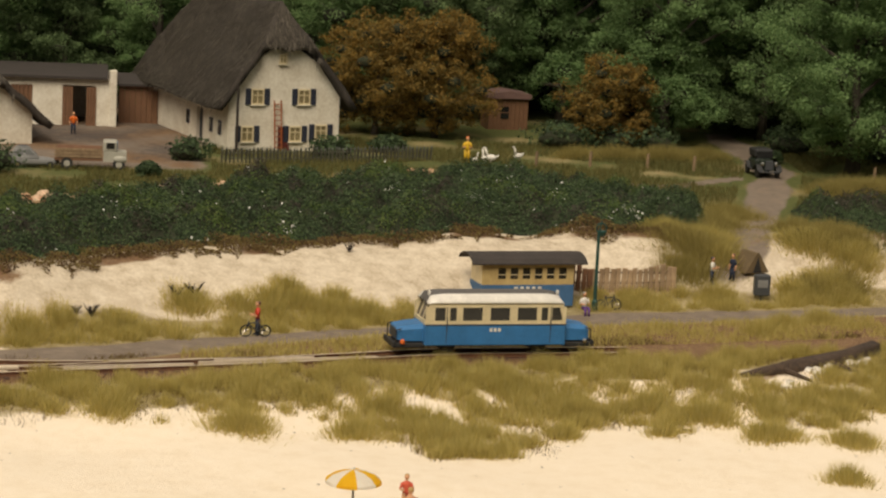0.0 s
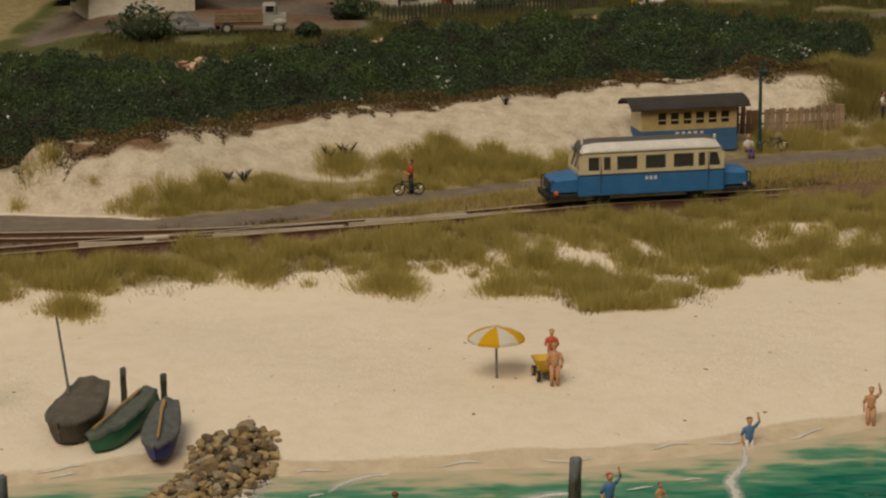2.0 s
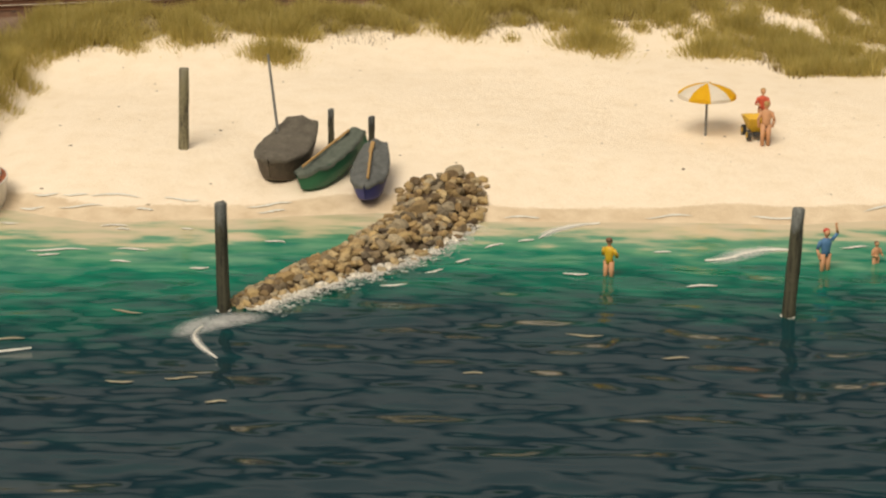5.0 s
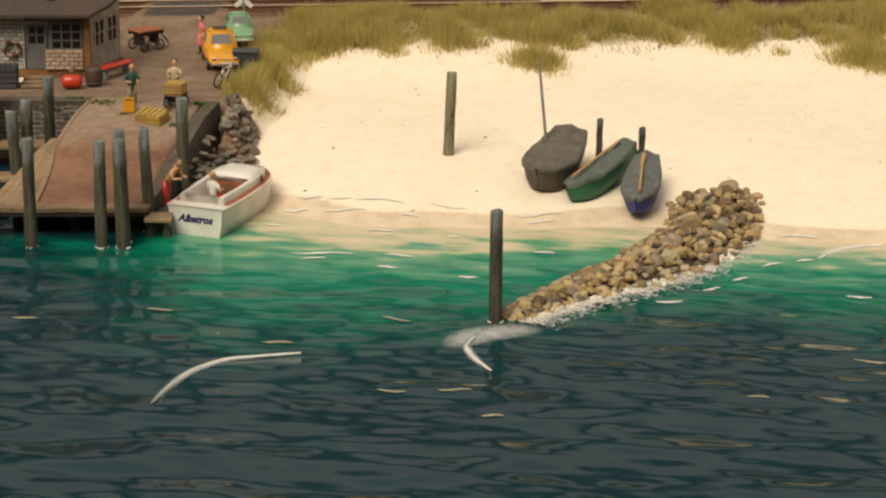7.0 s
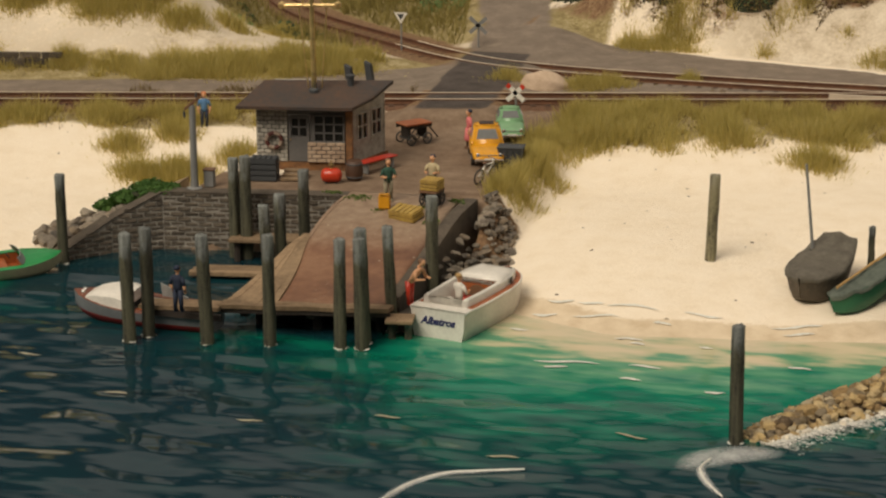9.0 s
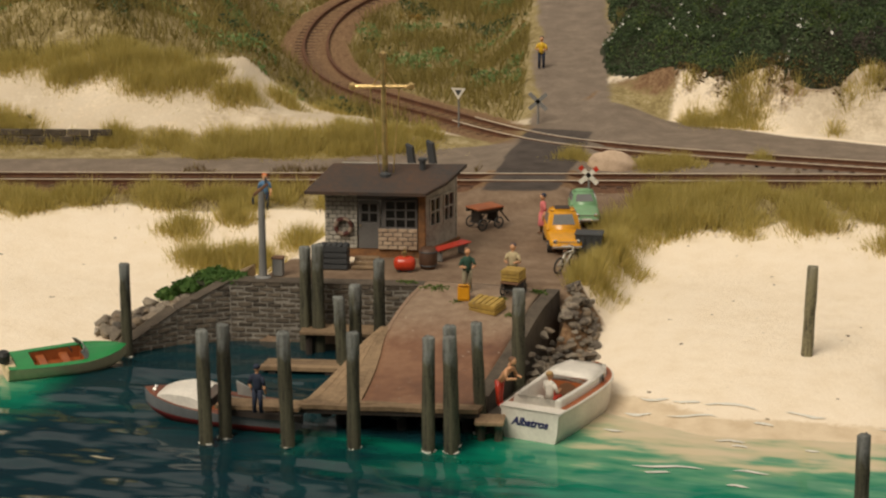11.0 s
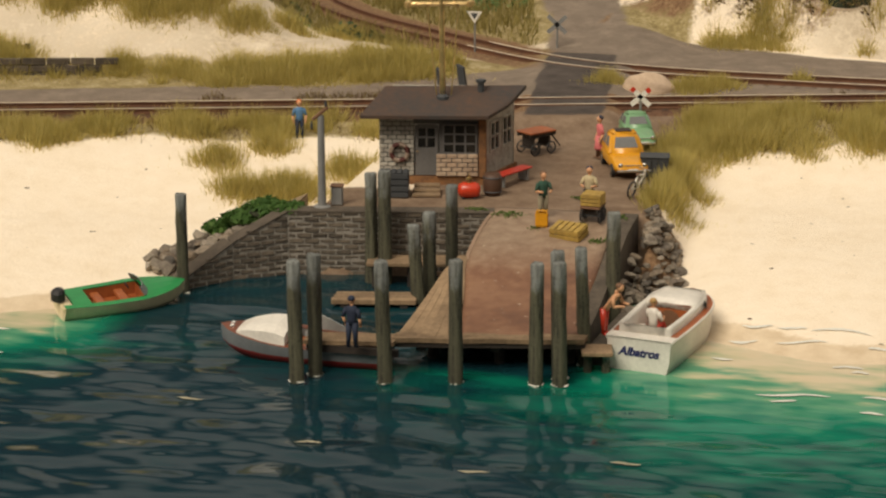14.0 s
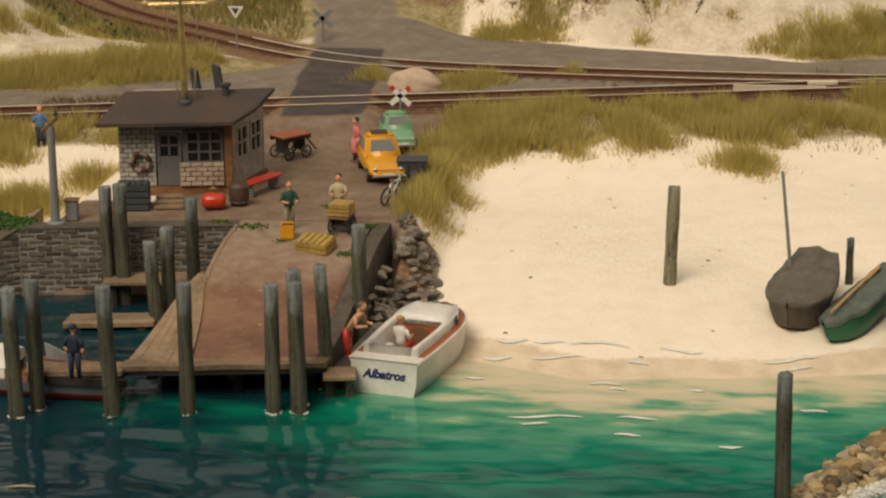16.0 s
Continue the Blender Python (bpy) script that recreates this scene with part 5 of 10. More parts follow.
def car(label, x, y, z, rz, mat, roofmat, l=2.75, w=1.22, h=1.15):
    """A small rounded saloon, nose along +x."""
    root = thing("car", label, "car", x, y, z, rz, group="parked cars")
    bm = bmesh.new()
    prof = [(-0.5, 0.2, 0.42, 0.80), (-0.47, 0.16, 0.58, 0.92), (-0.36, 0.15, 0.66, 0.98), (-0.2, 0.15, 0.66, 1.0), (0.1, 0.15, 0.64, 1.0), (0.28, 0.15, 0.6, 0.97), (0.42, 0.16, 0.52, 0.9), (0.48, 0.2, 0.44, 0.8), (0.5, 0.24, 0.38, 0.72)]
    rings = []
    for t, z0, z1, ww in prof:
        a = w / 2 * ww
        rings.append([(t * l, -a * 0.94, z0), (t * l, a * 0.94, z0), (t * l, a, z0 + 0.16), (t * l, a * 0.98, z1 - 0.1), (t * l, a * 0.82, z1), (t * l, -a * 0.82, z1), (t * l, -a * 0.98, z1 - 0.1), (t * l, -a, z0 + 0.16)])
    loft(bm, rings)
    body = part("body", bm, mat, root, smooth=True)
    body.modifiers.new("round", "SUBSURF").render_levels = 2
    # rounded cabin with panes set on it
    bx0, bx1, tx0, tx1, zb, zt = -0.46 * l, 0.12 * l, -0.33 * l, -0.06 * l, 0.54, h
    wb, wt = w * 0.47, w * 0.37
    bm = bmesh.new()
    loft(bm, [[(x0, -ww, z), (x1, -ww, z), (x1, ww, z), (x0, ww, z)] for x0, x1, ww, z in ((bx0, bx1, wb, zb), (bx0 + 0.05, bx1 - 0.03, wb * 0.99, zb + 0.12), (tx0, tx1, wt, zt - 0.08), (tx0 + 0.12, tx1 - 0.1, wt * 0.8, zt))])
    bmesh.ops.bevel(bm, geom=list(bm.edges), offset=0.085, segments=3, affect="EDGES")
    cabin = part("cabin", bm, mat, root, smooth=True)

    def on_face(p, u, v, o):
        q = [Vector(c) for c in p]
        n = (q[1] - q[0]).cross(q[3] - q[0]).normalized()
        return (q[0] * (1 - u) + q[1] * u) * (1 - v) + (q[3] * (1 - u) + q[2] * u) * v + n * o
    lo_f, hi_f = zb + 0.12, zt - 0.08
    c0 = [(bx0 + 0.05, wb * 0.99), (bx1 - 0.03, wb * 0.99)]
    A, B = [(c0[0][0], -c0[0][1], lo_f), (c0[1][0], -c0[1][1], lo_f), (c0[1][0], c0[1][1], lo_f), (c0[0][0], c0[0][1], lo_f)], [(tx0, -wt, hi_f), (tx1, -wt, hi_f), (tx1, wt, hi_f), (tx0, wt, hi_f)]
    for i, spans in ((0, ((0.1, 0.46), (0.54, 0.9))), (1, ((0.15, 0.85),)), (2, ((0.12, 0.46), (0.54, 0.88))), (3, ((0.2, 0.8),))):
        j = (i + 1) % 4
        face = [A[i], A[j], B[j], B[i]]
        for u0, u1 in spans:
            bm = bmesh.new()
            loft(bm, [[on_face(face, u, v, o) for u, v in ((u0, 0.24), (u1, 0.24), (u1 - 0.03, 0.86), (u0 + 0.03, 0.86))] for o in (-0.03, 0.014)])
            part("window_pane", bm, paint("car_glass", (0.20, 0.205, 0.20), 0.12), cabin, "grey reflecting pane")
    if roofmat != mat:
        bm = bmesh.new()
        box(bm, ((tx0 + tx1) / 2, 0, zt + 0.005), ((tx1 - tx0) * 0.62, wt * 1.15, 0.03), bev=0.012)
        part("sunroof", bm, roofmat, cabin, "dark folding sunroof")
    for e in (-0.31, 0.31):
        for s in (-1, 1):
            wheel(root, e * l, s * (w / 2 - 0.07), 0.21, 0.21, 0.13)
    for e in (-1, 1):
        bm = bmesh.new()
        box(bm, (e * (l / 2 + 0.02), 0, 0.28), (0.07, w * 0.82, 0.08), bev=0.02)
        part("bumper", bm, CHROME, root)
    for s in (-1, 1):
        bm = bmesh.new()
        ball(bm, (0.475 * l, s * w * 0.31, 0.45), (0.06, 0.09, 0.09), 1)
        part("headlight", bm, CHROME, root)
        bm = bmesh.new()
        box(bm, (-0.487 * l, s * w * 0.33, 0.45), (0.05, 0.07, 0.1), bev=0.01)
        part("tail_light", bm, RED, root)
    bm = bmesh.new()
    box(bm, (0.495 * l, 0, 0.3), (0.03, 0.36, 0.09))
    part("number_plate", bm, WHITE, root)
    bm = bmesh.new()
    rod(bm, (0.49 * l, -0.3, 0.46), (0.49 * l, 0.3, 0.46), 0.015, None, 6)
    part("trim_strip", bm, CHROME, root)
    return root


car("small rounded orange-yellow car with a dark roof panel on the apron", -13.15, 20.65, 2.06, -70, YELLOW, paint("dark_roof_cloth", (0.06, 0.04, 0.03), 0.8), l=2.85, w=1.28, h=1.22)
car("small mint-green car parked behind a yellow one", -13.3, 24.2, 2.1, -70, MINT, MINT, l=2.3, w=1.05, h=1.08)


def cross_sign(label, x, y, z, rz, top, mats, s=0.52):
    root = thing("crossing_sign", label, "road sign", x, y, z, rz)
    bm = bmesh.new()
    rod(bm, (0, 0, -0.2), (0, 0, top), 0.045)
    part("pole", bm, GREY, root)
    for a in (-42, 42):
        bm = bmesh.new()
        box(bm, (0, -0.06, top), (s * 1.1, 0.03, 0.17), rot=(0, a, 0))
        arm = part("arm", bm, mats[0], root)
        for e in (-1, 1):
            bm = bmesh.new()
            c, sn = math.cos(radians(a)), -math.sin(radians(a))
            box(bm, (e * s * 0.7 * c, -0.06, top + e * s * 0.7 * sn), (s * 0.32, 0.03, 0.17), rot=(0, a, 0))
            part("tip", bm, mats[1 if (e * sn) > 0 else 0], arm)


cross_sign("white crossing sign with red tips by the railway", -13.35, 25.1, 2.15, 0, 1.45, (WHITE, RED))
cross_sign("grey weathered back of a crossing sign", -18.95, 38.6, 2.6, 0, 0.95, (GREY, GREY), 0.6)


def posts_and_signs():
    lp = thing("lamp_post", "grey post with a tilted weathered signboard on the quay", "signpost", -21.55, 13.5, 2.04)
    bm = bmesh.new()
    turned(bm, [(0.28, 0), (0.28, 0.06), (0.15, 0.1), (0.13, 0.5), (0.11, 2.95), (0.09, 2.96)], 10)
    part("post", bm, GREY, lp)
    bm = bmesh.new()
    box(bm, (-0.02, 0, 3.02), (0.62, 0.2, 0.1), rot=(0, -40, 10), bev=0.02)
    part("arm", bm, BROWN, lp)
    bm = bmesh.new()
    ball(bm, (0.16, 0, 3.32), (0.05, 0.05, 0.14), 1)
    ball(bm, (-0.3, 0, 2.62), (0.05, 0.05, 0.16), 1)
    part("fitting", bm, DKGREY, lp)
    kb = thing("switch_box", "small weathered grey box beside a quay post", "box", -21.2, 14.0, 2.04, 8)
    bm = bmesh.new()
    box(bm, (0, 0, 0.3), (0.36, 0.3, 0.6), bev=0.03)
    part("body", bm, GREY, kb)
    bm = bmesh.new()
    box(bm, (0, 0, 0.62), (0.42, 0.36, 0.06), bev=0.02)
    part("lid", bm, BROWN, kb)
    for x, y in ((-21.4, 29.0), (-20.75, 29.6)):
        b = thing("bollard", "short dark post with a slanted top by the railway", "bollard", x, y, gz(x, y) - 0.05, 0, 0, -8, group="track posts")
        bm = bmesh.new()
        prism(bm, [(-0.14, 0), (0.14, 0), (0.12, 1.1), (-0.12, 1.25)], "y", -0.14, 0.14)
        part("post", bm, DKGREY, b)
    tri = thing("warning_sign", "small white triangular sign on a thin pole", "road sign", -22.2, 37.6, gz(-22.2, 37.6) - 0.05)
    bm = bmesh.new()
    rod(bm, (0, 0, 0), (0, 0, 1.5), 0.04)
    part("pole", bm, GREY, tri)
    bm = bmesh.new()
    prism(bm, [(-0.32, 1.75), (0.32, 1.75), (0, 1.25)], "y", -0.08, -0.05)
    part("plate", bm, WHITE, tri)
    bm = bmesh.new()
    prism(bm, [(-0.16, 1.68), (0.16, 1.68), (0, 1.42)], "y", -0.095, -0.085)
    part("symbol", bm, DKGREY, tri)


posts_and_signs()

figurine("painted figure in a pink coat standing by the yellow car", -14.25, 22.0, 2.05, -60, PINK, BROWN, NAVY, stance="skirt")
figurine("painted figure in a green waistcoat with a raised drink", -14.55, 13.75, 2.07, 30, paint("dark_green_cloth", (0.03, 0.09, 0.06), 0.8), paint("drab_cloth", (0.30, 0.26, 0.17), 0.8), BROWN, stance="hold")
figurine("painted figure in dark clothes behind the handcart", -13.3, 14.75, 2.07, 0, paint("cream_cloth", (0.6, 0.5, 0.3), 0.8), NAVY, NAVY, stance="hold")
figurine("painted figure in blue jacket and orange cap beside the track", -25.0, 22.3, gz(-25.0, 22.3) - 0.02, 20, SKYB, NAVY, ORANGE, h=1.35)
figurine("painted figure in dark navy clothes on the walkway", -17.75, 3.55, 0.9, 170, NAVY, NAVY, NAVY)
figurine("painted figure in swimming trunks bending over the landing step", -11.35, 6.5, 0.86, 70, SKIN, RED, BROWN, stance="bend", h=1.5)
figurine("painted figure in a yellow raincoat standing on the hill road", -20.9, 46.3, gz(-20.9, 46.3), 10, LEMON, NAVY, NAVY, stance="hold")
figurine("dark painted figure sitting beside the track road", -40.0, 23.4, gz(-40, 23.4) - 0.05, 0, paint("indigo_cloth", (0.03, 0.05, 0.14), 0.8), NAVY, NAVY, stance="sit")
figurine("small dark painted figure crouching beside the track road", -39.2, 23.9, gz(-39.2, 23.9) - 0.05, 60, DKGREY, DKGREY, DKGREY, skin=DKGREY, stance="sit", h=1.1)

# ---- boats ----
def hull_rings(L, W, H, n=13, sheer=0.16, stern=0.85, keel=0.0, full=1.0, rake=0.12):
    """Half-breadth, keel and sheer along a boat, bow at +x."""
    out = []
    for i in range(n):
        t = i / (n - 1)
        if t < 0.55:
            w = W / 2 * (stern + (1 - stern) * math.sin(t / 0.55 * math.pi / 2))
        else:
            w = W / 2 * max(1 - ((t - 0.55) / 0.45) ** (2.0 * full), 0.0) ** 0.75 + 0.012
        zk = keel + H * 0.55 * max(0, (t - 0.72) / 0.28) ** 2
        zs = H * (1 - sheer * 0.3 + sheer * ((t - 0.3) ** 2) * 2)
        x = -L / 2 + L * t
        out.append((x, w, zk, zs, rake * L * 0.0))
    return out


def boat_shell(bm, rings, mi_low=0, mi_top=0, line=None, flare=0.82):
    """The outside of the hull; below line the lower paint."""
    rows = []
    for x, w, zk, zs, _ in rings:
        zl = line if line is not None else zk + (zs - zk) * 0.45
        zl = min(max(zl, zk + 0.02), zs - 0.02)
        f = (zl - zk) / (zs - zk)
        wl = w * (flare + (1 - flare) * f)
        rows.append([(x, -w, zs), (x, -wl, zl), (x, -w * flare * 0.9, zk + (zl - zk) * 0.2), (x, 0, zk), (x, w * flare * 0.9, zk + (zl - zk) * 0.2), (x, wl, zl), (x, w, zs)])
    made = loft(bm, rows, mi_top, cap=False, closed=False)
    bm.faces.ensure_lookup_table()
    for f in bm.faces:
        c = f.calc_center_median()
        ring = min(rings, key=lambda r: abs(r[0] - c.x))
        zl = line if line is not None else ring[2] + (ring[3] - ring[2]) * 0.45
        if max(v.co.z for v in f.verts) < zl + 0.06:
            f.material_index = mi_low
    f = bm.faces.new(made[0])
    f.material_index = mi_top
    return made


def rim_deck(bm, rings, inner, z_off=0.0, mi=0, t0=0, t1=None):
    """A flat strip along both sides from the sheer inwards."""
    r = rings[t0:t1]
    for s in (-1, 1):
        loft(bm, [[(x, s * w, zs + z_off), (x, s * max(w - inner, 0.0), zs + z_off + 0.01), (x, s * max(w - inner, 0.0), zs + z_off - 0.05)] for x, w, zk, zs, _ in r], mi, cap=False, closed=False)


def well(bm, rings, inner, floor, t0, t1, mi=0):
    """The inside of a boat: two sides and a floor."""
    rows = [[(x, -max(w - inner, 0.01), zs - 0.02), (x, -max(w - inner - 0.06, 0.01), floor), (x, max(w - inner - 0.06, 0.01), floor), (x, max(w - inner, 0.01), zs - 0.02)] for x, w, zk, zs, _ in rings[t0:t1]]
    made = loft(bm, rows, mi, cap=False, closed=False)
    for ring in (made[0], made[-1]):
        f = bm.faces.new(ring)
        f.material_index = mi


def deck_sheet(bm, rings, t0, t1, camber=0.05, mi=0, zo=0.0):
    loft(bm, [[(x, -w, zs + zo), (x, -w * 0.5, zs + zo + camber * w), (x, 0, zs + zo + camber * 1.4 * w), (x, w * 0.5, zs + zo + camber * w), (x, w, zs + zo)] for x, w, zk, zs, _ in rings[t0:t1]], mi, cap=False, closed=False)


def cabin_cruiser():
    root = thing("motor_cruiser", "white cabin cruiser with teak side decks moored at the beach", "boat", -9.9, 8.45, -0.06, 80)
    R = hull_rings(4.85, 2.05, 1.02, n=21, sheer=0.12, stern=0.9, full=1.6, keel=-0.4)
    bm = bmesh.new()
    boat_shell(bm, R, 0, 0, line=0.4, flare=0.9)
    hull = part("hull", bm, WHITE, root, "glossy white hull", smooth=False)
    for f in hull.data.polygons:
        f.use_smooth = abs(f.normal.x) < 0.9
    bm = bmesh.new()
    for s in (-1, 1):
        rows = [[(x, s * (w + o), zs + h) for o, h in ((0.0, -0.1), (0.03, -0.08), (0.035, 0.0), (0.0, 0.02), (-0.03, 0.0))] for x, w, zk, zs, _ in R]
        loft(bm, rows, cap=True)
    part("rub_rail", bm, WHITE, hull, smooth=True)
    # teak strip all round, wider at the bow, and a white quarter deck
    bm = bmesh.new()
    rim_deck(bm, R, 0.24, 0.004, t0=2)
    deck_sheet(bm, R, 17, 21, 0.02)
    part("side_deck", bm, TEAK, root, "teak-brown side decks")
    bm = bmesh.new()
    loft(bm, [[(x, -w, zs + 0.006), (x, w, zs + 0.006), (x, w, zs - 0.06), (x, -w, zs - 0.06)] for x, w, zk, zs, _ in R[:3]])
    part("stern_deck", bm, WHITE, root)
    # one moulded coaming round the cockpit, roofed over forward
    def ring(inset, rise, t0=2, t1=18):
        side = [(x, max(w - inset, 0.05), zs + rise) for x, w, zk, zs, _ in R[t0:t1]]
        return side + [(x, -w, z) for x, w, z in side[::-1]]
    bm = bmesh.new()
    loft(bm, [ring(0.2, -0.03), ring(0.215, 0.2), ring(0.235, 0.25), ring(0.33, 0.26), ring(0.36, 0.22), ring(0.4, -0.5)], cap=False)
    coam = part("coaming", bm, WHITE, root, "moulded white coaming", smooth=True)
    bm = bmesh.new()
    rows = []
    for i, (x, w, zk, zs, _) in enumerate(R[11:18]):
        w2, h = max(w - 0.24, 0.06), (0.33, 0.36, 0.36, 0.35, 0.33, 0.3, 0.24)[i]
        rows.append([(x, -w2, zs + 0.1), (x, -w2 * 0.95, zs + h - 0.05), (x, -w2 * 0.6, zs + h), (x, w2 * 0.6, zs + h), (x, w2 * 0.95, zs + h - 0.05), (x, w2, zs + 0.1)])
    loft(bm, rows)
    cabin = part("cabin", bm, WHITE, root, "low white cabin roof", smooth=True)
    bm = bmesh.new()
    zs = R[11][3]
    loft(bm, [[(R[11][0] + dx, 0.36 * math.cos(a), 0.62 + 0.46 * math.sin(a)) for a in np.linspace(0, 2 * math.pi, 14, endpoint=False)] for dx in (-0.05, -0.01)])
    part("cabin_door", bm, BROWN, cabin, "dark brown round cabin entrance")
    bm = bmesh.new()
    box(bm, (R[11][0] + 0.03, 0, 0.66), (0.06, 1.25, 1.2))
    part("bulkhead", bm, TEAK, cabin)
    for s in (-1, 1):
        bm = bmesh.new()
        x, w = R[14][0], R[14][1] - 0.215
        box(bm, (x + 0.05, s * (w + 0.0), R[14][3] + 0.12), (0.5, 0.05, 0.17), rot=(s * 5, 0, -s * 22), bev=0.02)
        part("window", bm, GLASS_DARK, cabin)
    bm = bmesh.new()
    loft(bm, [[(x, -w + 0.42, 0.47), (x, w - 0.42, 0.47), (x, w - 0.42, 0.42), (x, -w + 0.42, 0.42)] for x, w, zk, zs, _ in R[2:13]])
    part("cockpit_floor", bm, BROWN, root, "dark brown cockpit floor")
    for y in (-0.5, 0.5):
        bm = bmesh.new()
        box(bm, (R[5][0] + 0.1, y, 0.66), (1.1, 0.22, 0.36), bev=0.04)
        part("seat", bm, WHITE, root)
    words("Albatros", paint("navy_lettering", (0.03, 0.035, 0.14), 0.5), root, R[0][0] - 0.012, 0.0, 0.5, 0.33, rx=90, rz=-90, shear=0.3, bold=0.012)
    for s in (-1, 1):
        bm = bmesh.new()
        rod(bm, (R[17][0], s * 0.12, 1.2), (R[17][0] + 0.1, s * 0.12, 1.2), 0.03)
        part("cleat", bm, CHROME, root)


cabin_cruiser()
figurine("painted figure in white shirt and red shorts standing in the cruiser", -10.2, 7.85, 0.38, 150, WHITE, RED, OAR, stance="sit", h=1.5)


def launch():
    root = thing("motor_launch", "white and red motor launch with a white cover at the walkway", "boat", -19.55, 5.05, -0.04, 176, -7)
    R = hull_rings(4.95, 1.55, 0.72, n=17, sheer=0.3, stern=0.8)
    bm = bmesh.new()
    boat_shell(bm, R, 1, 0, line=0.36)
    part("hull", bm, [paint("pale_hull_blue", (0.26, 0.28, 0.29)), paint("red_underwater_paint", (0.30, 0.025, 0.02))], root, "pale hull over a red bottom", smooth=True)
    bm = bmesh.new()
    rim_deck(bm, R, 0.22)
    deck_sheet(bm, R, 12, 17, 0.08)
    deck_sheet(bm, R, 0, 4, 0.04)
    part("deck", bm, worn("dark_varnished_deck", (0.20, 0.065, 0.03), (0.10, 0.03, 0.016), scale=1.5, rough=0.4, bstr=0.1), root, "red-brown varnished deck")
    bm = bmesh.new()
    well(bm, R, 0.22, 0.28, 3, 13)
    part("cockpit", bm, GREY, root)
    bm = bmesh.new()
    rows = []
    for i, (x, w, zk, zs, _) in enumerate(R[9:15]):
        h = (0.36, 0.46, 0.44, 0.36, 0.26, 0.08)[i]
        rows.append([(x, -w * 0.9, zs), (x, -w * 0.84, zs + h * 0.7), (x, -w * 0.45, zs + h), (x, w * 0.45, zs + h * 0.97), (x, w * 0.84, zs + h * 0.7), (x, w * 0.9, zs)])
    loft(bm, rows)
    part("cover", bm, WHITE, root, "white sprayhood", smooth=False)
    bm = bmesh.new()
    for s in (-1, 1):
        loft(bm, [[(R[i][0], s * R[i][1] * 0.86, R[i][3]), (R[i][0], s * R[i][1] * 0.8, R[i][3] + h), (R[i][0], s * R[i][1] * 0.76, R[i][3] + h), (R[i][0], s * R[i][1] * 0.8, R[i][3])] for i, h in ((4, 0.1), (5, 0.22), (6, 0.36), (7, 0.48))])
    part("windscreen", bm, paint("pale_screen_grey", (0.42, 0.42, 0.40), 0.3), root, "grey side screens")
    for c in ((2.1, 0.1, 0.85), (2.15, -0.12, 0.84), (-1.0, 0.3, 0.62), (-1.25, -0.1, 0.6), (-1.95, 0.2, 0.74)):
        bm = bmesh.new()
        ball(bm, c, (0.1, 0.08, 0.08), 1)
        part("fitting", bm, CHROME, root)
    for x in (-0.9, 0.1):
        bm = bmesh.new()
        box(bm, (x, 0, 0.42), (0.35, 1.0, 0.1), bev=0.02)
        part("thwart", bm, TEAK, root)


launch()


def speedboat():
    root = thing("speedboat", "green and cream speedboat with an outboard at the beach", "boat", -26.25, 8.25, 0.02, 42, 12)
    R = hull_rings(3.95, 1.4, 0.56, n=15, sheer=0.2, stern=0.84)
    bm = bmesh.new()
    boat_shell(bm, R, 0, 0, line=0.22)
    part("hull", bm, CREAM, root, "cream hull", smooth=True)
    bm = bmesh.new()
    rim_deck(bm, R, 0.2, 0.01)
    deck_sheet(bm, R, 9, 15, 0.1, zo=0.01)
    deck_sheet(bm, R, 1, 4, 0.03, zo=0.01)
    part("deck", bm, GREEN, root, "bright green deck")
    bm = bmesh.new()
    well(bm, R, 0.2, 0.16, 3, 10)
    part("cockpit", bm, TEAK, root, "brown cockpit")
    for x in (-0.75, 0.0):
        bm = bmesh.new()
        box(bm, (x, 0, 0.34), (0.28, 0.9, 0.14), bev=0.03)
        part("seat", bm, TEAK, root)
    bm = bmesh.new()
    rows = []
    for a in np.linspace(-80, 80, 9):
        c, s = math.cos(radians(a)), math.sin(radians(a))
        rows.append([(0.45 + 0.3 * c, 0.55 * s, 0.6), (0.3 + 0.24 * c, 0.5 * s, 0.86), (0.28 + 0.24 * c, 0.5 * s, 0.86), (0.42 + 0.3 * c, 0.54 * s, 0.6)])
    loft(bm, rows)
    part("windscreen", bm, paint("smoky_screen", (0.30, 0.31, 0.31), 0.1), root, "curved smoky windscreen")
    bm = bmesh.new()
    torus(bm, (0.2, 0.2, 0.6), 0.11, 0.02, 12, 4, rot=(0, 60, 0))
    part("steering_wheel", bm, BLACK, root)
    bm = bmesh.new()
    rings = [[(-1.98 + dx + rx * math.cos(a), ry * math.sin(a), z) for a in np.linspace(0, 2 * math.pi, 10, endpoint=False)] for z, rx, ry, dx in ((0.5, 0.1, 0.13, 0), (0.58, 0.22, 0.2, -0.04), (0.82, 0.22, 0.21, -0.05), (0.92, 0.14, 0.14, -0.03))]
    loft(bm, rings)
    part("outboard_motor", bm, BLACK, root, "black outboard motor")
    bm = bmesh.new()
    box(bm, (-1.85, 0, 0.46), (0.35, 1.0, 0.12), bev=0.03)
    part("transom_deck", bm, CREAM, root)


speedboat()


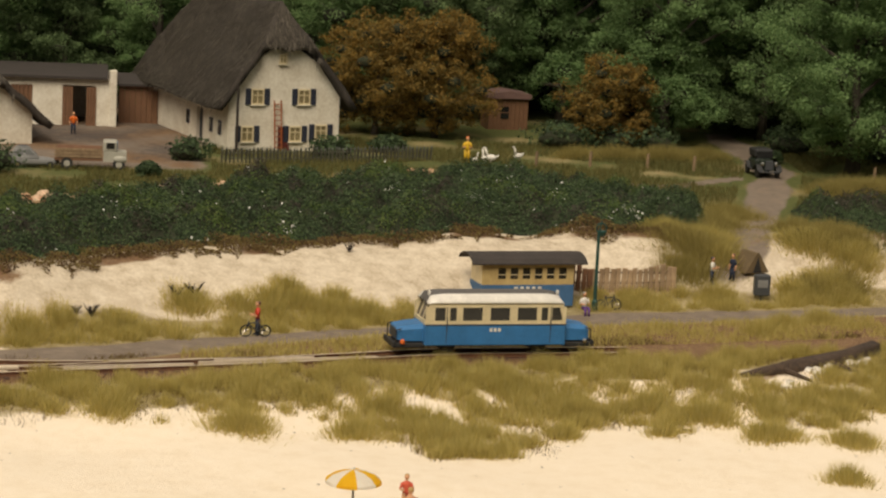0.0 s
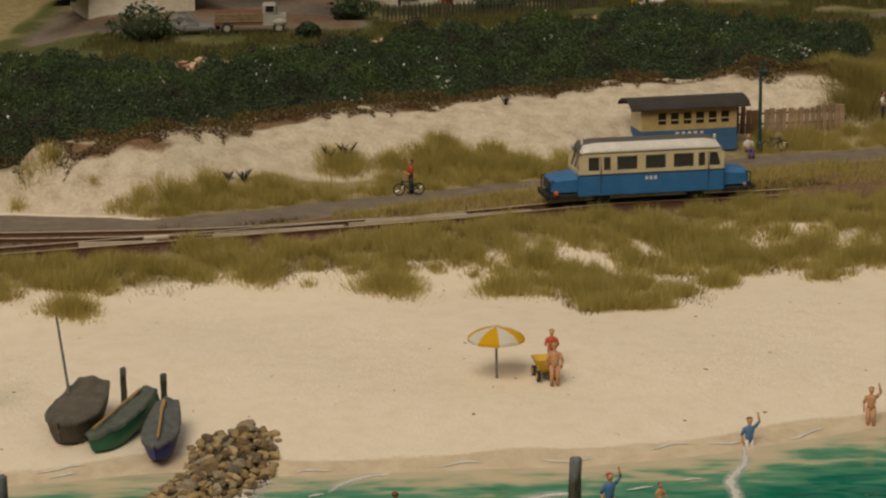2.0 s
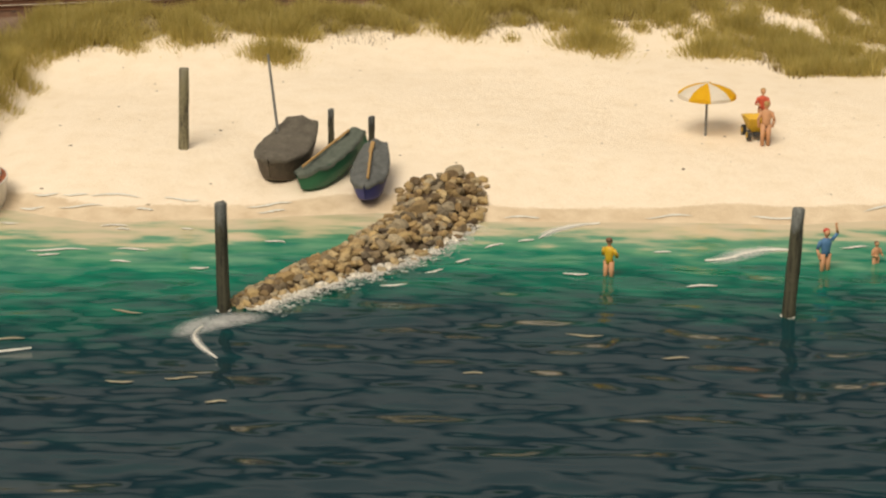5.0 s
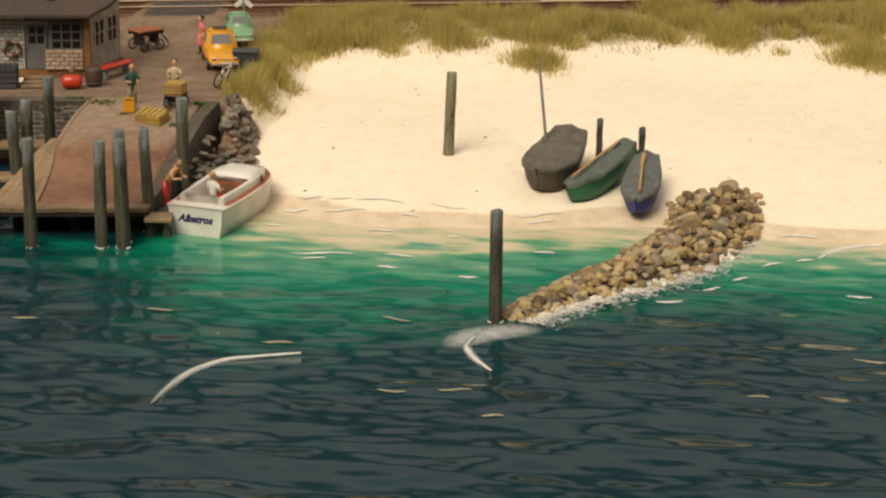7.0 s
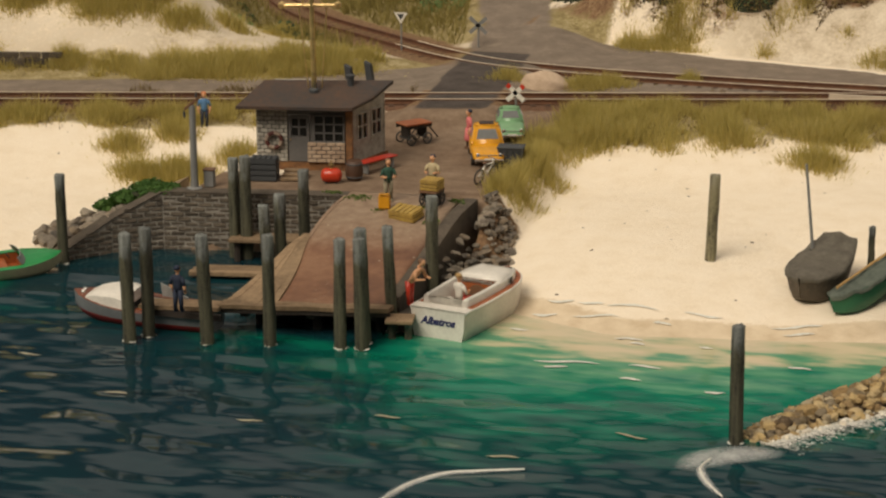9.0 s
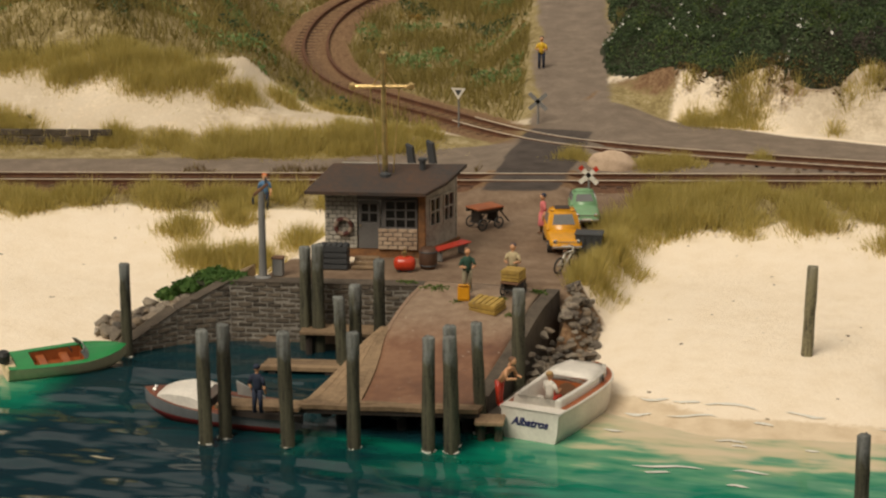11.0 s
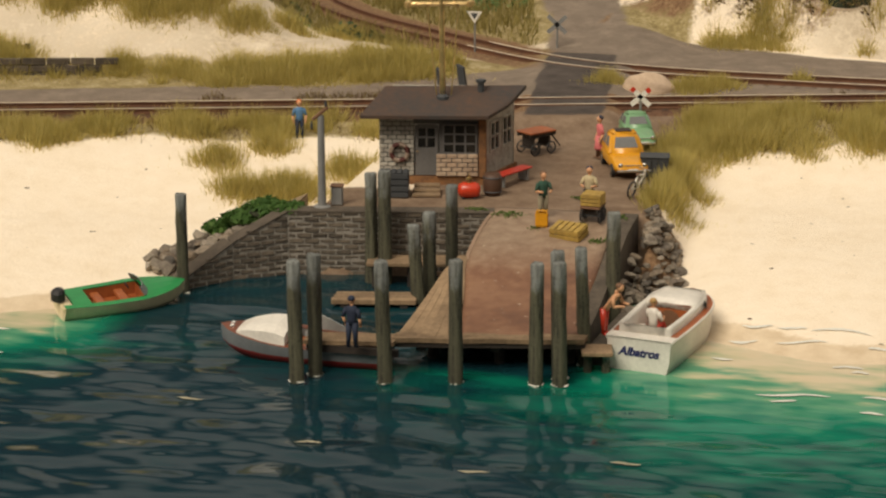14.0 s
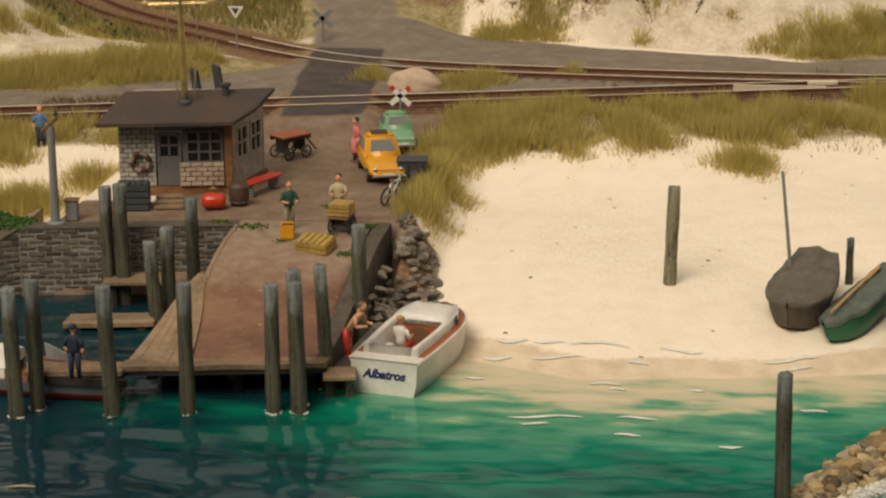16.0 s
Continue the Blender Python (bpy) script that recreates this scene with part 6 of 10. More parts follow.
def dinghy(label, x, y, z, rz, L, W, H, low, cover, ry=0, rx=0, oar=True):
    root = thing("rowing_boat", label, "boat", x, y, z, rz, rx, ry, group="beached rowing boats")
    R = hull_rings(L, W, H, n=13, sheer=0.3, stern=0.6, full=1.25)
    bm = bmesh.new()
    boat_shell(bm, R, 0, 0, line=H * 0.5)
    part("hull", bm, low, root, smooth=True)
    rnd = random.Random(int(L * 100))
    bm = bmesh.new()
    rows = []
    for x_, w, zk, zs, _ in R:
        j = lambda a: rnd.uniform(-a, a)
        rows.append([(x_, -w - 0.04, zs - 0.09 + j(0.04)), (x_, -w - 0.03, zs + 0.02), (x_, -w * 0.5, zs + 0.1 + j(0.05)), (x_, 0, zs + 0.16 + j(0.05)), (x_, w * 0.5, zs + 0.1 + j(0.05)), (x_, w + 0.03, zs + 0.02), (x_, w + 0.04, zs - 0.09 + j(0.04))])
    loft(bm, rows, cap=False, closed=False)
    bmesh.ops.subdivide_edges(bm, edges=bm.edges, cuts=2, use_grid_fill=True)
    for v in bm.verts:
        v.co.z += 0.07 * noise.noise(v.co * 2.6 + Vector((L, 0, 0))) + 0.035 * noise.noise(v.co * 6.5)
    part("cover", bm, cover, root, "crumpled dark canvas cover", smooth=True)
    if oar:
        bm = bmesh.new()
        rod(bm, (-L * 0.42, -0.08, H + 0.17), (L * 0.4, 0.1, H + 0.33), 0.045)
        box(bm, (-L * 0.3, -0.05, H + 0.19), (0.7, 0.14, 0.04), bev=0.015)
        part("oar", bm, OAR, root, "pale wooden oar")
    return root


dinghy("dark tarred rowing boat with canvas cover on the sand", 0.3, 12.75, 0.66, 256, 3.3, 1.8, 0.95, worn("brown_tarred_hull", (0.125, 0.10, 0.07), (0.05, 0.04, 0.03), scale=2, rough=0.8, bstr=0.5), worn("brown_canvas", (0.15, 0.135, 0.105), (0.07, 0.06, 0.045), scale=2, rough=0.85, bstr=0.7), ry=15, oar=False)
dinghy("green rowing boat under grey canvas leaning on the sand", 1.95, 12.2, 0.6, 240, 3.5, 1.2, 0.75, paint("dark_green_hull", (0.02, 0.15, 0.07), 0.5), worn("greenish_canvas", (0.13, 0.15, 0.12), (0.06, 0.075, 0.06), scale=2, rough=0.8, bstr=0.7), ry=16, rx=12)
dinghy("blue-bottomed rowing boat under grey canvas on the sand", 3.3, 11.4, 0.52, 268, 3.2, 1.2, 0.7, paint("dark_blue_hull", (0.015, 0.03, 0.24), 0.5), worn("slate_canvas", (0.15, 0.16, 0.155), (0.07, 0.075, 0.07), scale=2, rough=0.8, bstr=0.8), ry=15, rx=4)
mst = thing("boat_mast", "thin grey mast pole stepped in a beached boat", "mast", -0.05, 13.3, 0.95, 0)
bmm = bmesh.new()
rod(bmm, (0, 0, 0), (-0.4, 0.1, 3.5), 0.06, 0.045)
part("pole", bmm, GREY, mst)
bmm = bmesh.new()
torus(bmm, (-0.08, 0, 0.75), 0.09, 0.03, 10, 4)
part("collar", bmm, BLACK, mst)


# ---- umbrella and beach figures ----
CLOTH = [leafy("white_umbrella_cloth", [(0.0, (0.86, 0.83, 0.76)), (1.0, (0.86, 0.83, 0.76))], through_light=0.15), leafy("yellow_umbrella_cloth", [(0.0, (0.86, 0.58, 0.03)), (1.0, (0.86, 0.58, 0.03))], through_light=0.15)]


def umbrella():
    z = gz(14.7, 17.0)
    root = thing("beach_umbrella", "yellow and white striped beach umbrella on a thin pole", "beach umbrella", 14.7, 17.0, z)
    bm = bmesh.new()
    rod(bm, (0, 0, -0.15), (0, 0, 1.85), 0.045)
    part("pole", bm, GREY, root)
    for i in range(8):
        bm = bmesh.new()
        a0, a1 = 2 * math.pi * (i + 0.1) / 8, 2 * math.pi * (i + 1.1) / 8
        cols = []
        for a in np.linspace(a0, a1, 4):
            sag = 0.06 * math.sin(math.pi * (a - a0) / (a1 - a0))
            cols.append([(r * math.cos(a), r * math.sin(a), h + (sag if k == 3 else 0)) for k, (r, h) in enumerate(((0.02, 1.93), (0.42, 1.86), (0.78, 1.72), (1.03, 1.5), (1.04, 1.42)))])
        loft(bm, cols, cap=False, closed=False)
        bmesh.ops.solidify(bm, geom=list(bm.faces), thickness=0.015)
        part("panel", bm, CLOTH[i % 2], root, "yellow panel" if i % 2 else "white panel")
    bm = bmesh.new()
    ball(bm, (0, 0, 1.97), 0.05, 1)
    part("finial", bm, WHITE, root)
    c = thing("toy_dumper", "yellow dump cart with black wheels on the beach", "cart", 16.45, 16.95, gz(16.45, 16.95), 100)
    bm = bmesh.new()
    loft(bm, [[(-0.3, -0.24, 0.28), (0.3, -0.24, 0.28), (0.3, 0.24, 0.28), (-0.3, 0.24, 0.28)], [(-0.55, -0.4, 0.8), (0.6, -0.4, 0.72), (0.6, 0.4, 0.72), (-0.55, 0.4, 0.8)], [(-0.5, -0.35, 0.8), (0.55, -0.35, 0.72), (0.55, 0.35, 0.72), (-0.5, 0.35, 0.8)], [(-0.28, -0.22, 0.36), (0.28, -0.22, 0.36), (0.28, 0.22, 0.36), (-0.28, 0.22, 0.36)]])
    part("skip", bm, LEMON, c)
    for e in (-0.36, 0.36):
        for s in (-0.33, 0.33):
            wheel(c, e, s, 0.19, 0.19, 0.12, rim=LEMON)
    bm = bmesh.new()
    box(bm, (0, 0, 0.24), (0.95, 0.3, 0.08))
    part("chassis", bm, DKGREY, c)


umbrella()
g = "beach figures"
figurine("painted bather in red trunks behind the yellow dump cart", 16.75, 16.1, gz(16.75, 16.1), 180, SKIN, SKIN, OAR, group=g, h=1.6)
figurine("painted bather with a red top beside the dump cart", 16.75, 18.0, gz(16.75, 18.0), 0, paint("coral_cloth", (0.7, 0.12, 0.06), 0.7), SKIN, OAR, stance="hold", group=g, h=1.4)
figurine("painted bather in a yellow suit wading in the shallows", 11.2, 3.95, -0.25, 150, LEMON, SKIN, BROWN, stance="hold", group=g, h=1.45)
figurine("painted bather in a blue suit with a red hat wading", 17.85, 5.1, -0.25, 20, SKYB, SKIN, RED, stance="wave", group=g, h=1.55)
figurine("small painted bather wading near the post", 19.5, 5.9, -0.35, 30, SKIN, SKIN, BROWN, stance="hold", group=g, h=1.05)
figurine("painted swimmer with a white cap bending in the water", 21.5, 3.1, -0.6, -60, SKIN, SKIN, WHITE, stance="bend", group=g, h=1.5)
figurine("painted figure in a blue shirt waving at the shore", 23.1, 11.6, -0.5, 10, SKYB, WHITE, BROWN, stance="wave", group=g, h=1.5)
figurine("painted bather standing at the water's edge", 27.6, 13.6, gz(27.6, 13.6) - 0.1, -20, SKIN, SKIN, OAR, stance="wave", group=g, h=1.45)

# ---- railbus ----
def railbus():
    x, y = 22.25, float(rail_y(22.25)) + 0.05
    root = thing("railbus", "blue and cream railbus with bonnets at both ends on the track", "railbus", x, y, 2.64, 9.8)
    HL, W = 3.4, 2.15
    bm = bmesh.new()
    box(bm, (0, 0, 0.92), (2 * HL, W, 0.98), bev=0.05)
    part("lower_body", bm, BLUE, root, "bright blue lower panels")
    # upper body: pillars and rails round open windows
    wins = [(-2.7, 0.5), (-2.08, 0.32), (-1.15, 0.94), (0.17, 0.94), (1.48, 0.94), (2.33, 0.32), (2.94, 0.5)]
    for s in (-1, 1):
        bm = bmesh.new()
        yy = s * (W / 2 - 0.06)
        box(bm, (0, yy, 1.5), (2 * HL - 0.04, 0.1, 0.2))
        box(bm, (0, yy, 2.31), (2 * HL - 0.3, 0.1, 0.18))
        edges = [-HL + 0.02] + [e for c, w in wins for e in (c - w / 2, c + w / 2)] + [HL - 0.02]
        for a, b in zip(edges[::2], edges[1::2]):
            box(bm, ((a + b) / 2, yy, 1.91), (b - a, 0.1, 0.66))
        side = part("upper_side", bm, CREAM, root, "cream window band")
        for c, w in wins:
            bm = bmesh.new()
            box(bm, (c, yy - s * 0.02, 1.91), (w, 0.03, 0.64))
            part("window_pane", bm, GLASS_DARK, side)
        for c in (-2.38, 2.63):
            bm = bmesh.new()
            rod(bm, (c, yy + s * 0.1, 1.15), (c, yy + s * 0.1, 1.75), 0.022, None, 6)
            part("grab_rail", bm, DKGREY, side)
            bm = bmesh.new()
            box(bm, (c, yy + s * 0.062, 1.4), (0.025, 0.02, 1.7))
            part("door_seam", bm, DKGREY, side)
        bm = bmesh.new()
        box(bm, (0, s * W / 2, 1.42), (2 * HL, 0.03, 0.05))
        part("belt_line", bm, DKGREY, root)
    for e in (-1, 1):
        bm = bmesh.new()
        for yy, w in ((-0.96, 0.16), (-0.34, 0.1), (0.34, 0.1), (0.96, 0.16)):
            loft(bm, [[(e * HL, yy - w / 2, 1.42), (e * HL, yy + w / 2, 1.42), (e * (HL - 0.1), yy + w / 2, 1.42), (e * (HL - 0.1), yy - w / 2, 1.42)], [(e * (HL - 0.3), yy - w / 2, 2.4), (e * (HL - 0.3), yy + w / 2, 2.4), (e * (HL - 0.4), yy + w / 2, 2.4), (e * (HL - 0.4), yy - w / 2, 2.4)]])
        box(bm, (e * (HL - 0.05), 0, 1.5), (0.1, W - 0.1, 0.18))
        end = part("end_frame", bm, CREAM, root)
        for yy in (-0.65, 0, 0.65):
            bm = bmesh.new()
            loft(bm, [[(e * (HL - 0.07), yy - 0.27, 1.6), (e * (HL - 0.07), yy + 0.27, 1.6), (e * (HL - 0.1), yy + 0.27, 1.6), (e * (HL - 0.1), yy - 0.27, 1.6)], [(e * (HL - 0.29), yy - 0.27, 2.28), (e * (HL - 0.29), yy + 0.27, 2.28), (e * (HL - 0.32), yy + 0.27, 2.28), (e * (HL - 0.32), yy - 0.27, 2.28)]])
            part("windscreen_pane", bm, GLASS_DARK, end)
        # bonnet
        bm = bmesh.new()
        rows = [[(e * (HL + d), yy * w, z0 + hh) for yy, hh in ((-0.82, 0), (0.82, 0), (0.82, h * 0.75), (0.6, h), (-0.6, h), (-0.82, h * 0.75))] for d, w, z0, h in ((0, 1.0, 0.62, 0.78), (0.6, 0.97, 0.62, 0.72), (1.12, 0.92, 0.64, 0.62), (1.24, 0.86, 0.68, 0.52))]
        loft(bm, rows if e > 0 else rows)
        bmesh.ops.recalc_face_normals(bm, faces=bm.faces)
        bon = part("bonnet", bm, BLUE, root, "blue engine bonnet")
        bm = bmesh.new()
        box(bm, (e * (HL + 1.25), 0, 0.93), (0.05, 1.1, 0.42), bev=0.02)
        part("grille", bm, DKGREY, bon)
        bm = bmesh.new()
        box(bm, (e * (HL + 0.7), 0, 0.42), (1.5, 1.7, 0.22), bev=0.03)
        part("frame_end", bm, BLACK, root)
        bm = bmesh.new()
        box(bm, (e * (HL + 1.4), 0, 0.48), (0.12, 1.9, 0.26), bev=0.03)
        part("buffer_beam", bm, BLACK, root)
        for s in (-1, 1):
            bm = bmesh.new()
            rod(bm, (e * (HL + 1.3), s * 0.82, 0.55), (e * (HL + 1.3), s * 0.82, 1.15), 0.035)
            rod(bm, (e * (HL + 1.3), s * 0.82, 1.15), (e * (HL + 1.05), s * 0.82, 1.2), 0.03)
            part("handrail", bm, BLACK, root)
            bm = bmesh.new()
            ball(bm, (e * (HL + 1.0), s * 0.9, 0.6), (0.12, 0.12, 0.13), 2)
            part("lamp", bm, ORANGE if e < 0 else CHROME, root)
    bm = bmesh.new()
    rows = []
    for t, sc in ((-HL + 0.12, 0.0), (-HL + 0.3, 0.8), (-HL + 0.9, 1), (HL - 0.9, 1), (HL - 0.3, 0.8), (HL - 0.12, 0.0)):
        rows.append([(t, yy, 2.4 + hh * sc) for yy, hh in ((-1.1, 0), (-1.1, 0.1), (-0.95, 0.26), (-0.6, 0.4), (0, 0.46), (0.6, 0.4), (0.95, 0.26), (1.1, 0.1), (1.1, 0))])
    loft(bm, rows)
    for f in bm.faces:
        if abs(f.calc_center_median().y) > 0.72:
            f.material_index = 1
    part("roof", bm, [paint("roof_grey", (0.13, 0.12, 0.11), 0.7), WHITE], root, "grey roof with white sides", smooth=True)
    for e in (-1, 1):
        bm = bmesh.new()
        turned(bm, [(0.07, 0), (0.07, 0.16), (0.03, 0.2)], 8, c=(e * 3.1, -0.4, 2.72))
        part("roof_horn", bm, WHITE, root)
    for i in range(3):
        bm = bmesh.new()
        box(bm, (-0.25 + 0.2 * i, -W / 2 - 0.012, 1.18), (0.13, 0.02, 0.16))
        part("marking_bar", bm, WHITE, root)
    for e in (-2.2, 2.2):
        for s in (-0.6, 0.6):
            bm = bmesh.new()
            rod(bm, (e, s - 0.06, 0.38), (e, s + 0.06, 0.38), 0.38, None, 18)
            part("wheel", bm, BLACK, root)
        bm = bmesh.new()
        rod(bm, (e, -0.7, 0.38), (e, 0.7, 0.38), 0.06)
        part("axle", bm, BLACK, root)


railbus()


OLDCREAM = worn("yellowed_cream_boards", (0.60, 0.46, 0.20), (0.38, 0.27, 0.11), scale=1.5, grain=8, rough=0.7)


def old_coach():
    x, y = 25.3, 52.2
    z = 2.74
    root = thing("coach_body", "grounded old blue and cream railway coach used as a shelter", "coach body", x, y, z, 11.5)
    root.scale = (0.92, 0.95, 0.97)
    bm = bmesh.new()
    box(bm, (0, 0, 0.5), (5.5, 2.0, 1.2), bev=0.03)
    part("lower_body", bm, paint("faded_blue", (0.06, 0.16, 0.33), 0.7), root, "faded blue lower boards")
    for s in (-1, 1):
        bm = bmesh.new()
        yy = s * 0.95
        box(bm, (0, yy, 1.24), (5.4, 0.1, 0.3))
        box(bm, (0, yy, 2.18), (5.4, 0.1, 0.36))
        cs = [-1.75 + 0.72 * i + 0.2 for i in range(6)]
        edges = [-2.7] + [e for c in cs for e in (c - 0.23, c + 0.23)] + [2.7]
        for a, b in zip(edges[::2], edges[1::2]):
            box(bm, ((a + b) / 2, yy, 1.7), (b - a, 0.1, 0.64))
        side = part("upper_side", bm, OLDCREAM, root, "yellowed cream boards with six windows")
        for c in cs:
            bm = bmesh.new()
            box(bm, (c, yy - s * 0.02, 1.7), (0.45, 0.03, 0.63))
            p = part("window_pane", bm, GLASS_DARK, side)
            bm = bmesh.new()
            box(bm, (c, yy + s * 0.02, 1.62), (0.46, 0.04, 0.04))
            part("glazing_bar", bm, CREAM, p)
    for e in (-1, 1):
        bm = bmesh.new()
        box(bm, (e * 2.7, 0, 1.7), (0.08, 1.84, 1.2))
        part("end_wall", bm, CREAM, root)
    bm = bmesh.new()
    arc = [(-1.3, 2.28), (-1.0, 2.5), (-0.5, 2.66), (0, 2.72), (0.5, 2.66), (1.0, 2.5), (1.3, 2.28)]
    loft(bm, [[(t, a, b) for a, b in arc] + [(t, a, b - 0.07) for a, b in arc[::-1]] for t in (-3.4, 3.4)])
    part("roof", bm, ROOFFELT, root, "dark curved roof overhanging the ends")
    for i in range(5):
        bm = bmesh.new()
        box(bm, (-0.7 + 0.35 * i, -1.02, 0.93), (0.2, 0.02, 0.12))
        part("lettering_bar", bm, WHITE, root)


old_coach()


OLDBOARD = worn("sun_bleached_sleepers", (0.46, 0.33, 0.20), (0.17, 0.11, 0.06), scale=1.3, grain=8, rough=0.9, bstr=0.6, vary=0.45, amount=0.9)


def plank_fence():
    root = thing("plank_fence", "fence of upright old sleepers of uneven height", "fence", 0, 0, 0)
    rnd = random.Random(11)
    for i in range(19):
        t = i / 18
        x, y = 28.2 + 5.7 * t, 53.9 + 1.3 * t
        h = 1.38 + rnd.uniform(-0.16, 0.14)
        bm = bmesh.new()
        box(bm, (0, 0, h / 2 - 0.2), (0.27 + rnd.uniform(-0.03, 0.03), 0.12, h + 0.4), bev=0.02)
        o = part("plank", bm, OLDBOARD if i > 3 else PLANK, root)
        o.matrix_world = at(x, y, gz(x, y), 13 + rnd.uniform(-5, 5), rnd.uniform(-3, 3), rnd.uniform(-3, 3))
    for zz in (0.35, 0.9):
        bm = bmesh.new()
        rod(bm, (28.2, 54.05, gz(28.2, 54) + zz), (33.9, 55.35, gz(33.9, 55.3) + zz), 0.05)
        part("rail", bm, DARKWOOD, root)


plank_fence()


def street_lamp():
    x, y = 29.1, 51.7
    z = gz(x, y)
    root = thing("street_lamp", "dark green iron lamp post beside the coach", "street lamp", x, y, z)
    iron = paint("green_iron", (0.02, 0.075, 0.06), 0.5)
    bm = bmesh.new()
    turned(bm, [(0.16, -0.1), (0.16, 0.5), (0.1, 0.6), (0.08, 4.2), (0.07, 4.22)], 10)
    part("post", bm, iron, root)
    bm = bmesh.new()
    rod(bm, (0, 0, 4.1), (0.12, 0, 4.75), 0.04)
    torus(bm, (0.12, 0, 4.35), 0.26, 0.04, 12, 4, rot=(90, 0, 0))
    part("bracket", bm, iron, root)
    bm = bmesh.new()
    turned(bm, [(0.06, 4.05), (0.2, 4.0), (0.2, 3.95), (0.12, 3.75), (0.02, 3.72)], 10, c=(0.2, 0, 0.2))
    part("shade", bm, iron, root)
    mb = thing("mail_box", "dark metal box on a post beside the road", "box", 38.7, 55.1, gz(38.7, 55.1))
    bm = bmesh.new()
    box(bm, (0, 0, 0.85), (0.85, 0.5, 1.15), bev=0.06)
    part("body", bm, DKGREY, mb)
    bm = bmesh.new()
    box(bm, (0, -0.26, 0.95), (0.55, 0.02, 0.4))
    part("label_plate", bm, GREY, mb)
    bm = bmesh.new()
    rod(bm, (0, 0, -0.1), (0, 0, 0.3), 0.08)
    part("post", bm, DKGREY, mb)


street_lamp()
bicycle("dark bicycle leaning near the lamp post", 29.9, 52.0, gz(29.9, 52.0), 15, -8)
figurine("painted figure in purple and white sitting by the road", 28.35, 50.5, gz(28.35, 50.5), 20, WHITE, paint("purple_cloth", (0.14, 0.06, 0.25), 0.8), GREY, stance="sit", h=1.5)
figurine("painted figure in a red waistcoat walking a bicycle", 11.5, 42.9, gz(11.5, 42.9), -80, RED, NAVY, BROWN, stance="hold", h=1.6)
bicycle("dark bicycle wheeled along the road", 11.4, 42.55, gz(11.4, 42.55), 188)
figurine("painted figure in a white apron walking in the dune grass", 36.1, 55.8, gz(36.1, 55.8), 60, WHITE, NAVY, NAVY, stance="hold")
figurine("painted figure in a dark jacket walking in the dune grass", 37.3, 56.2, gz(37.3, 56.2), -60, NAVY, NAVY, BROWN)
tent = thing("tent", "small brown canvas tent at the foot of the dune", "tent", 38.5, 57.4, gz(38.5, 57.4) - 0.15, 25)
bmt = bmesh.new()
prism(bmt, [(-0.8, 0), (0.8, 0), (0.06, 1.1), (-0.06, 1.1)], "y", -0.7, 0.7)
part("canvas", bmt, worn("brown_tent_canvas", (0.17, 0.12, 0.06), rough=0.9), tent)
bmt = bmesh.new()
prism(bmt, [(-0.3, 0), (0.3, 0), (0, 0.85)], "y", -0.73, -0.71)
part("opening", bmt, BLACK, tent)


def driftwood():
    root = thing("driftwood_log", "long weathered driftwood trunk lying on the beach dune", "log", 0, 0, 0)
    wood = worn("bleached_brown_log", (0.10, 0.065, 0.042), (0.03, 0.02, 0.014), scale=3, grain=9, rough=0.9, bstr=1.0)
    bm = bmesh.new()
    pts = [(33.7, 37.3), (34.9, 37.9), (36.3, 38.8), (38.0, 40.1), (39.8, 41.8), (41.8, 43.6)]
    rnd = random.Random(3)
    rings = []
    for i, (x, y) in enumerate(pts):
        r = (0.14, 0.26, 0.34, 0.4, 0.46, 0.46)[i]
        z = gz(x, y) + r * 0.3
        rings.append([(x + 0.4 * r * math.cos(a) * rnd.uniform(0.7, 1.3), y - r * math.cos(a) * rnd.uniform(0.75, 1.25), z + r * math.sin(a) * rnd.uniform(0.7, 1.3)) for a in np.linspace(0, 2 * math.pi, 12, endpoint=False)])
    loft(bm, rings)
    part("trunk", bm, wood, root, smooth=True)
    for x, y, dx, dy in ((36.0, 38.3, 1.1, -0.8), (38.6, 40.2, 1.2, -0.9)):
        bm = bmesh.new()
        rod(bm, (x, y, gz(x, y) + 0.18), (x + dx, y + dy, gz(x + dx, y + dy) + 0.05), 0.15, 0.07, 7)
        part("branch", bm, wood, root)
    chalk = [stone_mesh("stone", 70 + i, stony("bleached_lump", [(0.75, 0.70, 0.62), (0.86, 0.82, 0.74), (0.45, 0.40, 0.34)]), 0.6) for i in range(3)]
    for k in range(16):
        x = rnd.uniform(35.5, 41.0)
        y = 37.0 + (x - 35.5) * 0.95 + rnd.uniform(-0.9, 0.4)
        ob = new("rubble_lump", rnd.choice(chalk))
        sc = rnd.uniform(0.2, 0.42)
        place(ob, x, y, gz(x, y) + 0.05, rnd.uniform(0, 360), label="bleached lump of rubble beside the driftwood", category="stone", group="bleached lumps")
        ob.matrix_world = ob.matrix_world @ Matrix.Scale(sc, 4)


driftwood()

# ---- farm ----
PLASTER = worn("whitewashed_wall", (0.84, 0.80, 0.68), (0.55, 0.48, 0.36), scale=0.8, grain=5, rough=0.9, bstr=0.3)
THATCH = worn("old_dark_thatch", (0.0612, 0.0504, 0.0403), (0.0144, 0.0122, 0.0101), scale=1.6, grain=11, stretch=(1.8, 1.8, 0.7), rough=0.95, bstr=1.0, amount=0.9)
STRAW = leafy("grey_straw_ends", [(0.1, (0.03, 0.025, 0.02)), (0.5, (0.075, 0.065, 0.05)), (0.9, (0.15, 0.13, 0.10))], through_light=0.1, clump=0.3)
SHUTTER = paint("slate_blue_shutter", (0.025, 0.03, 0.05), 0.6)


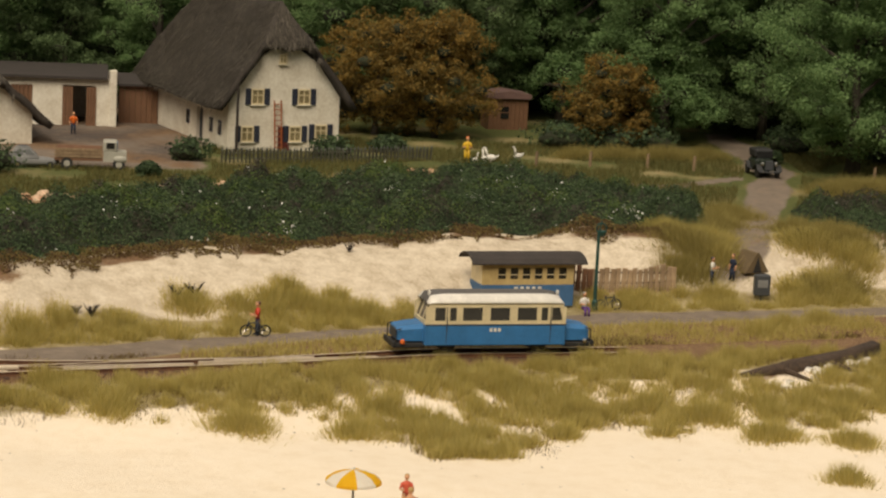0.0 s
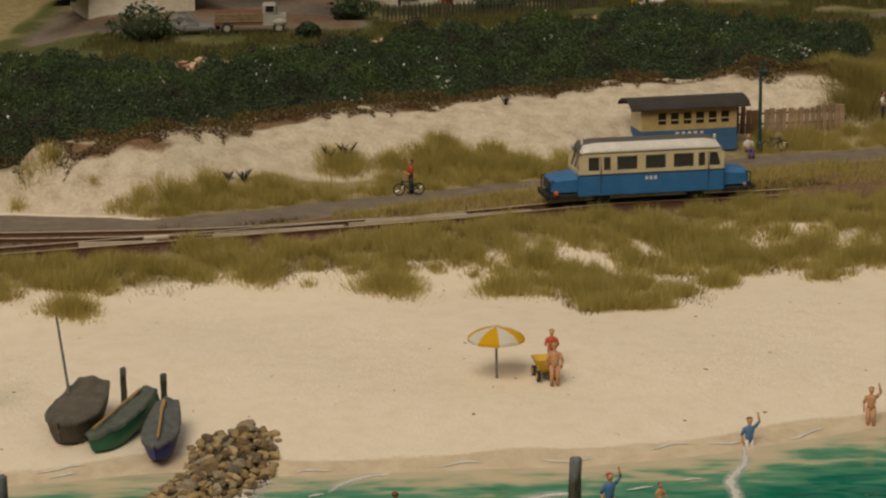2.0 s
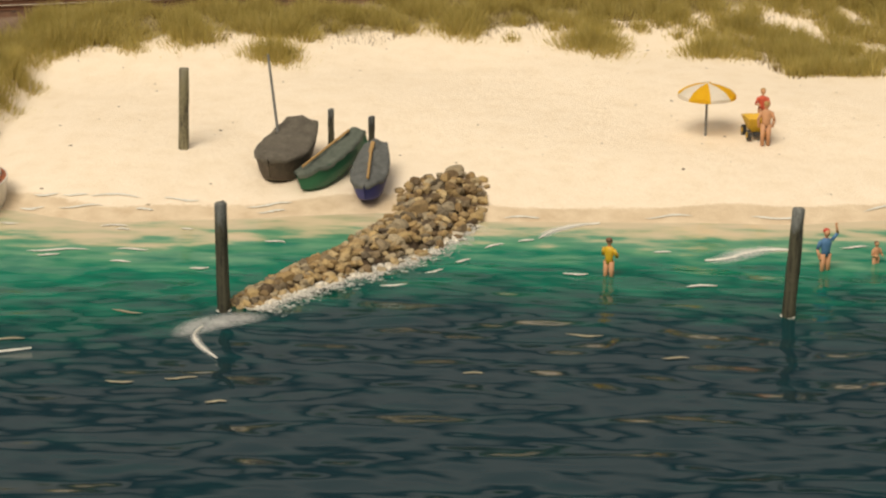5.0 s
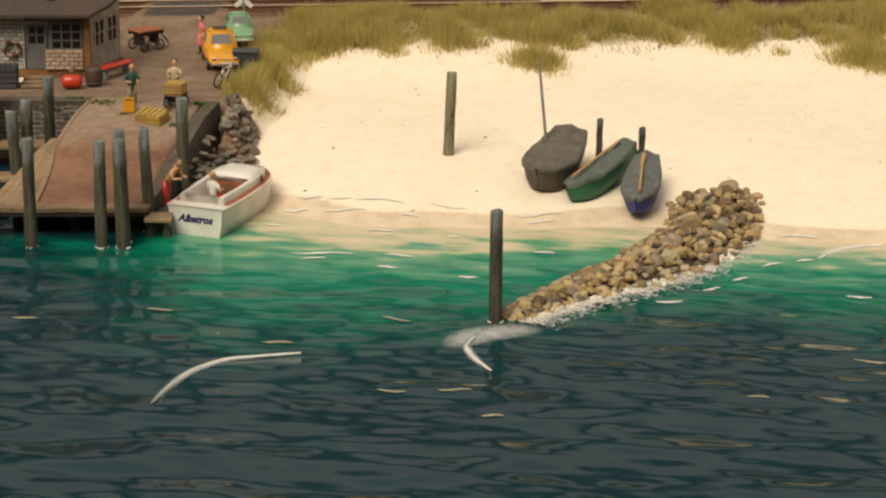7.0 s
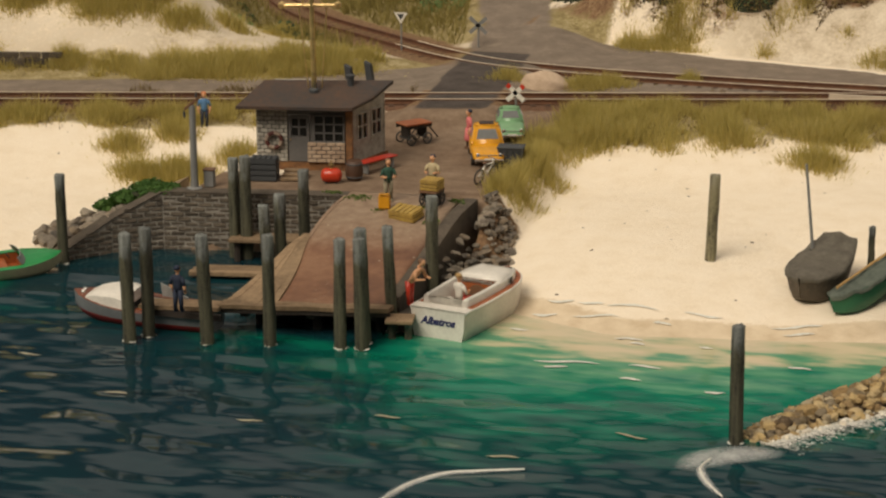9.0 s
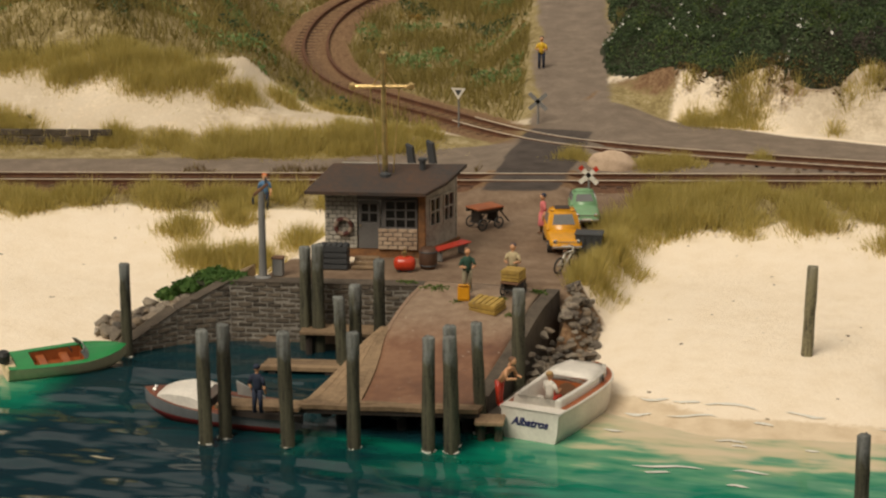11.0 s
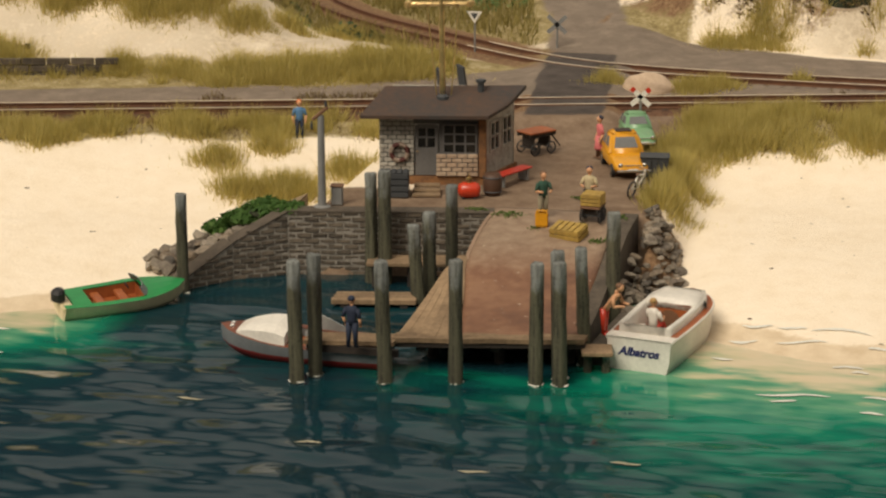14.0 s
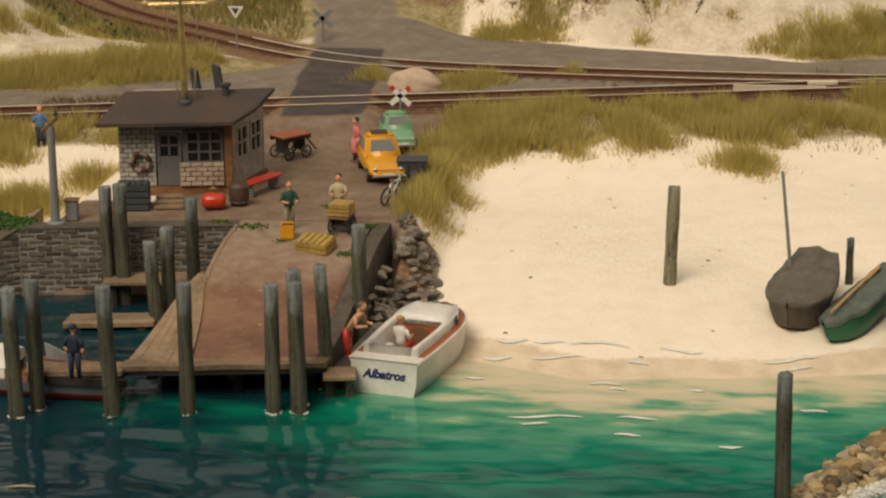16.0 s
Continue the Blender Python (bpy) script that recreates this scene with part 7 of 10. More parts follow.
def thatch(bm, W, L, eave, ridge, over, front, hip_z, thick=0.45):
    """A thick half-hipped roof over a house W wide along x and L long along y."""
    c = W / 2
    slope = (ridge - eave) / (c + over)
    hx = c - (ridge - hip_z) / slope
    A, B, C, D, E, F = (-over, -front, eave), (hx, -front, hip_z), (c, 1.1, ridge), (c, L - 1.1, ridge), (hx, L + front, hip_z), (-over, L + front, eave)
    m = lambda p: (W - p[0], p[1], p[2])
    v = {n: bm.verts.new(p) for n, p in zip("ABCDEFabef", (A, B, C, D, E, F, m(A), m(B), m(E), m(F)))}
    for f in ("ABCDEF", "afeDCb", "BbC", "EDe"):
        bm.faces.new([v[k] for k in f])
    bmesh.ops.recalc_face_normals(bm, faces=bm.faces)
    bmesh.ops.triangulate(bm, faces=bm.faces)
    bmesh.ops.subdivide_edges(bm, edges=bm.edges, cuts=5, use_grid_fill=True)
    for q in bm.verts:
        n = noise.noise(q.co * 0.9) * 0.22 + noise.noise(q.co * 2.7) * 0.09
        q.co.z += n
        q.co.y += 0.12 * noise.noise(q.co * 1.7 + Vector((9, 0, 0)))
    r = bmesh.ops.solidify(bm, geom=list(bm.faces), thickness=thick)


def wall_window(parent, u, z, w, h, shutters=True, mat=PLASTER):
    bm = bmesh.new()
    hoop(bm, u, z, w, h, 0.09, -0.11, -0.01)
    win = part("window", bm, CREAM, parent, "small-paned cream window")
    for c, d in (((u, -0.05, z), (0.06, 0.06, h - 0.08)), ((u, -0.054, z + h * 0.12), (w - 0.08, 0.06, 0.05))):
        bm = bmesh.new()
        box(bm, c, d)
        part("glazing_bar", bm, CREAM, win)
    bm = bmesh.new()
    box(bm, (u, -0.03, z), (w, 0.04, h))
    part("pane", bm, worn("dim_curtained_glass", (0.36, 0.30, 0.16), (0.14, 0.11, 0.06), scale=4, rough=0.25, bstr=0.0), win)
    bm = bmesh.new()
    box(bm, (u, -0.1, z - h / 2 - 0.08), (w + 0.25, 0.16, 0.06))
    part("sill", bm, PLASTER, win)
    if shutters:
        for s in (-1, 1):
            bm = bmesh.new()
            box(bm, (u + s * (w / 2 + 0.26), -0.06, z), (0.38, 0.06, h + 0.16), bev=0.01)
            part("shutter", bm, SHUTTER, win, "dark slate-blue shutter")


def straw(roof, n, seed):
    """Loose ends of straw lying down the slope of a thatched roof."""
    me, rnd = roof.data, np.random.default_rng(seed)
    me.calc_loop_triangles()
    co = np.empty(len(me.vertices) * 3)
    me.vertices.foreach_get("co", co)
    tri = np.empty(len(me.loop_triangles) * 3, np.int32)
    me.loop_triangles.foreach_get("vertices", tri)
    t = co.reshape(-1, 3)[tri.reshape(-1, 3)] / K
    nrm = np.cross(t[:, 1] - t[:, 0], t[:, 2] - t[:, 0])
    area = np.linalg.norm(nrm, axis=1) + 1e-9
    nrm /= area[:, None]
    up = nrm[:, 2] > 0.15
    t, nrm, area = t[up], nrm[up], area[up]
    i = rnd.choice(len(t), n, p=area / area.sum())
    a, b = rnd.uniform(0, 1, (2, n))
    flip = a + b > 1
    a, b = np.where(flip, 1 - a, a), np.where(flip, 1 - b, b)
    q = t[i, 0] + (t[i, 1] - t[i, 0]) * a[:, None] + (t[i, 2] - t[i, 0]) * b[:, None]
    m = nrm[i]
    down = np.array([0, 0, -1.0]) + m * m[:, 2:3]
    down /= np.linalg.norm(down, axis=1)[:, None] + 1e-6
    side = np.cross(m, down)
    l, w = rnd.uniform(0.25, 0.8, n)[:, None], rnd.uniform(0.02, 0.05, n)[:, None]
    tip = q + down * l + side * rnd.normal(0, 0.12, n)[:, None] + m * rnd.uniform(0.01, 0.12, n)[:, None]
    ob = tris("straw", np.stack([q - side * w + m * 0.01, q + side * w + m * 0.01, tip], 1), STRAW, roof)
    ob["kind"] = "stuff"


def farmhouse():
    root = thing("farmhouse", "whitewashed farmhouse with a deep dark thatched roof", "farmhouse", 9.95, 88.0, 5.45, 19)
    W, L = 7.9, 19.0
    bm = bmesh.new()
    prism(bm, [(0, -0.3), (W, -0.3), (W, 4.2), (W - 1.2, 5.75), (4.75, 7.0), (3.15, 7.0), (1.2, 5.75), (0, 4.2)], "y", 0, 0.35)
    part("wall", bm, PLASTER, root, "whitewashed gable wall")
    bm = bmesh.new()
    for x0, x1, y0, y1, hi in ((0, 0.35, 0.352, 5.2, 3.9), (0, 0.35, 6.6, L, 3.9), (0, 0.35, 5.2, 6.6, 3.9), (W - 0.35, W, 0.352, L, 3.9), (0.352, W - 0.352, L - 0.35, L, 3.9)):
        if (y0, y1) == (5.2, 6.6):
            box(bm, ((x0 + x1) / 2, (y0 + y1) / 2, 3.15), (x1 - x0, y1 - y0, 1.5))
        else:
            box(bm, ((x0 + x1) / 2, (y0 + y1) / 2, (hi - 0.3) / 2), (x1 - x0, y1 - y0, hi + 0.3))
    part("wall", bm, PLASTER, root)
    bm = bmesh.new()
    box(bm, (0.3, 5.9, 1.1), (0.1, 1.4, 2.6))
    part("door", bm, DKGREY, root, "dark side entrance")
    for y in (1.6, 3.4, 8.4):
        bm = bmesh.new()
        box(bm, (-0.03, y, 1.5), (0.08, 0.62, 0.95), bev=0.01)
        w = part("window", bm, SHUTTER, root, "dark side window")
        bm = bmesh.new()
        box(bm, (-0.08, y, 1.5), (0.03, 0.42, 0.75))
        part("pane", bm, GLASS_DARK, w)
    bm = bmesh.new()
    thatch(bm, W, L, 3.05, 9.9, 1.05, 0.6, 7.15)
    straw(part("roof", bm, THATCH, root, "thick weathered dark thatch", smooth=True), 16000, 1)
    for u, z in ((2.0, 3.75), (5.3, 3.75), (1.35, 1.25), (4.75, 1.25), (6.6, 1.35)):
        wall_window(root, u, z, 0.8, 0.95)
    wall_window(root, 3.72, 6.3, 0.42, 0.62, shutters=False)
    bm = bmesh.new()
    box(bm, (3.95, -0.03, 0.85), (0.8, 0.08, 1.8), bev=0.01)
    part("door", bm, paint("dark_red_door", (0.13, 0.025, 0.02), 0.6), root, "dark red front door")
    lad = thing("ladder", "red-brown wooden ladder leaning on the gable", "ladder", 13.35, 88.65, 5.5, 19, -7)
    for s in (-0.24, 0.24):
        bm = bmesh.new()
        box(bm, (s, 0, 1.75), (0.07, 0.07, 3.5))
        part("stile", bm, TEAK, lad)
    for i in range(9):
        bm = bmesh.new()
        rod(bm, (-0.24, 0, 0.35 + 0.36 * i), (0.24, 0, 0.35 + 0.36 * i), 0.03, None, 6)
        part("rung", bm, TEAK, lad)
    pole = thing("utility_pole", "thin dark wooden pole before the farmhouse", "pole", 10.55, 87.3, 5.4)
    bm = bmesh.new()
    rod(bm, (0, 0, -0.2), (0, 0, 4.6), 0.11, 0.08)
    part("pole", bm, DARKWOOD, pole)


farmhouse()


def barn():
    root = thing("barn", "low whitewashed barn with open brown doors and a dark roof", "barn", -14.3, 99.0, 5.45, 3)
    Wd = 16.4
    bm = bmesh.new()
    for u0, u1, lo, hi in ((0, 9.0, -0.3, 3.4), (9.0, 10.5, 2.9, 3.4), (10.5, 12.6, -0.3, 3.4), (12.6, 14.9, 2.95, 3.4), (14.9, Wd, -0.3, 3.4)):
        box(bm, ((u0 + u1) / 2, 0.2, (lo + hi) / 2), (u1 - u0, 0.4, hi - lo))
    box(bm, (0.2, 3.2, 1.5), (0.4, 5.6, 3.6))
    box(bm, (Wd - 0.2, 3.2, 1.5), (0.4, 5.6, 3.6))
    box(bm, (Wd / 2, 6.2, 1.6), (Wd, 0.4, 3.8))
    part("wall", bm, PLASTER, root)
    bm = bmesh.new()
    box(bm, (Wd - 0.25, 0.1, 1.9), (0.5, 0.6, 4.4), bev=0.06)
    part("gate_pier", bm, PLASTER, root, "tall whitewashed pier")
    bm = bmesh.new()
    prism(bm, [(-0.4, 3.42), (6.7, 3.75), (6.7, 3.9), (-0.4, 3.6)], "x", -0.4, Wd - 0.65)
    part("roof", bm, ROOFFELT, root, "dark felt roof")
    for u, w in ((12.95, 0.75), (14.6, 0.7)):
        for i in range(3):
            bm = bmesh.new()
            box(bm, (u - w / 3 + w / 3 * i, -0.06, 1.4), (w / 3 * 0.92, 0.07, 2.9))
            part("door_board", bm, BROWN, root)
    for i in range(5):
        bm = bmesh.new()
        box(bm, (9.15 + 0.3 * i, 0.05, 1.4), (0.27, 0.07, 2.95))
        part("door_board", bm, BROWN, root)
    bw = thing("board_shed", "dark brown boarded lean-to between barn and farmhouse", "shed", 3.9, 102.5, 5.45, 5)
    for i in range(9):
        bm = bmesh.new()
        box(bm, (-1.6 + 0.4 * i, 0, 1.35), (0.38, 0.1, 2.9), bev=0.01)
        part("board", bm, BROWN, bw)
    bm = bmesh.new()
    prism(bm, [(-0.4, 2.8), (3.0, 3.3), (3.0, 3.45), (-0.4, 2.95)], "x", -2.0, 2.0)
    part("roof", bm, ROOFFELT, bw)
    cot = thing("cottage", "small whitewashed cottage with a drooping thatched roof", "cottage", -9.6, 86.2, 5.45, 17)
    bm = bmesh.new()
    prism(bm, [(0, -0.3), (7.0, -0.3), (7.0, 2.0), (5.6, 3.9), (1.4, 3.9), (0, 2.0)], "y", 0, 8.0)
    part("wall", bm, PLASTER, cot)
    bm = bmesh.new()
    thatch(bm, 7.0, 8.0, 1.5, 5.8, 1.3, 0.8, 4.2)
    straw(part("roof", bm, THATCH, cot, "drooping dark thatch", smooth=True), 5000, 2)
    shed = thing("garden_shed", "small brown wooden shed under the trees", "shed", 30.9, 108.6, 5.5, 8)
    for y in (-1.2, 1.2):
        for i in range(9):
            bm = bmesh.new()
            box(bm, (-1.36 + 0.34 * i, y, 1.2), (0.32, 0.08, 2.4), bev=0.01)
            part("board", bm, BROWN, shed)
    for x in (-1.5, 1.5):
        bm = bmesh.new()
        box(bm, (x, 0, 1.2), (0.08, 2.3, 2.4))
        part("side_wall", bm, BROWN, shed)
    bm = bmesh.new()
    box(bm, (-0.3, -1.26, 1.35), (0.62, 0.05, 0.9))
    w = part("window", bm, GLASS_DARK, shed)
    bm = bmesh.new()
    box(bm, (-0.3, -1.3, 1.35), (0.62, 0.03, 0.07))
    part("glazing_bar", bm, BROWN, w)
    bm = bmesh.new()
    prism(bm, [(-1.7, 2.42), (1.7, 2.42), (1.7, 2.75), (0, 3.0), (-1.7, 2.75)], "y", -1.5, 1.5)
    part("roof", bm, paint("faded_pink_roof", (0.17, 0.10, 0.085), 0.9), shed)


barn()


def picket_fence():
    root = thing("picket_fence", "dark weathered picket fence before the farmhouse garden", "fence", 0, 0, 0)
    bm = bmesh.new()
    prism(bm, [(-0.07, -0.2), (0.07, -0.2), (0.07, 0.85), (0, 0.98), (-0.07, 0.85)], "y", -0.025, 0.025)
    bm.transform(Matrix.Scale(K, 4))
    me = bpy.data.meshes.new("picket")
    bm.to_mesh(me)
    bm.free()
    me.materials.append(PILE)
    pts = curve_points([(9.6, 81.9), (15.0, 83.6), (23.8, 87.3)], 0.27)
    rnd = random.Random(5)
    for i, (x, y) in enumerate(pts):
        ob = new("picket", me)
        ob.parent = root
        ob.matrix_world = at(x, y, gz(x, y) + rnd.uniform(-0.05, 0.05), 20 + rnd.uniform(-6, 6), 0, rnd.uniform(-4, 4))
    for zz in (0.3, 0.65):
        bm = bmesh.new()
        rings = [[(x, y + 0.05 + dy, 5.54 + zz + dz) for dy, dz in ((-0.02, -0.03), (0.03, -0.03), (0.03, 0.03), (-0.02, 0.03))] for x, y in pts[::6]]
        loft(bm, rings)
        part("rail", bm, PILE, root)
    for x, y in ((30.4, 86.0), (34.2, 87.1), (38.1, 87.1), (41.2, 86.7), (53.0, 84.5)):
        o = thing("path_post", "short pale wooden post beside the footpath", "post", x, y, gz(x, y), group="path posts")
        bm = bmesh.new()
        rod(bm, (0, 0, -0.2), (0.04, 0, 1.0), 0.11, 0.1)
        part("post", bm, PLANK_PALE, o)


picket_fence()


def vintage_car():
    """An upright open tourer coming down the lane, nose along -y."""
    root = thing("vintage_car", "dark green vintage car with big headlamps on the farm lane", "car", 45.6, 85.6, gz(45.6, 85.6) + 0.02, 4)
    dark = paint("dark_green_coachwork", (0.022, 0.032, 0.022), 0.4)
    bm = bmesh.new()
    loft(bm, [[(-w, y, 0.5), (w, y, 0.5), (w, y, h * 0.85), (w * 0.7, y, h), (-w * 0.7, y, h), (-w, y, h * 0.85)] for y, w, h in ((-1.55, 0.36, 1.15), (-0.5, 0.45, 1.2), (-0.35, 0.62, 1.2), (1.2, 0.62, 1.15), (1.35, 0.5, 1.0))])
    body = part("body", bm, dark, root)
    bm = bmesh.new()
    box(bm, (0, 0.45, 1.5), (1.25, 1.6, 0.6), bev=0.12)
    part("hood", bm, BLACK, root, "folding black hood")
    bm = bmesh.new()
    box(bm, (0, -1.57, 0.85), (0.56, 0.06, 0.66), bev=0.04)
    part("radiator", bm, DKGREY, body)
    bm = bmesh.new()
    box(bm, (0, -0.42, 1.42), (1.1, 0.05, 0.42), rot=(-10, 0, 0), bev=0.02)
    part("windscreen", bm, GLASS_DARK, body)
    for sx in (-1, 1):
        bm = bmesh.new()
        ball(bm, (sx * 0.46, -1.6, 0.95), (0.15, 0.12, 0.15), 2)
        part("headlight", bm, CHROME, body)
        bm = bmesh.new()
        loft(bm, [[(sx * 0.45, y, z), (sx * 0.85, y, z), (sx * 0.85, y, z + 0.06), (sx * 0.45, y, z + 0.06)] for y, z in ((-1.75, 0.45), (-1.45, 0.8), (-1.0, 0.82), (-0.5, 0.42), (0.6, 0.42), (0.9, 0.8), (1.3, 0.72))])
        bmesh.ops.recalc_face_normals(bm, faces=bm.faces)
        part("wing", bm, BLACK, root)
        for y in (-1.2, 1.05):
            bm = bmesh.new()
            rod(bm, (sx * 0.6, y, 0.38), (sx * 0.76, y, 0.38), 0.38, None, 16)
            part("wheel", bm, BLACK, root)
    bm = bmesh.new()
    box(bm, (0, -1.85, 0.45), (1.5, 0.07, 0.09), bev=0.02)
    part("bumper", bm, DKGREY, root)


def truck():
    root = thing("truck", "old pale flatbed truck loaded with brown boards", "truck", 1.75, 77.2, 5.55, 3)
    pale = paint("pale_truck_paint", (0.48, 0.46, 0.38), 0.5)
    bm = bmesh.new()
    loft(bm, [[(0.6, -0.75, z) for z in (0.5,)] + [(2.0, -0.75, 0.5), (2.0, 0.75, 0.5), (0.6, 0.75, 0.5)], [(0.6, -0.75, 1.2), (2.0, -0.72, 1.1), (2.0, 0.72, 1.1), (0.6, 0.75, 1.2)]])
    box(bm, (1.0, 0, 1.45), (0.85, 1.4, 0.62), bev=0.08)
    part("cab", bm, pale, root, "pale rounded cab")
    for s in (-1, 1):
        bm = bmesh.new()
        box(bm, (1.02, s * 0.71, 1.5), (0.5, 0.03, 0.36))
        part("side_window", bm, GLASS_DARK, root)
    bm = bmesh.new()
    box(bm, (1.44, 0, 1.5), (0.03, 1.15, 0.36))
    part("windscreen", bm, SKYB, root, "bluish windscreen")
    bm = bmesh.new()
    box(bm, (-0.9, 0, 0.62), (2.9, 1.6, 0.14))
    part("bed", bm, BROWN, root)
    for s in (-1, 1):
        for i in range(3):
            bm = bmesh.new()
            box(bm, (-0.9, s * 0.78, 0.82 + 0.2 * i), (2.9, 0.06, 0.17))
            part("side_board", bm, PLANK_PALE, root)
    for i in range(6):
        bm = bmesh.new()
        box(bm, (-0.9, -0.6 + 0.24 * i, 1.05 + 0.06 * (i % 3)), (2.7, 0.2, 0.3), bev=0.02)
        part("load_board", bm, PLANK, root)
    for x in (-1.6, 1.55):
        for s in (-1, 1):
            wheel(root, x, s * 0.72, 0.36, 0.36, 0.2, rim=pale)
    for s in (-1, 1):
        bm = bmesh.new()
        ball(bm, (1.62, s * 0.74, 0.68), (0.45, 0.16, 0.22), 2)
        part("mudguard", bm, pale, root)
    car("old grey-blue car parked beside the truck", -1.9, 76.9, 5.55, 10, GREY, DKGREY, l=3.2, w=1.3, h=1.3)
    vintage_car()


truck()
figurine("painted figure in yellow feeding geese", 25.85, 86.8, 5.54, 0, LEMON, LEMON, ORANGE, stance="hold", h=1.7)
figurine("painted figure with an orange top in the farmyard", -0.6, 94.5, 5.54, 0, ORANGE, NAVY, BROWN, h=1.5)
for i, (x, y, s) in enumerate(((26.3, 86.2, 0.8), (27.0, 86.7, 1.0), (27.5, 87.0, 1.1), (29.5, 88.4, 1.1))):
    bmg = bmesh.new()
    ball(bmg, (0, 0, 0.32), (0.36, 0.2, 0.2), 2)
    rod(bmg, (0.22, 0, 0.4), (0.38, 0, 0.85), 0.085, 0.06, 7)
    ball(bmg, (0.43, 0, 0.88), (0.13, 0.07, 0.07), 1)
    rod(bmg, (-0.3, 0, 0.36), (-0.48, 0, 0.5), 0.1, 0.03, 6)
    for q in (-0.08, 0.08):
        rod(bmg, (0.0, q, 0), (0, q, 0.2), 0.03, None, 5)
    bmg.transform(Matrix.Scale(s, 4))
    place(part("goose_figurine", bmg, WHITE, smooth=True), x, y, gz(x, y), 40 + 60 * i, label="plain white goose-shaped figurine on the grass", category="figurine", group="goose figurines")

# ---- plants ----
DUNEGRASS = leafy("dry_dune_grass", [(0.05, (0.32, 0.27, 0.072)), (0.35, (0.49, 0.41, 0.125)), (0.65, (0.60, 0.51, 0.18)), (0.9, (0.71, 0.61, 0.27))], through_light=0.5, clump=0.6)
GREENGRASS = leafy("olive_grass", [(0.1, (0.15, 0.125, 0.04)), (0.45, (0.26, 0.215, 0.068)), (0.8, (0.37, 0.305, 0.105))], clump=0.25)
# olive grass at about half strength: the farm's dimmer light is in the colour
MEADOW_DIMMED = leafy("meadow_grass", [(0.1, (0.075, 0.072, 0.024)), (0.45, (0.14, 0.13, 0.042)), (0.8, (0.23, 0.205, 0.075))], clump=0.25)
LANEGRASS = leafy("lane_grass", [(0.05, (0.20, 0.165, 0.05)), (0.35, (0.31, 0.26, 0.08)), (0.65, (0.41, 0.34, 0.115)), (0.9, (0.52, 0.44, 0.18))], through_light=0.45, clump=0.6)
HEDGELEAF = leafy("hedge_leaves", [(0.2, (0.030, 0.046, 0.026)), (0.42, (0.064, 0.097, 0.047)), (0.6, (0.105, 0.158, 0.07)), (0.8, (0.19, 0.25, 0.125))], clump=0.55, spread=0.8)
TWIG = leafy("grey_brown_twigs", [(0.1, (0.035, 0.030, 0.024)), (0.5, (0.085, 0.075, 0.06)), (0.9, (0.15, 0.13, 0.10))], clump=0.9)
FRESHLEAF = leafy("fresh_green_leaves", [(0.1, (0.05, 0.09, 0.02)), (0.5, (0.11, 0.17, 0.045)), (0.9, (0.22, 0.26, 0.09))], clump=0.9)
DEADLEAF = leafy("dead_scrub", [(0.1, (0.06, 0.035, 0.02)), (0.4, (0.15, 0.09, 0.05)), (0.7, (0.26, 0.20, 0.07)), (0.9, (0.36, 0.30, 0.11))], clump=0.8)
OAKLEAF = leafy("oak_leaves", clump=0.16, cols=[(0.1, (0.085, 0.14, 0.05)), (0.45, (0.165, 0.27, 0.098)), (0.85, (0.29, 0.41, 0.17))])
# darker than the oak leaves: weaker light at the back, put into the colour
DARKLEAF = leafy("dimmed_wood_leaves", clump=0.3, cols=[(0.1, (0.062, 0.095, 0.042)), (0.5, (0.125, 0.185, 0.075)), (0.9, (0.21, 0.29, 0.12))])
AUTUMN = leafy("autumn_leaves", [(0.1, (0.09, 0.078, 0.028)), (0.4, (0.19, 0.14, 0.042)), (0.65, (0.30, 0.19, 0.045)), (0.9, (0.44, 0.27, 0.06))])
BARK = worn("grey_bark", (0.12, 0.10, 0.075), (0.045, 0.036, 0.028), scale=2, grain=8, stretch=(2, 2, 0.5), rough=0.95, bstr=0.8)
# near-black green: the shade inside foliage, put into the colour
INNER_SHADE = worn("twig_shade_tone", (0.040, 0.046, 0.020), (0.014, 0.017, 0.008), scale=2, grain=8, rough=1.0, bstr=0.6)
BLOSSOM = worn("white_blossom", (0.75, 0.74, 0.68), (0.5, 0.5, 0.46), bstr=0.0)
rng = np.random.default_rng(5)


def blades(name, x, y, h, mat, width=0.05, lean=0.45, z=None, label="", category="grass", out=None):
    """Many thin blades as one body of grass."""
    n = len(x)
    z = ground_z(x, y) - 0.03 if z is None else z
    a = rng.uniform(0, 2 * np.pi, n)
    la, ll = rng.uniform(0, 2 * np.pi, n), lean * h * rng.uniform(0.2, 1.0, n)
    w = width * rng.uniform(0.6, 1.3, n)
    dx, dy = np.cos(a) * w, np.sin(a) * w
    tx, ty = np.cos(la) * ll, np.sin(la) * ll
    if out is not None:
        tx, ty = tx + out[0], ty + out[1]
    v = np.empty((n, 3, 3))
    v[:, 0] = np.stack([x - dx, y - dy, z], 1)
    v[:, 1] = np.stack([x + dx, y + dy, z], 1)
    v[:, 2] = np.stack([x + tx, y + ty, z + h], 1)
    ob = tris(name, v, mat)
    if label:
        tagged(ob, label, category, kind="stuff")
    return ob


def scatter(x0, x1, y0, y1, per):
    n = int((x1 - x0) * (y1 - y0) * per)
    return rng.uniform(x0, x1, n), rng.uniform(y0, y1, n)


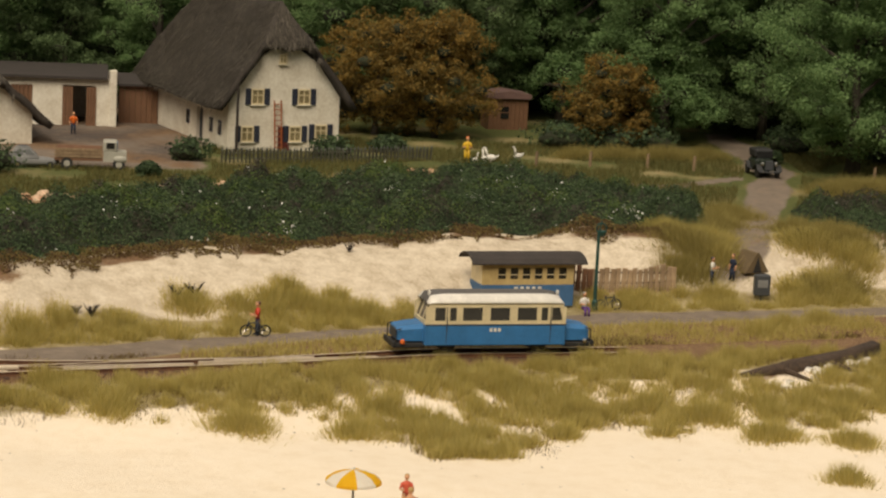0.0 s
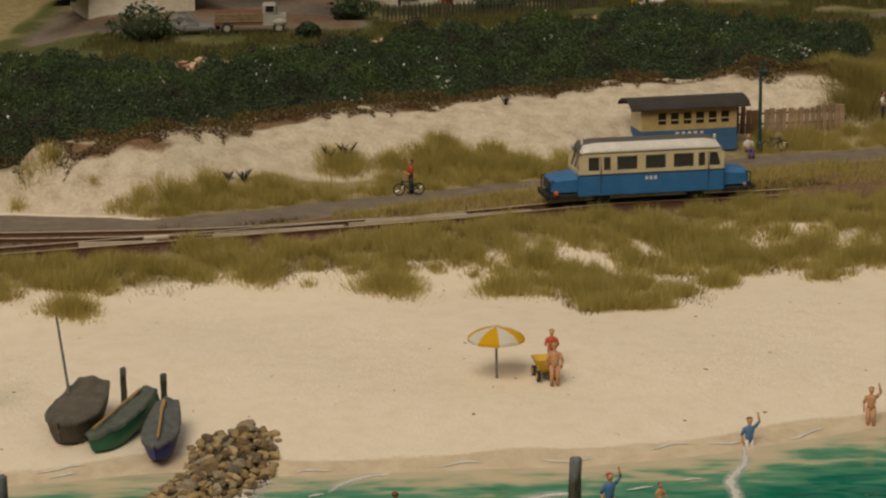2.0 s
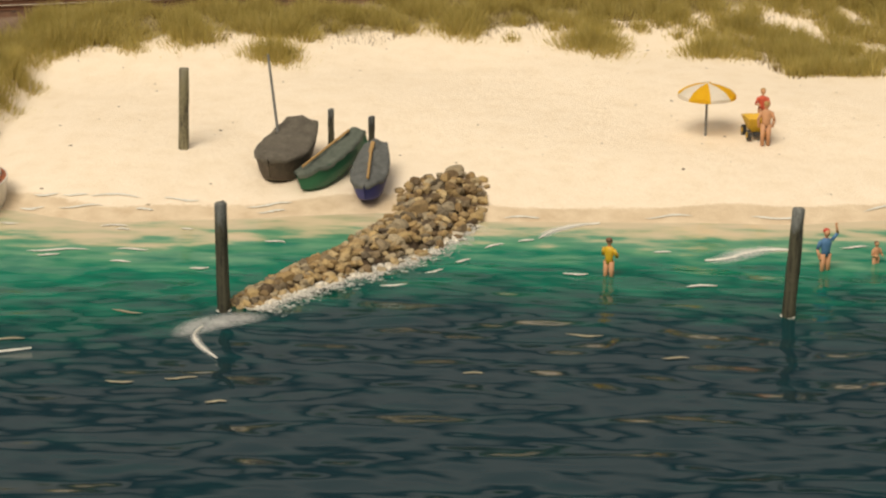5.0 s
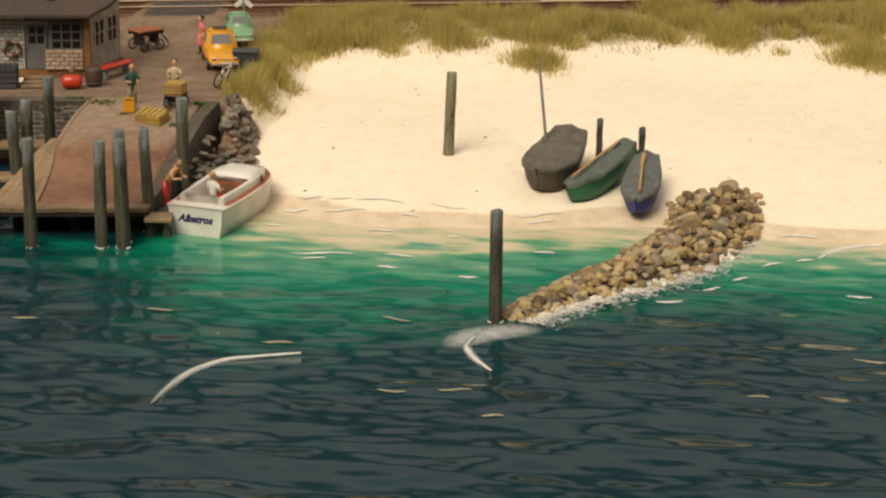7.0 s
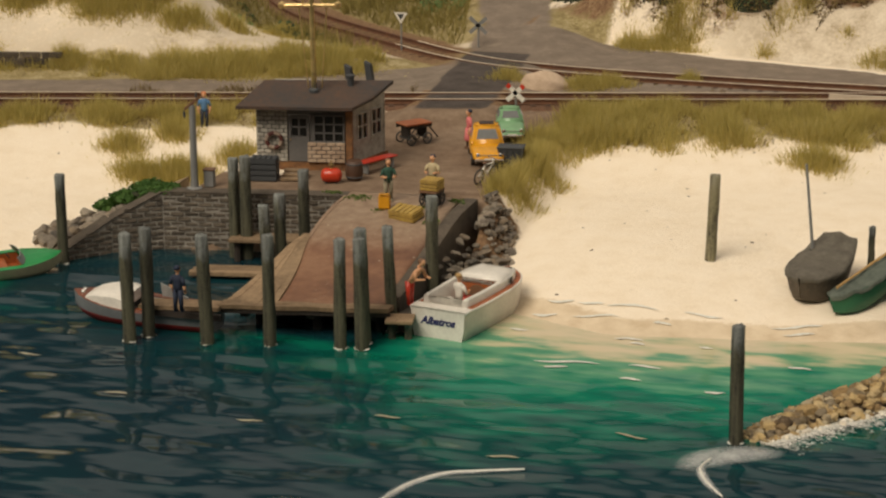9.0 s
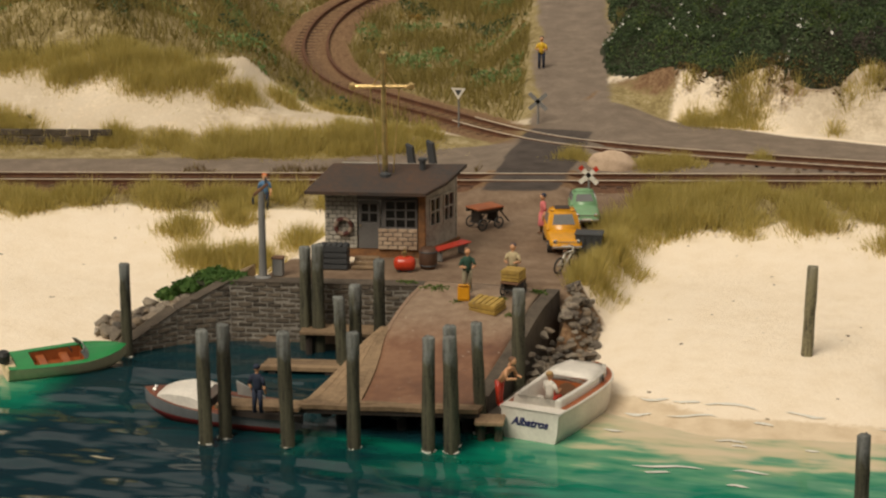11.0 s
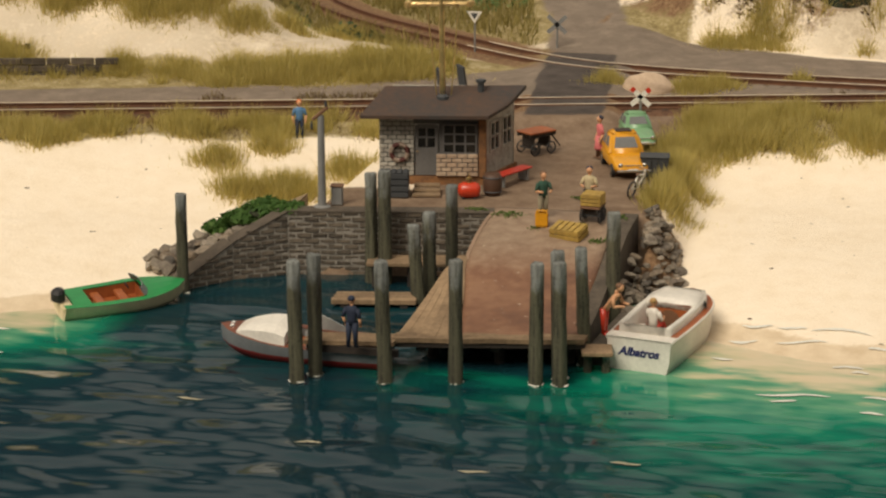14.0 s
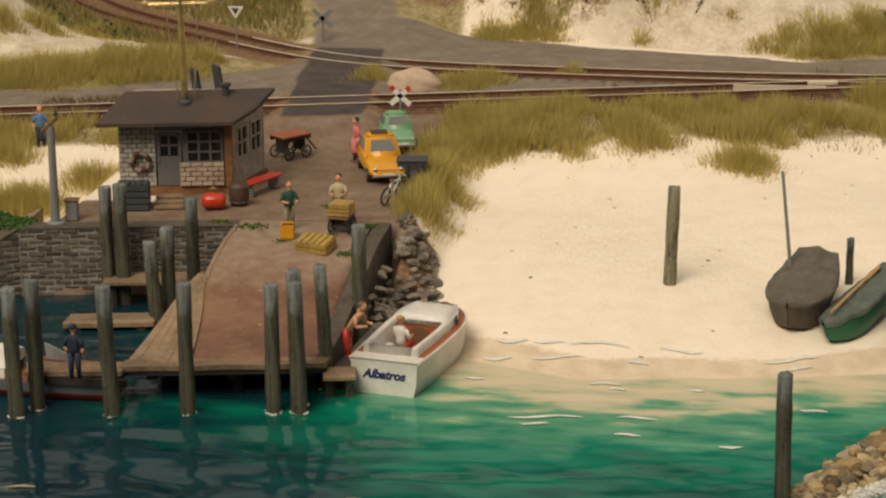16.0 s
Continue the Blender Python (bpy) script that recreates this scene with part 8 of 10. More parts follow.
def clumps(name, cx, cy, r, h, per, mat, label):
    """One body of grass made of many rounded tufts, blades spreading from each."""
    n = np.maximum((per * r * r).astype(int), 12)
    i = np.repeat(np.arange(len(cx)), n)
    px, py = rng.normal(0, 0.46, len(i)) * r[i], rng.normal(0, 0.4, len(i)) * r[i]
    d = np.hypot(px, py) / r[i]
    x, y = cx[i] + px, cy[i] + py
    hh = h[i] * np.clip(1.08 - 0.6 * d, 0.2, 1) * rng.uniform(0.35, 1.05, len(i))
    blades(name, x, y, hh, mat, 0.018, 0.5, out=(px * 0.5 * hh / r[i], py * 0.5 * hh / r[i]), label=label)


def band_front():
    def cover_at(x, y):
        s = y - track_y(x)
        n1, n2, n3 = wob(x, y, 2.2, 3.0), wob(x, y, 4.5, 8.0), wob(x, y, 0.75, 4.0)
        west = smooth(-x, 19, 22)
        edge = s + 0.9 * n1 + 0.5 * n2 + 0.55 * n3 + 6.0 - 1.9 * west + np.interp(x, [3, 9, 16, 18.4, 23.6, 25.3, 27, 29, 31, 34, 37, 42], [0, 0.7, 1.8, 8.0, 8.2, 3.4, 4.2, 6.2, 5.6, 7.0, 6.0, 4.0])
        cover = smooth(edge, -0.3, 1.3) * np.clip(0.66 + 0.7 * n3 + 0.5 * n1, 0.0, 1) * (1 - smooth(s + 0.3 * n1, -1.7, -1.3)) * (s > -17)
        cover = cover * smooth(np.maximum(np.abs(x - 37.6) - 4.2, np.abs(y - (37.2 + (x - 33.6) * 0.78)) - 0.9), 0, 0.7)
        return np.where((x > -22.3) & (x < -11.7), 0, cover)
    x, y = scatter(-46, 48, 8, 48, 3.4)
    c = cover_at(x, y)
    k = rng.uniform(0, 1, len(x)) < c * 0.95
    x, y, c = x[k], y[k], c[k]
    r = rng.uniform(0.32, 0.85, len(x)) * (0.7 + 0.4 * c)
    clumps("dune_grass", x, y, r, (0.5 + 0.55 * r) * rng.uniform(0.75, 1.25, len(x)), 520, DUNEGRASS, "tufted belt of dry ochre dune grass in front of the railway")
    # thin short growth between the tufts
    x, y = scatter(-46, 48, 8, 48, 130)
    k = rng.uniform(0, 1, len(x)) < 0.8 * cover_at(x, y)
    blades("short_grass", x[k], y[k], rng.uniform(0.12, 0.36, k.sum()), DEADLEAF, 0.016, 0.8, label="short dead growth between the grass tufts")


def bank_grass():
    """The grassy bank between the apron and the beach."""
    x, y = scatter(-12.3, -7.5, 14.8, 29, 700)
    n1, n3 = wob(x, y, 1.6, 3.0), wob(x, y, 0.7, 4.0)
    reach = np.interp(y, [15, 17, 19.5, 22, 24.5, 27.5], [-11.3, -10.9, -10.6, -10.4, -9.6, -7.8])
    cover = smooth(x + 0.15 * n3, -12.0, -11.6) * (1 - smooth(x + 0.3 * n1 + 0.25 * n3, reach - 0.9, reach + 0.2)) * np.clip(0.8 + 0.4 * n3, 0.1, 1) * smooth(y, 15, 16)
    k = (rng.uniform(0, 1, len(x)) < cover) & (y - track_y(x) < -1.3)
    x, y, cover = x[k], y[k], cover[k]
    h = (0.25 + 0.4 * cover) * np.clip(1 + 0.35 * wob(x, y, 1.1, 6.0), 0.6, 1.4) * rng.uniform(0.5, 1.2, len(x))
    blades("bank_grass", x, y, h, DUNEGRASS, 0.017, 0.6, label="dry dune grass on the bank beside the apron")


def band_road():
    x, y = scatter(-46, 50, 20, 64, 420)
    s = y - track_y(x)
    b2 = s - np.interp(x, ROAD_FAR_X, ROAD_FAR_Y)
    k = (b2 > -0.6) & (b2 < 5)
    x, y, s, b2 = x[k], y[k], s[k], b2[k]
    n1, n2, n3 = wob(x, y, 2.2, 3.0), wob(x, y, 5.0, 1.0), wob(x, y, 0.8, 7.0)
    cover = smooth(b2 + 0.3 * n3, -0.2, 0.5) * (1 - smooth(b2 + 0.9 * n1 - 1.2 * n2 + 0.6 * n3, 1.3, 2.6)) * np.clip(0.6 + 0.6 * n3 + 0.2 * n1, 0.04, 1)
    cover *= 1 - 0.65 * smooth(x, -14.5, -13.5) * (1 - smooth(x, -3, 1))
    keep = (rng.uniform(0, 1, len(x)) < cover * 0.0075) & ~((x > -22) & (x < -13.5)) & ~((x > -47) & (x < -33.5) & (b2 < 1.2)) & ~((x > 22) & (x < 28.5) & (b2 < 2.2))
    keep &= branch_dist(x, y) > 2.0
    x, y, cover = x[keep], y[keep], cover[keep]
    r = rng.uniform(0.35, 0.8, len(x))
    clumps("road_grass", x, y, r, (0.45 + 0.55 * r) * rng.uniform(0.75, 1.2, len(x)), 520, DUNEGRASS, "tufted ochre grass verge along the sandy road")
    # between line and road
    x, y = scatter(-46, 44, 20, 52, 160)
    s = y - track_y(x)
    keep = (s > 1.5) & (s < 2.7 + 0.6 * wob(x, y, 2.0, 2.0)) & (wob(x, y, 2.5, 9.0) + 0.4 * wob(x, y, 0.8, 3.0) > 0.15) & (branch_dist(x, y) > 1.7) & ~((x > -19) & (x < -13.5))
    far = (x > 8) & (s > 1.4) & (s < np.interp(x, [5, 9, 14, 20, 40], [2.0, 3.2, 4.6, 5.7, 6.2]) + 0.4 * wob(x, y, 1.5, 1.0)) & (rng.uniform(0, 1, len(x)) < np.clip(0.6 + 0.6 * wob(x, y, 1.2, 4.0), 0.1, 1))
    blades("verge_grass", x[far], y[far], rng.uniform(0.15, 0.5, far.sum()), DUNEGRASS, 0.022, 0.7, label="thin ochre grass between railway and road")
    blades("track_weeds", x[keep], y[keep], rng.uniform(0.12, 0.36, keep.sum()), DEADLEAF, 0.02, 0.8, label="low rusty weeds between track and road")


def hill_scrub():
    x, y = scatter(-62, -13, 26, 96, 85)
    s = y - track_y(x)
    b2 = s - np.interp(x, ROAD_FAR_X, ROAD_FAR_Y)
    n2 = wob(x, y, 4.5, 8.0)
    keep = (b2 + 1.2 * n2 - 4.2 * smooth(-x, 20, 30) > 3.3) & (x < -18) & (np.abs(x - hill_road_x(y)) > 2.2) & (branch_dist(x, y) > 1.8)
    keep &= rng.uniform(0, 1, len(x)) < np.clip(0.55 + 0.5 * wob(x, y, 1.7, 3.0), 0.1, 1)
    x, y = x[keep], y[keep]
    blades("hill_grass", x, y, np.clip(0.65 + 0.4 * wob(x, y, 1.9, 5.0), 0.3, 1.2) * rng.uniform(0.5, 1.1, len(x)), GREENGRASS, 0.03, 0.7, label="olive grass and scrub covering the dune hill")


def farm_grass():
    x, y = scatter(-8, 60, 60, 98, 50)
    keep = (wob(x, y, 2.7, 5.0) > -0.25) & ~((x < 9) & (y > 77)) & (np.abs(x - np.interp(y, [50, 56, 63, 75, 88, 110], [35.5, 37.0, 39.8, 43.5, 47.0, 47.5])) > 2.0)
    keep &= (hedge_height(x, y, -14.6, 38.0) < 0.2)
    x, y = x[keep], y[keep]
    blades("meadow_grass", x, y, rng.uniform(0.15, 0.5, len(x)), MEADOW_DIMMED, 0.03, label="rough meadow grass round the farm")


band_front()
bank_grass()
band_road()
hill_scrub()


def tuft(x, y, r, mat=DUNEGRASS, h=1.1, per=620, label="round tussock of dry ochre dune grass"):
    n = int(per * r * r * 1.6)
    px, py = rng.normal(0, 0.5 * r, n), rng.normal(0, 0.4 * r, n)
    lob = 1 + 0.25 * np.sin(3 * np.arctan2(py, px) + x)
    px, py = px * lob, py * lob
    d = np.hypot(px, py) / r
    zz = ground_z(x + px, y + py) - 0.04
    hh = h * np.clip(1.05 - 0.62 * d, 0.22, 1) * rng.uniform(0.35, 1.05, n)
    ob = blades("grass_tussock", px, py, hh, mat, 0.018, 0.55, z=zz - gz(x, y), out=(px * 0.35 * hh, py * 0.35 * hh))
    place(ob, x, y, gz(x, y), label=label, category="grass", group="grass tussocks")


BEACH_TUSSOCKS = [(-1.85, 25.2, 1.2), (-5.3, 26.2, 1.25), (10.7, 28.3, 1.5), (15.5, 28.5, 1.35), (28.8, 33.4, 1.4), (33.4, 29.8, 1.4), (31.1, 32.3, 1.5), (35.3, 24.3, 1.0), (38.4, 35.2, 1.5), (36.9, 29.4, 1.2), (18.3, 30.0, 1.2), (25.4, 32.4, 1.3), (5.2, 29.0, 1.2)]
WEST_TUSSOCKS = [(-38.8, 28.7, 1.4), (-39.9, 28.7, 1.2), (-34.5, 29.5, 0.9), (-29.8, 30.2, 1.5), (-28.2, 30.4, 1.6), (-27.0, 31.0, 1.4), (-24.9, 31.8, 1.5), (-23.6, 32.4, 1.5), (-38.1, 32.1, 0.9), (-37.4, 32.5, 0.9), (-34.8, 32.6, 1.0), (-33.7, 32.9, 1.0), (-36.3, 33.2, 1.1), (-35.1, 33.9, 1.1), (-32.7, 33.4, 0.9), (-31.1, 33.2, 0.8), (-30.3, 33.6, 0.8), (-33.9, 34.4, 1.0), (-32.3, 34.2, 1.0), (-29.4, 35.6, 0.9)]
HILL_TUSSOCKS = [(-27.8, 37.7, 1.1), (-40.9, 32.8, 1.5), (-38.9, 33.4, 1.6), (-36.6, 34.2, 1.6), (-12.5, 32.4, 1.1), (-11.6, 33.0, 1.0), (-15.8, 32.4, 0.8), (-12.4, 41.2, 1.0), (-11.3, 41.4, 1.2), (-10.2, 41.2, 1.1), (-10.9, 41.9, 1.0), (-8.6, 34.6, 0.6), (-27.1, 19.5, 1.0), (-25.6, 21.0, 0.9), (-22.6, 20.1, 1.0), (-25.7, 17.6, 1.0), (-24.4, 17.9, 1.2), (-23.8, 18.4, 1.0), (-11.2, 17.7, 0.9), (-11.4, 16.6, 0.7), (-11.3, 20.6, 1.1), (-12.0, 23.6, 1.0)]
ROADSIDE_TUSSOCKS = [(38.5, 49.0, 1.0), (36.8, 47.0, 0.9), (40.8, 50.5, 1.1), (31.2, 53.0, 1.0), (36.6, 60.5, 1.9), (34.4, 61.5, 1.7), (42.6, 60.6, 2.0), (45.0, 59.5, 1.8), (43.0, 57.0, 1.8), (36.3, 54.7, 1.2), (40.8, 56.0, 1.4), (36.9, 57.9, 1.2), (8.2, 45.6, 1.4), (12.2, 46.0, 1.0), (5.0, 42.4, 1.2), (2.4, 41.6, 1.1), (17.0, 47.4, 1.3), (1.0, 40.2, 1.4), (10.6, 46.0, 1.0), (12.3, 46.9, 1.2), (13.9, 47.3, 1.3), (13.1, 48.2, 1.0), (15.3, 47.0, 1.1), (15.5, 48.3, 1.0)]
for x, y, r in BEACH_TUSSOCKS + WEST_TUSSOCKS + ROADSIDE_TUSSOCKS:
    tuft(x, y, r)
for x, y, r in HILL_TUSSOCKS:
    tuft(x, y, r, h=0.78 if y > 25 else 1.1)
for x, y, r in [(37.0, 92.5, 2.2), (40.5, 93.0, 2.4), (43.4, 93.6, 2.0), (34.0, 91.5, 1.8), (54.5, 82.0, 2.4), (57.5, 81.0, 2.2), (47.8, 70.5, 1.5), (36.1, 58.2, 2.4), (35.3, 59.1, 2.0), (38.1, 64.4, 1.8), (39.6, 68.1, 2.0), (39.0, 67.1, 1.6), (36.8, 62.0, 2.0), (43.2, 61.2, 2.2), (42.6, 63.4, 1.8), (44.2, 62.4, 1.8), (45.2, 60.8, 1.5), (35.3, 56.3, 1.6), (34.4, 56.7, 1.4), (42.0, 56.6, 1.5), (44.1, 57.4, 1.6), (49.9, 79.6, 2.2), (51.6, 80.2, 2.2), (48.4, 78.2, 1.6)]:
    tuft(x, y, r, LANEGRASS, h=1.25, per=330, label="tall yellow grass clump beside the farm lane")


def leaf_cloud(c, size, n, lo=0.14, hi=0.26, rnd=None, shell=0.55):
    """Leaf corners scattered in an ellipsoid, denser towards its skin and facing outwards."""
    rnd = rnd or rng
    d = rnd.normal(size=(n, 3))
    d /= np.linalg.norm(d, axis=1)[:, None]
    lob = 1 + 0.13 * np.sin(4.1 * d[:, 0] + 3.3 * d[:, 2] + c[0]) + 0.1 * np.cos(5.3 * d[:, 1] - 4.0 * d[:, 2] + c[1])
    q = np.asarray(c) + d * np.asarray(size) * ((shell + (1 - shell) * rnd.uniform(0, 1, n) ** 0.6) * lob)[:, None] * rnd.uniform(0.9, 1.08, n)[:, None]
    return leaf_quads(q, lo, hi, rnd, d / np.asarray(size))


def leaf_quads(p, lo, hi, rnd=None, facing=None):
    """One small rhombic leaf at each spot; facing turns most of them one way."""
    rnd = rnd or rng
    n = len(p)
    u = rnd.normal(size=(n, 3))
    if facing is not None:
        f = facing / np.linalg.norm(facing, axis=1)[:, None] + rnd.normal(size=(n, 3)) * 0.5
        u = np.cross(f, u)
    u /= np.linalg.norm(u, axis=1)[:, None]
    w = np.cross(u, rnd.normal(size=(n, 3)) if facing is None else f)
    w /= np.linalg.norm(w, axis=1)[:, None]
    s = rnd.uniform(lo, hi, n)[:, None]
    return np.stack([p - u * s, p - w * s * 0.55, p + u * s, p + w * s * 0.55], 1)


def leaves_mesh(name, quads, mat, parent=None):
    v = np.concatenate(quads).reshape(-1, 3)
    return raw(name, v, np.arange(len(v)).reshape(-1, 4), mat, parent)


# ---- hedges on the dune top ----
HEDGE_W_X = [-30, -14, -9, -5, 0, 7, 17, 28, 36, 39]
HEDGE_W_Y = [24, 24, 24, 19, 14, 16, 19, 19, 12, 9]


def hedge_height(x, y, x0, x1):
    s = y - track_y(x)
    b2 = s - np.interp(x, ROAD_FAR_X, ROAD_FAR_Y)
    dw = np.interp(x, DUNE_W_X, DUNE_W_Y)
    t = b2 - dw - 0.2 + 1.1 * wob(x, y, 2.4, 6.0) + 1.2 * smooth(-x, 2, 8) - 0.3 * smooth(-x, 9, 13.5)
    wd = np.interp(x, HEDGE_W_X, HEDGE_W_Y)
    return 1.55 * smooth(t, 0.0, 2.6) * (1 - smooth(t, wd - 2.5, wd)) * smooth(x + 0.8 * wob(x, y, 1.9, 2.0) - (hill_road_x(y) + 1.5 if x0 < 0 else x0), 0, 1.6) * (1 - smooth(x + 0.8 * wob(x, y, 1.9, 2.0), x1 - 1.6, x1)) * (0.8 + 0.28 * wob(x, y, 1.25, 4.0) + 0.15 * wob(x, y, 0.6, 1.0))


def lumps(x, y, cx, cy, cr):
    """Rounded clumps over scattered centres."""
    out = np.zeros(len(x))
    for i in range(0, len(x), 4000):
        d = ((x[i:i + 4000, None] - cx) ** 2 + (y[i:i + 4000, None] - cy) ** 2) / cr ** 2
        out[i:i + 4000] = (np.sqrt(np.clip(1 - d, 0, 1)) * cr).max(1)
    return out


def hedge(label, x0, x1, y0, y1, per):
    xw = x0 - (14 if x0 < 0 else 1)
    cx, cy = scatter(xw, x1 + 1, y0, y1, 0.75)
    k = hedge_height(cx, cy, x0, x1) > 0.15
    cx, cy = cx[k], cy[k]
    cr = rng.uniform(0.5, 1.4, len(cx))

    def top(x, y):
        base = hedge_height(x, y, x0, x1)
        return base * (0.2 + 0.85 * lumps(x.ravel(), y.ravel(), cx, cy, cr).reshape(x.shape))
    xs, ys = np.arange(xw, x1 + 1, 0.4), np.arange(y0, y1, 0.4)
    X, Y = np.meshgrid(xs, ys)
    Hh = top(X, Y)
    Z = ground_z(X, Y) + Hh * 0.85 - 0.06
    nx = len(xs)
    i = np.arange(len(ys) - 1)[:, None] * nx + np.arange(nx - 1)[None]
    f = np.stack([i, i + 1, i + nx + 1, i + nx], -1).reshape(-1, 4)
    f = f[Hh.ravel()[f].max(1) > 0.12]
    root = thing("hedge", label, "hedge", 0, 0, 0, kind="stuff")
    # sheet below the leaves, coloured dark as the shade between them
    raw("shade_backing", np.stack([X.ravel(), Y.ravel(), Z.ravel()], 1), f, INNER_SHADE, root, smooth=True)
    px, py = scatter(xw, x1 + 1, y0, y1, per)
    k = hedge_height(px, py, x0, x1) > 0.1
    px, py = px[k], py[k]
    hh = top(px, py)
    pz = ground_z(px, py) + hh * rng.uniform(0.8, 1.06, len(px)) + 0.35 * rng.uniform(0, 1, len(px)) ** 12
    e = 0.12
    slope = np.stack([(hh - top(px + e, py)) / e, (hh - top(px, py + e)) / e, np.full(len(px), 0.9)], 1)
    quads = leaf_quads(np.stack([px, py, pz], 1), 0.035, 0.095, facing=slope)
    bare = wob(px, py, 1.9, 5.0) + 0.6 * wob(px, py, 0.75, 2.0) + rng.normal(0, 0.25, len(px)) > 0.62
    fresh = ~bare & (wob(px, py, 2.3, 9.0) + 0.5 * wob(px, py, 0.9, 7.0) + rng.normal(0, 0.3, len(px)) > 0.5)
    tris("leaves", quads[~bare & ~fresh], HEDGELEAF, root)
    tris("twigs", quads[bare], TWIG, root)
    tris("fresh_leaves", quads[fresh], FRESHLEAF, root)
    m = (rng.uniform(0, 1, len(px)) < 0.0012 + 0.09 * (wob(px, py, 1.5, 11.0) + 0.4 * wob(px, py, 0.6, 3.0) > 0.85))
    if m.sum() > 3:
        tris("blossom", leaf_quads(np.stack([px, py, pz + 0.1], 1)[m], 0.05, 0.12), BLOSSOM, root)


def hedge_foot():
    """Dead brown scrub and yellowed growth below the hedge."""
    x, y = scatter(-14, 38, 36, 66, 330)
    b2 = y - track_y(x) - np.interp(x, ROAD_FAR_X, ROAD_FAR_Y)
    t = b2 - np.interp(x, DUNE_W_X, DUNE_W_Y) - 0.2 + 1.1 * wob(x, y, 2.4, 6.0)
    n3 = wob(x, y, 0.8, 2.0) + 0.7 * wob(x, y, 2.1, 5.0)
    k = (t > -1.3 + 0.8 * n3) & (t < 1.3) & (n3 > -0.45) & (x > hill_road_x(y) + 2.6)
    x, y, n3 = x[k], y[k], n3[k]
    z = ground_z(x, y) + rng.uniform(0, 0.55, len(x)) * np.clip(0.5 + 0.6 * n3, 0.1, 1.2)
    ob = tris("dead_scrub", leaf_quads(np.stack([x, y, z], 1), 0.03, 0.09), DEADLEAF)
    tagged(ob, "dead brown and yellowed scrub along the foot of the hedge", "scrub", kind="stuff")


farm_grass()
hedge("dense dark green rose hedge with white blossom on the dune", -14.6, 38.0, 38, 88, 330)
hedge_foot()
hedge("dark green hedge beside the farm lane", 43.6, 62.0, 58, 82, 280)


def bush(x, y, r, h, mat=HEDGELEAF, label="rounded dark green bush", n=700, z=None):
    z = gz(x, y) if z is None else z
    root = thing("bush", label, "bush", x, y, z, group="bushes")
    rnd = np.random.default_rng(int(abs(x * 37 + y * 11)))
    bm = bmesh.new()
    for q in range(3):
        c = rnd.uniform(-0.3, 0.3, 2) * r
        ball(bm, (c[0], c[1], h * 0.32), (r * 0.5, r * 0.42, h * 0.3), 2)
    # added dark lumps; their colour stands in for shade inside the bush
    part("shade_core", bm, INNER_SHADE, root)
    qs = []
    for q in range(5):
        c = rnd.uniform(-0.4, 0.4, 2) * r
        qs.append(leaf_cloud((c[0], c[1], h * rnd.uniform(0.4, 0.62)), (r * 0.68, r * 0.6, h * 0.46), n // 5, 0.1, 0.2, rnd, 0.7))
    leaves_mesh("leaves", qs, mat, root)


for x, y, r, h in [(7.6, 82.5, 1.7, 1.6), (-4.2, 74.6, 2.7, 2.3), (16.8, 86.4, 1.8, 1.5), (33.5, 96.5, 2.6, 1.9), (37.2, 97.0, 2.4, 1.9), (40.5, 97.5, 2.2, 1.8), (21.0, 91.0, 1.6, 1.2), (5.5, 74.2, 1.0, 1.0), (47.9, 92.5, 1.0, 0.9), (56.5, 94.0, 2.6, 2.2), (50.8, 99.0, 2.4, 2.0)]:
    bush(x, y, r, h)
for x, y, r, h in [(-24.3, 14.1, 0.9, 0.45), (-23.4, 13.7, 0.8, 0.42), (-22.6, 13.4, 0.6, 0.35), (-25.2, 14.3, 0.55, 0.4), (-23.8, 14.6, 0.9, 0.5)]:
    bush(x, y, r, h, leafy("ivy_leaves", [(0.1, (0.03, 0.07, 0.015)), (0.5, (0.07, 0.15, 0.035)), (0.9, (0.13, 0.22, 0.06))]), "low green creeper at the quay corner", 600, z=max(gz(x, y), float(np.interp(x, [-25.2, -22.9], [0.85, 1.85]))) - 0.05)
def hill_patches():
    """Low patches of different shrubs on the hill inside and beyond the branch line."""
    for name, mat, seed, level, label in (("green_scrub", HEDGELEAF, 3.0, 0.62, "low dark green scrub in patches on the hill"), ("olive_scrub", OAKLEAF, 6.5, 0.35, "low olive green scrub in patches on the hill"), ("heather", AUTUMN, 9.2, 0.8, "rust-brown heather in patches on the hill")):
        x, y = scatter(-62, -14, 37, 96, 70)
        n = wob(x, y, 1.9, seed) + 0.5 * wob(x, y, 0.7, seed + 1)
        b2 = y - track_y(x) - np.interp(x, ROAD_FAR_X, ROAD_FAR_Y)
        k = (n > level) & (np.abs(x - hill_road_x(y)) > 2.4) & (x < hill_road_x(y)) & (branch_dist(x, y) > 2.0) & (b2 - 4.2 * smooth(-x, 20, 30) > 4)
        x, y, n = x[k], y[k], n[k]
        z = ground_z(x, y) + rng.uniform(0, 1, len(x)) * np.clip((n - level) * 1.3 + 0.15, 0, 0.75)
        tagged(tris(name, leaf_quads(np.stack([x, y, z], 1), 0.05, 0.13), mat), label, "scrub", kind="stuff")


hill_patches()


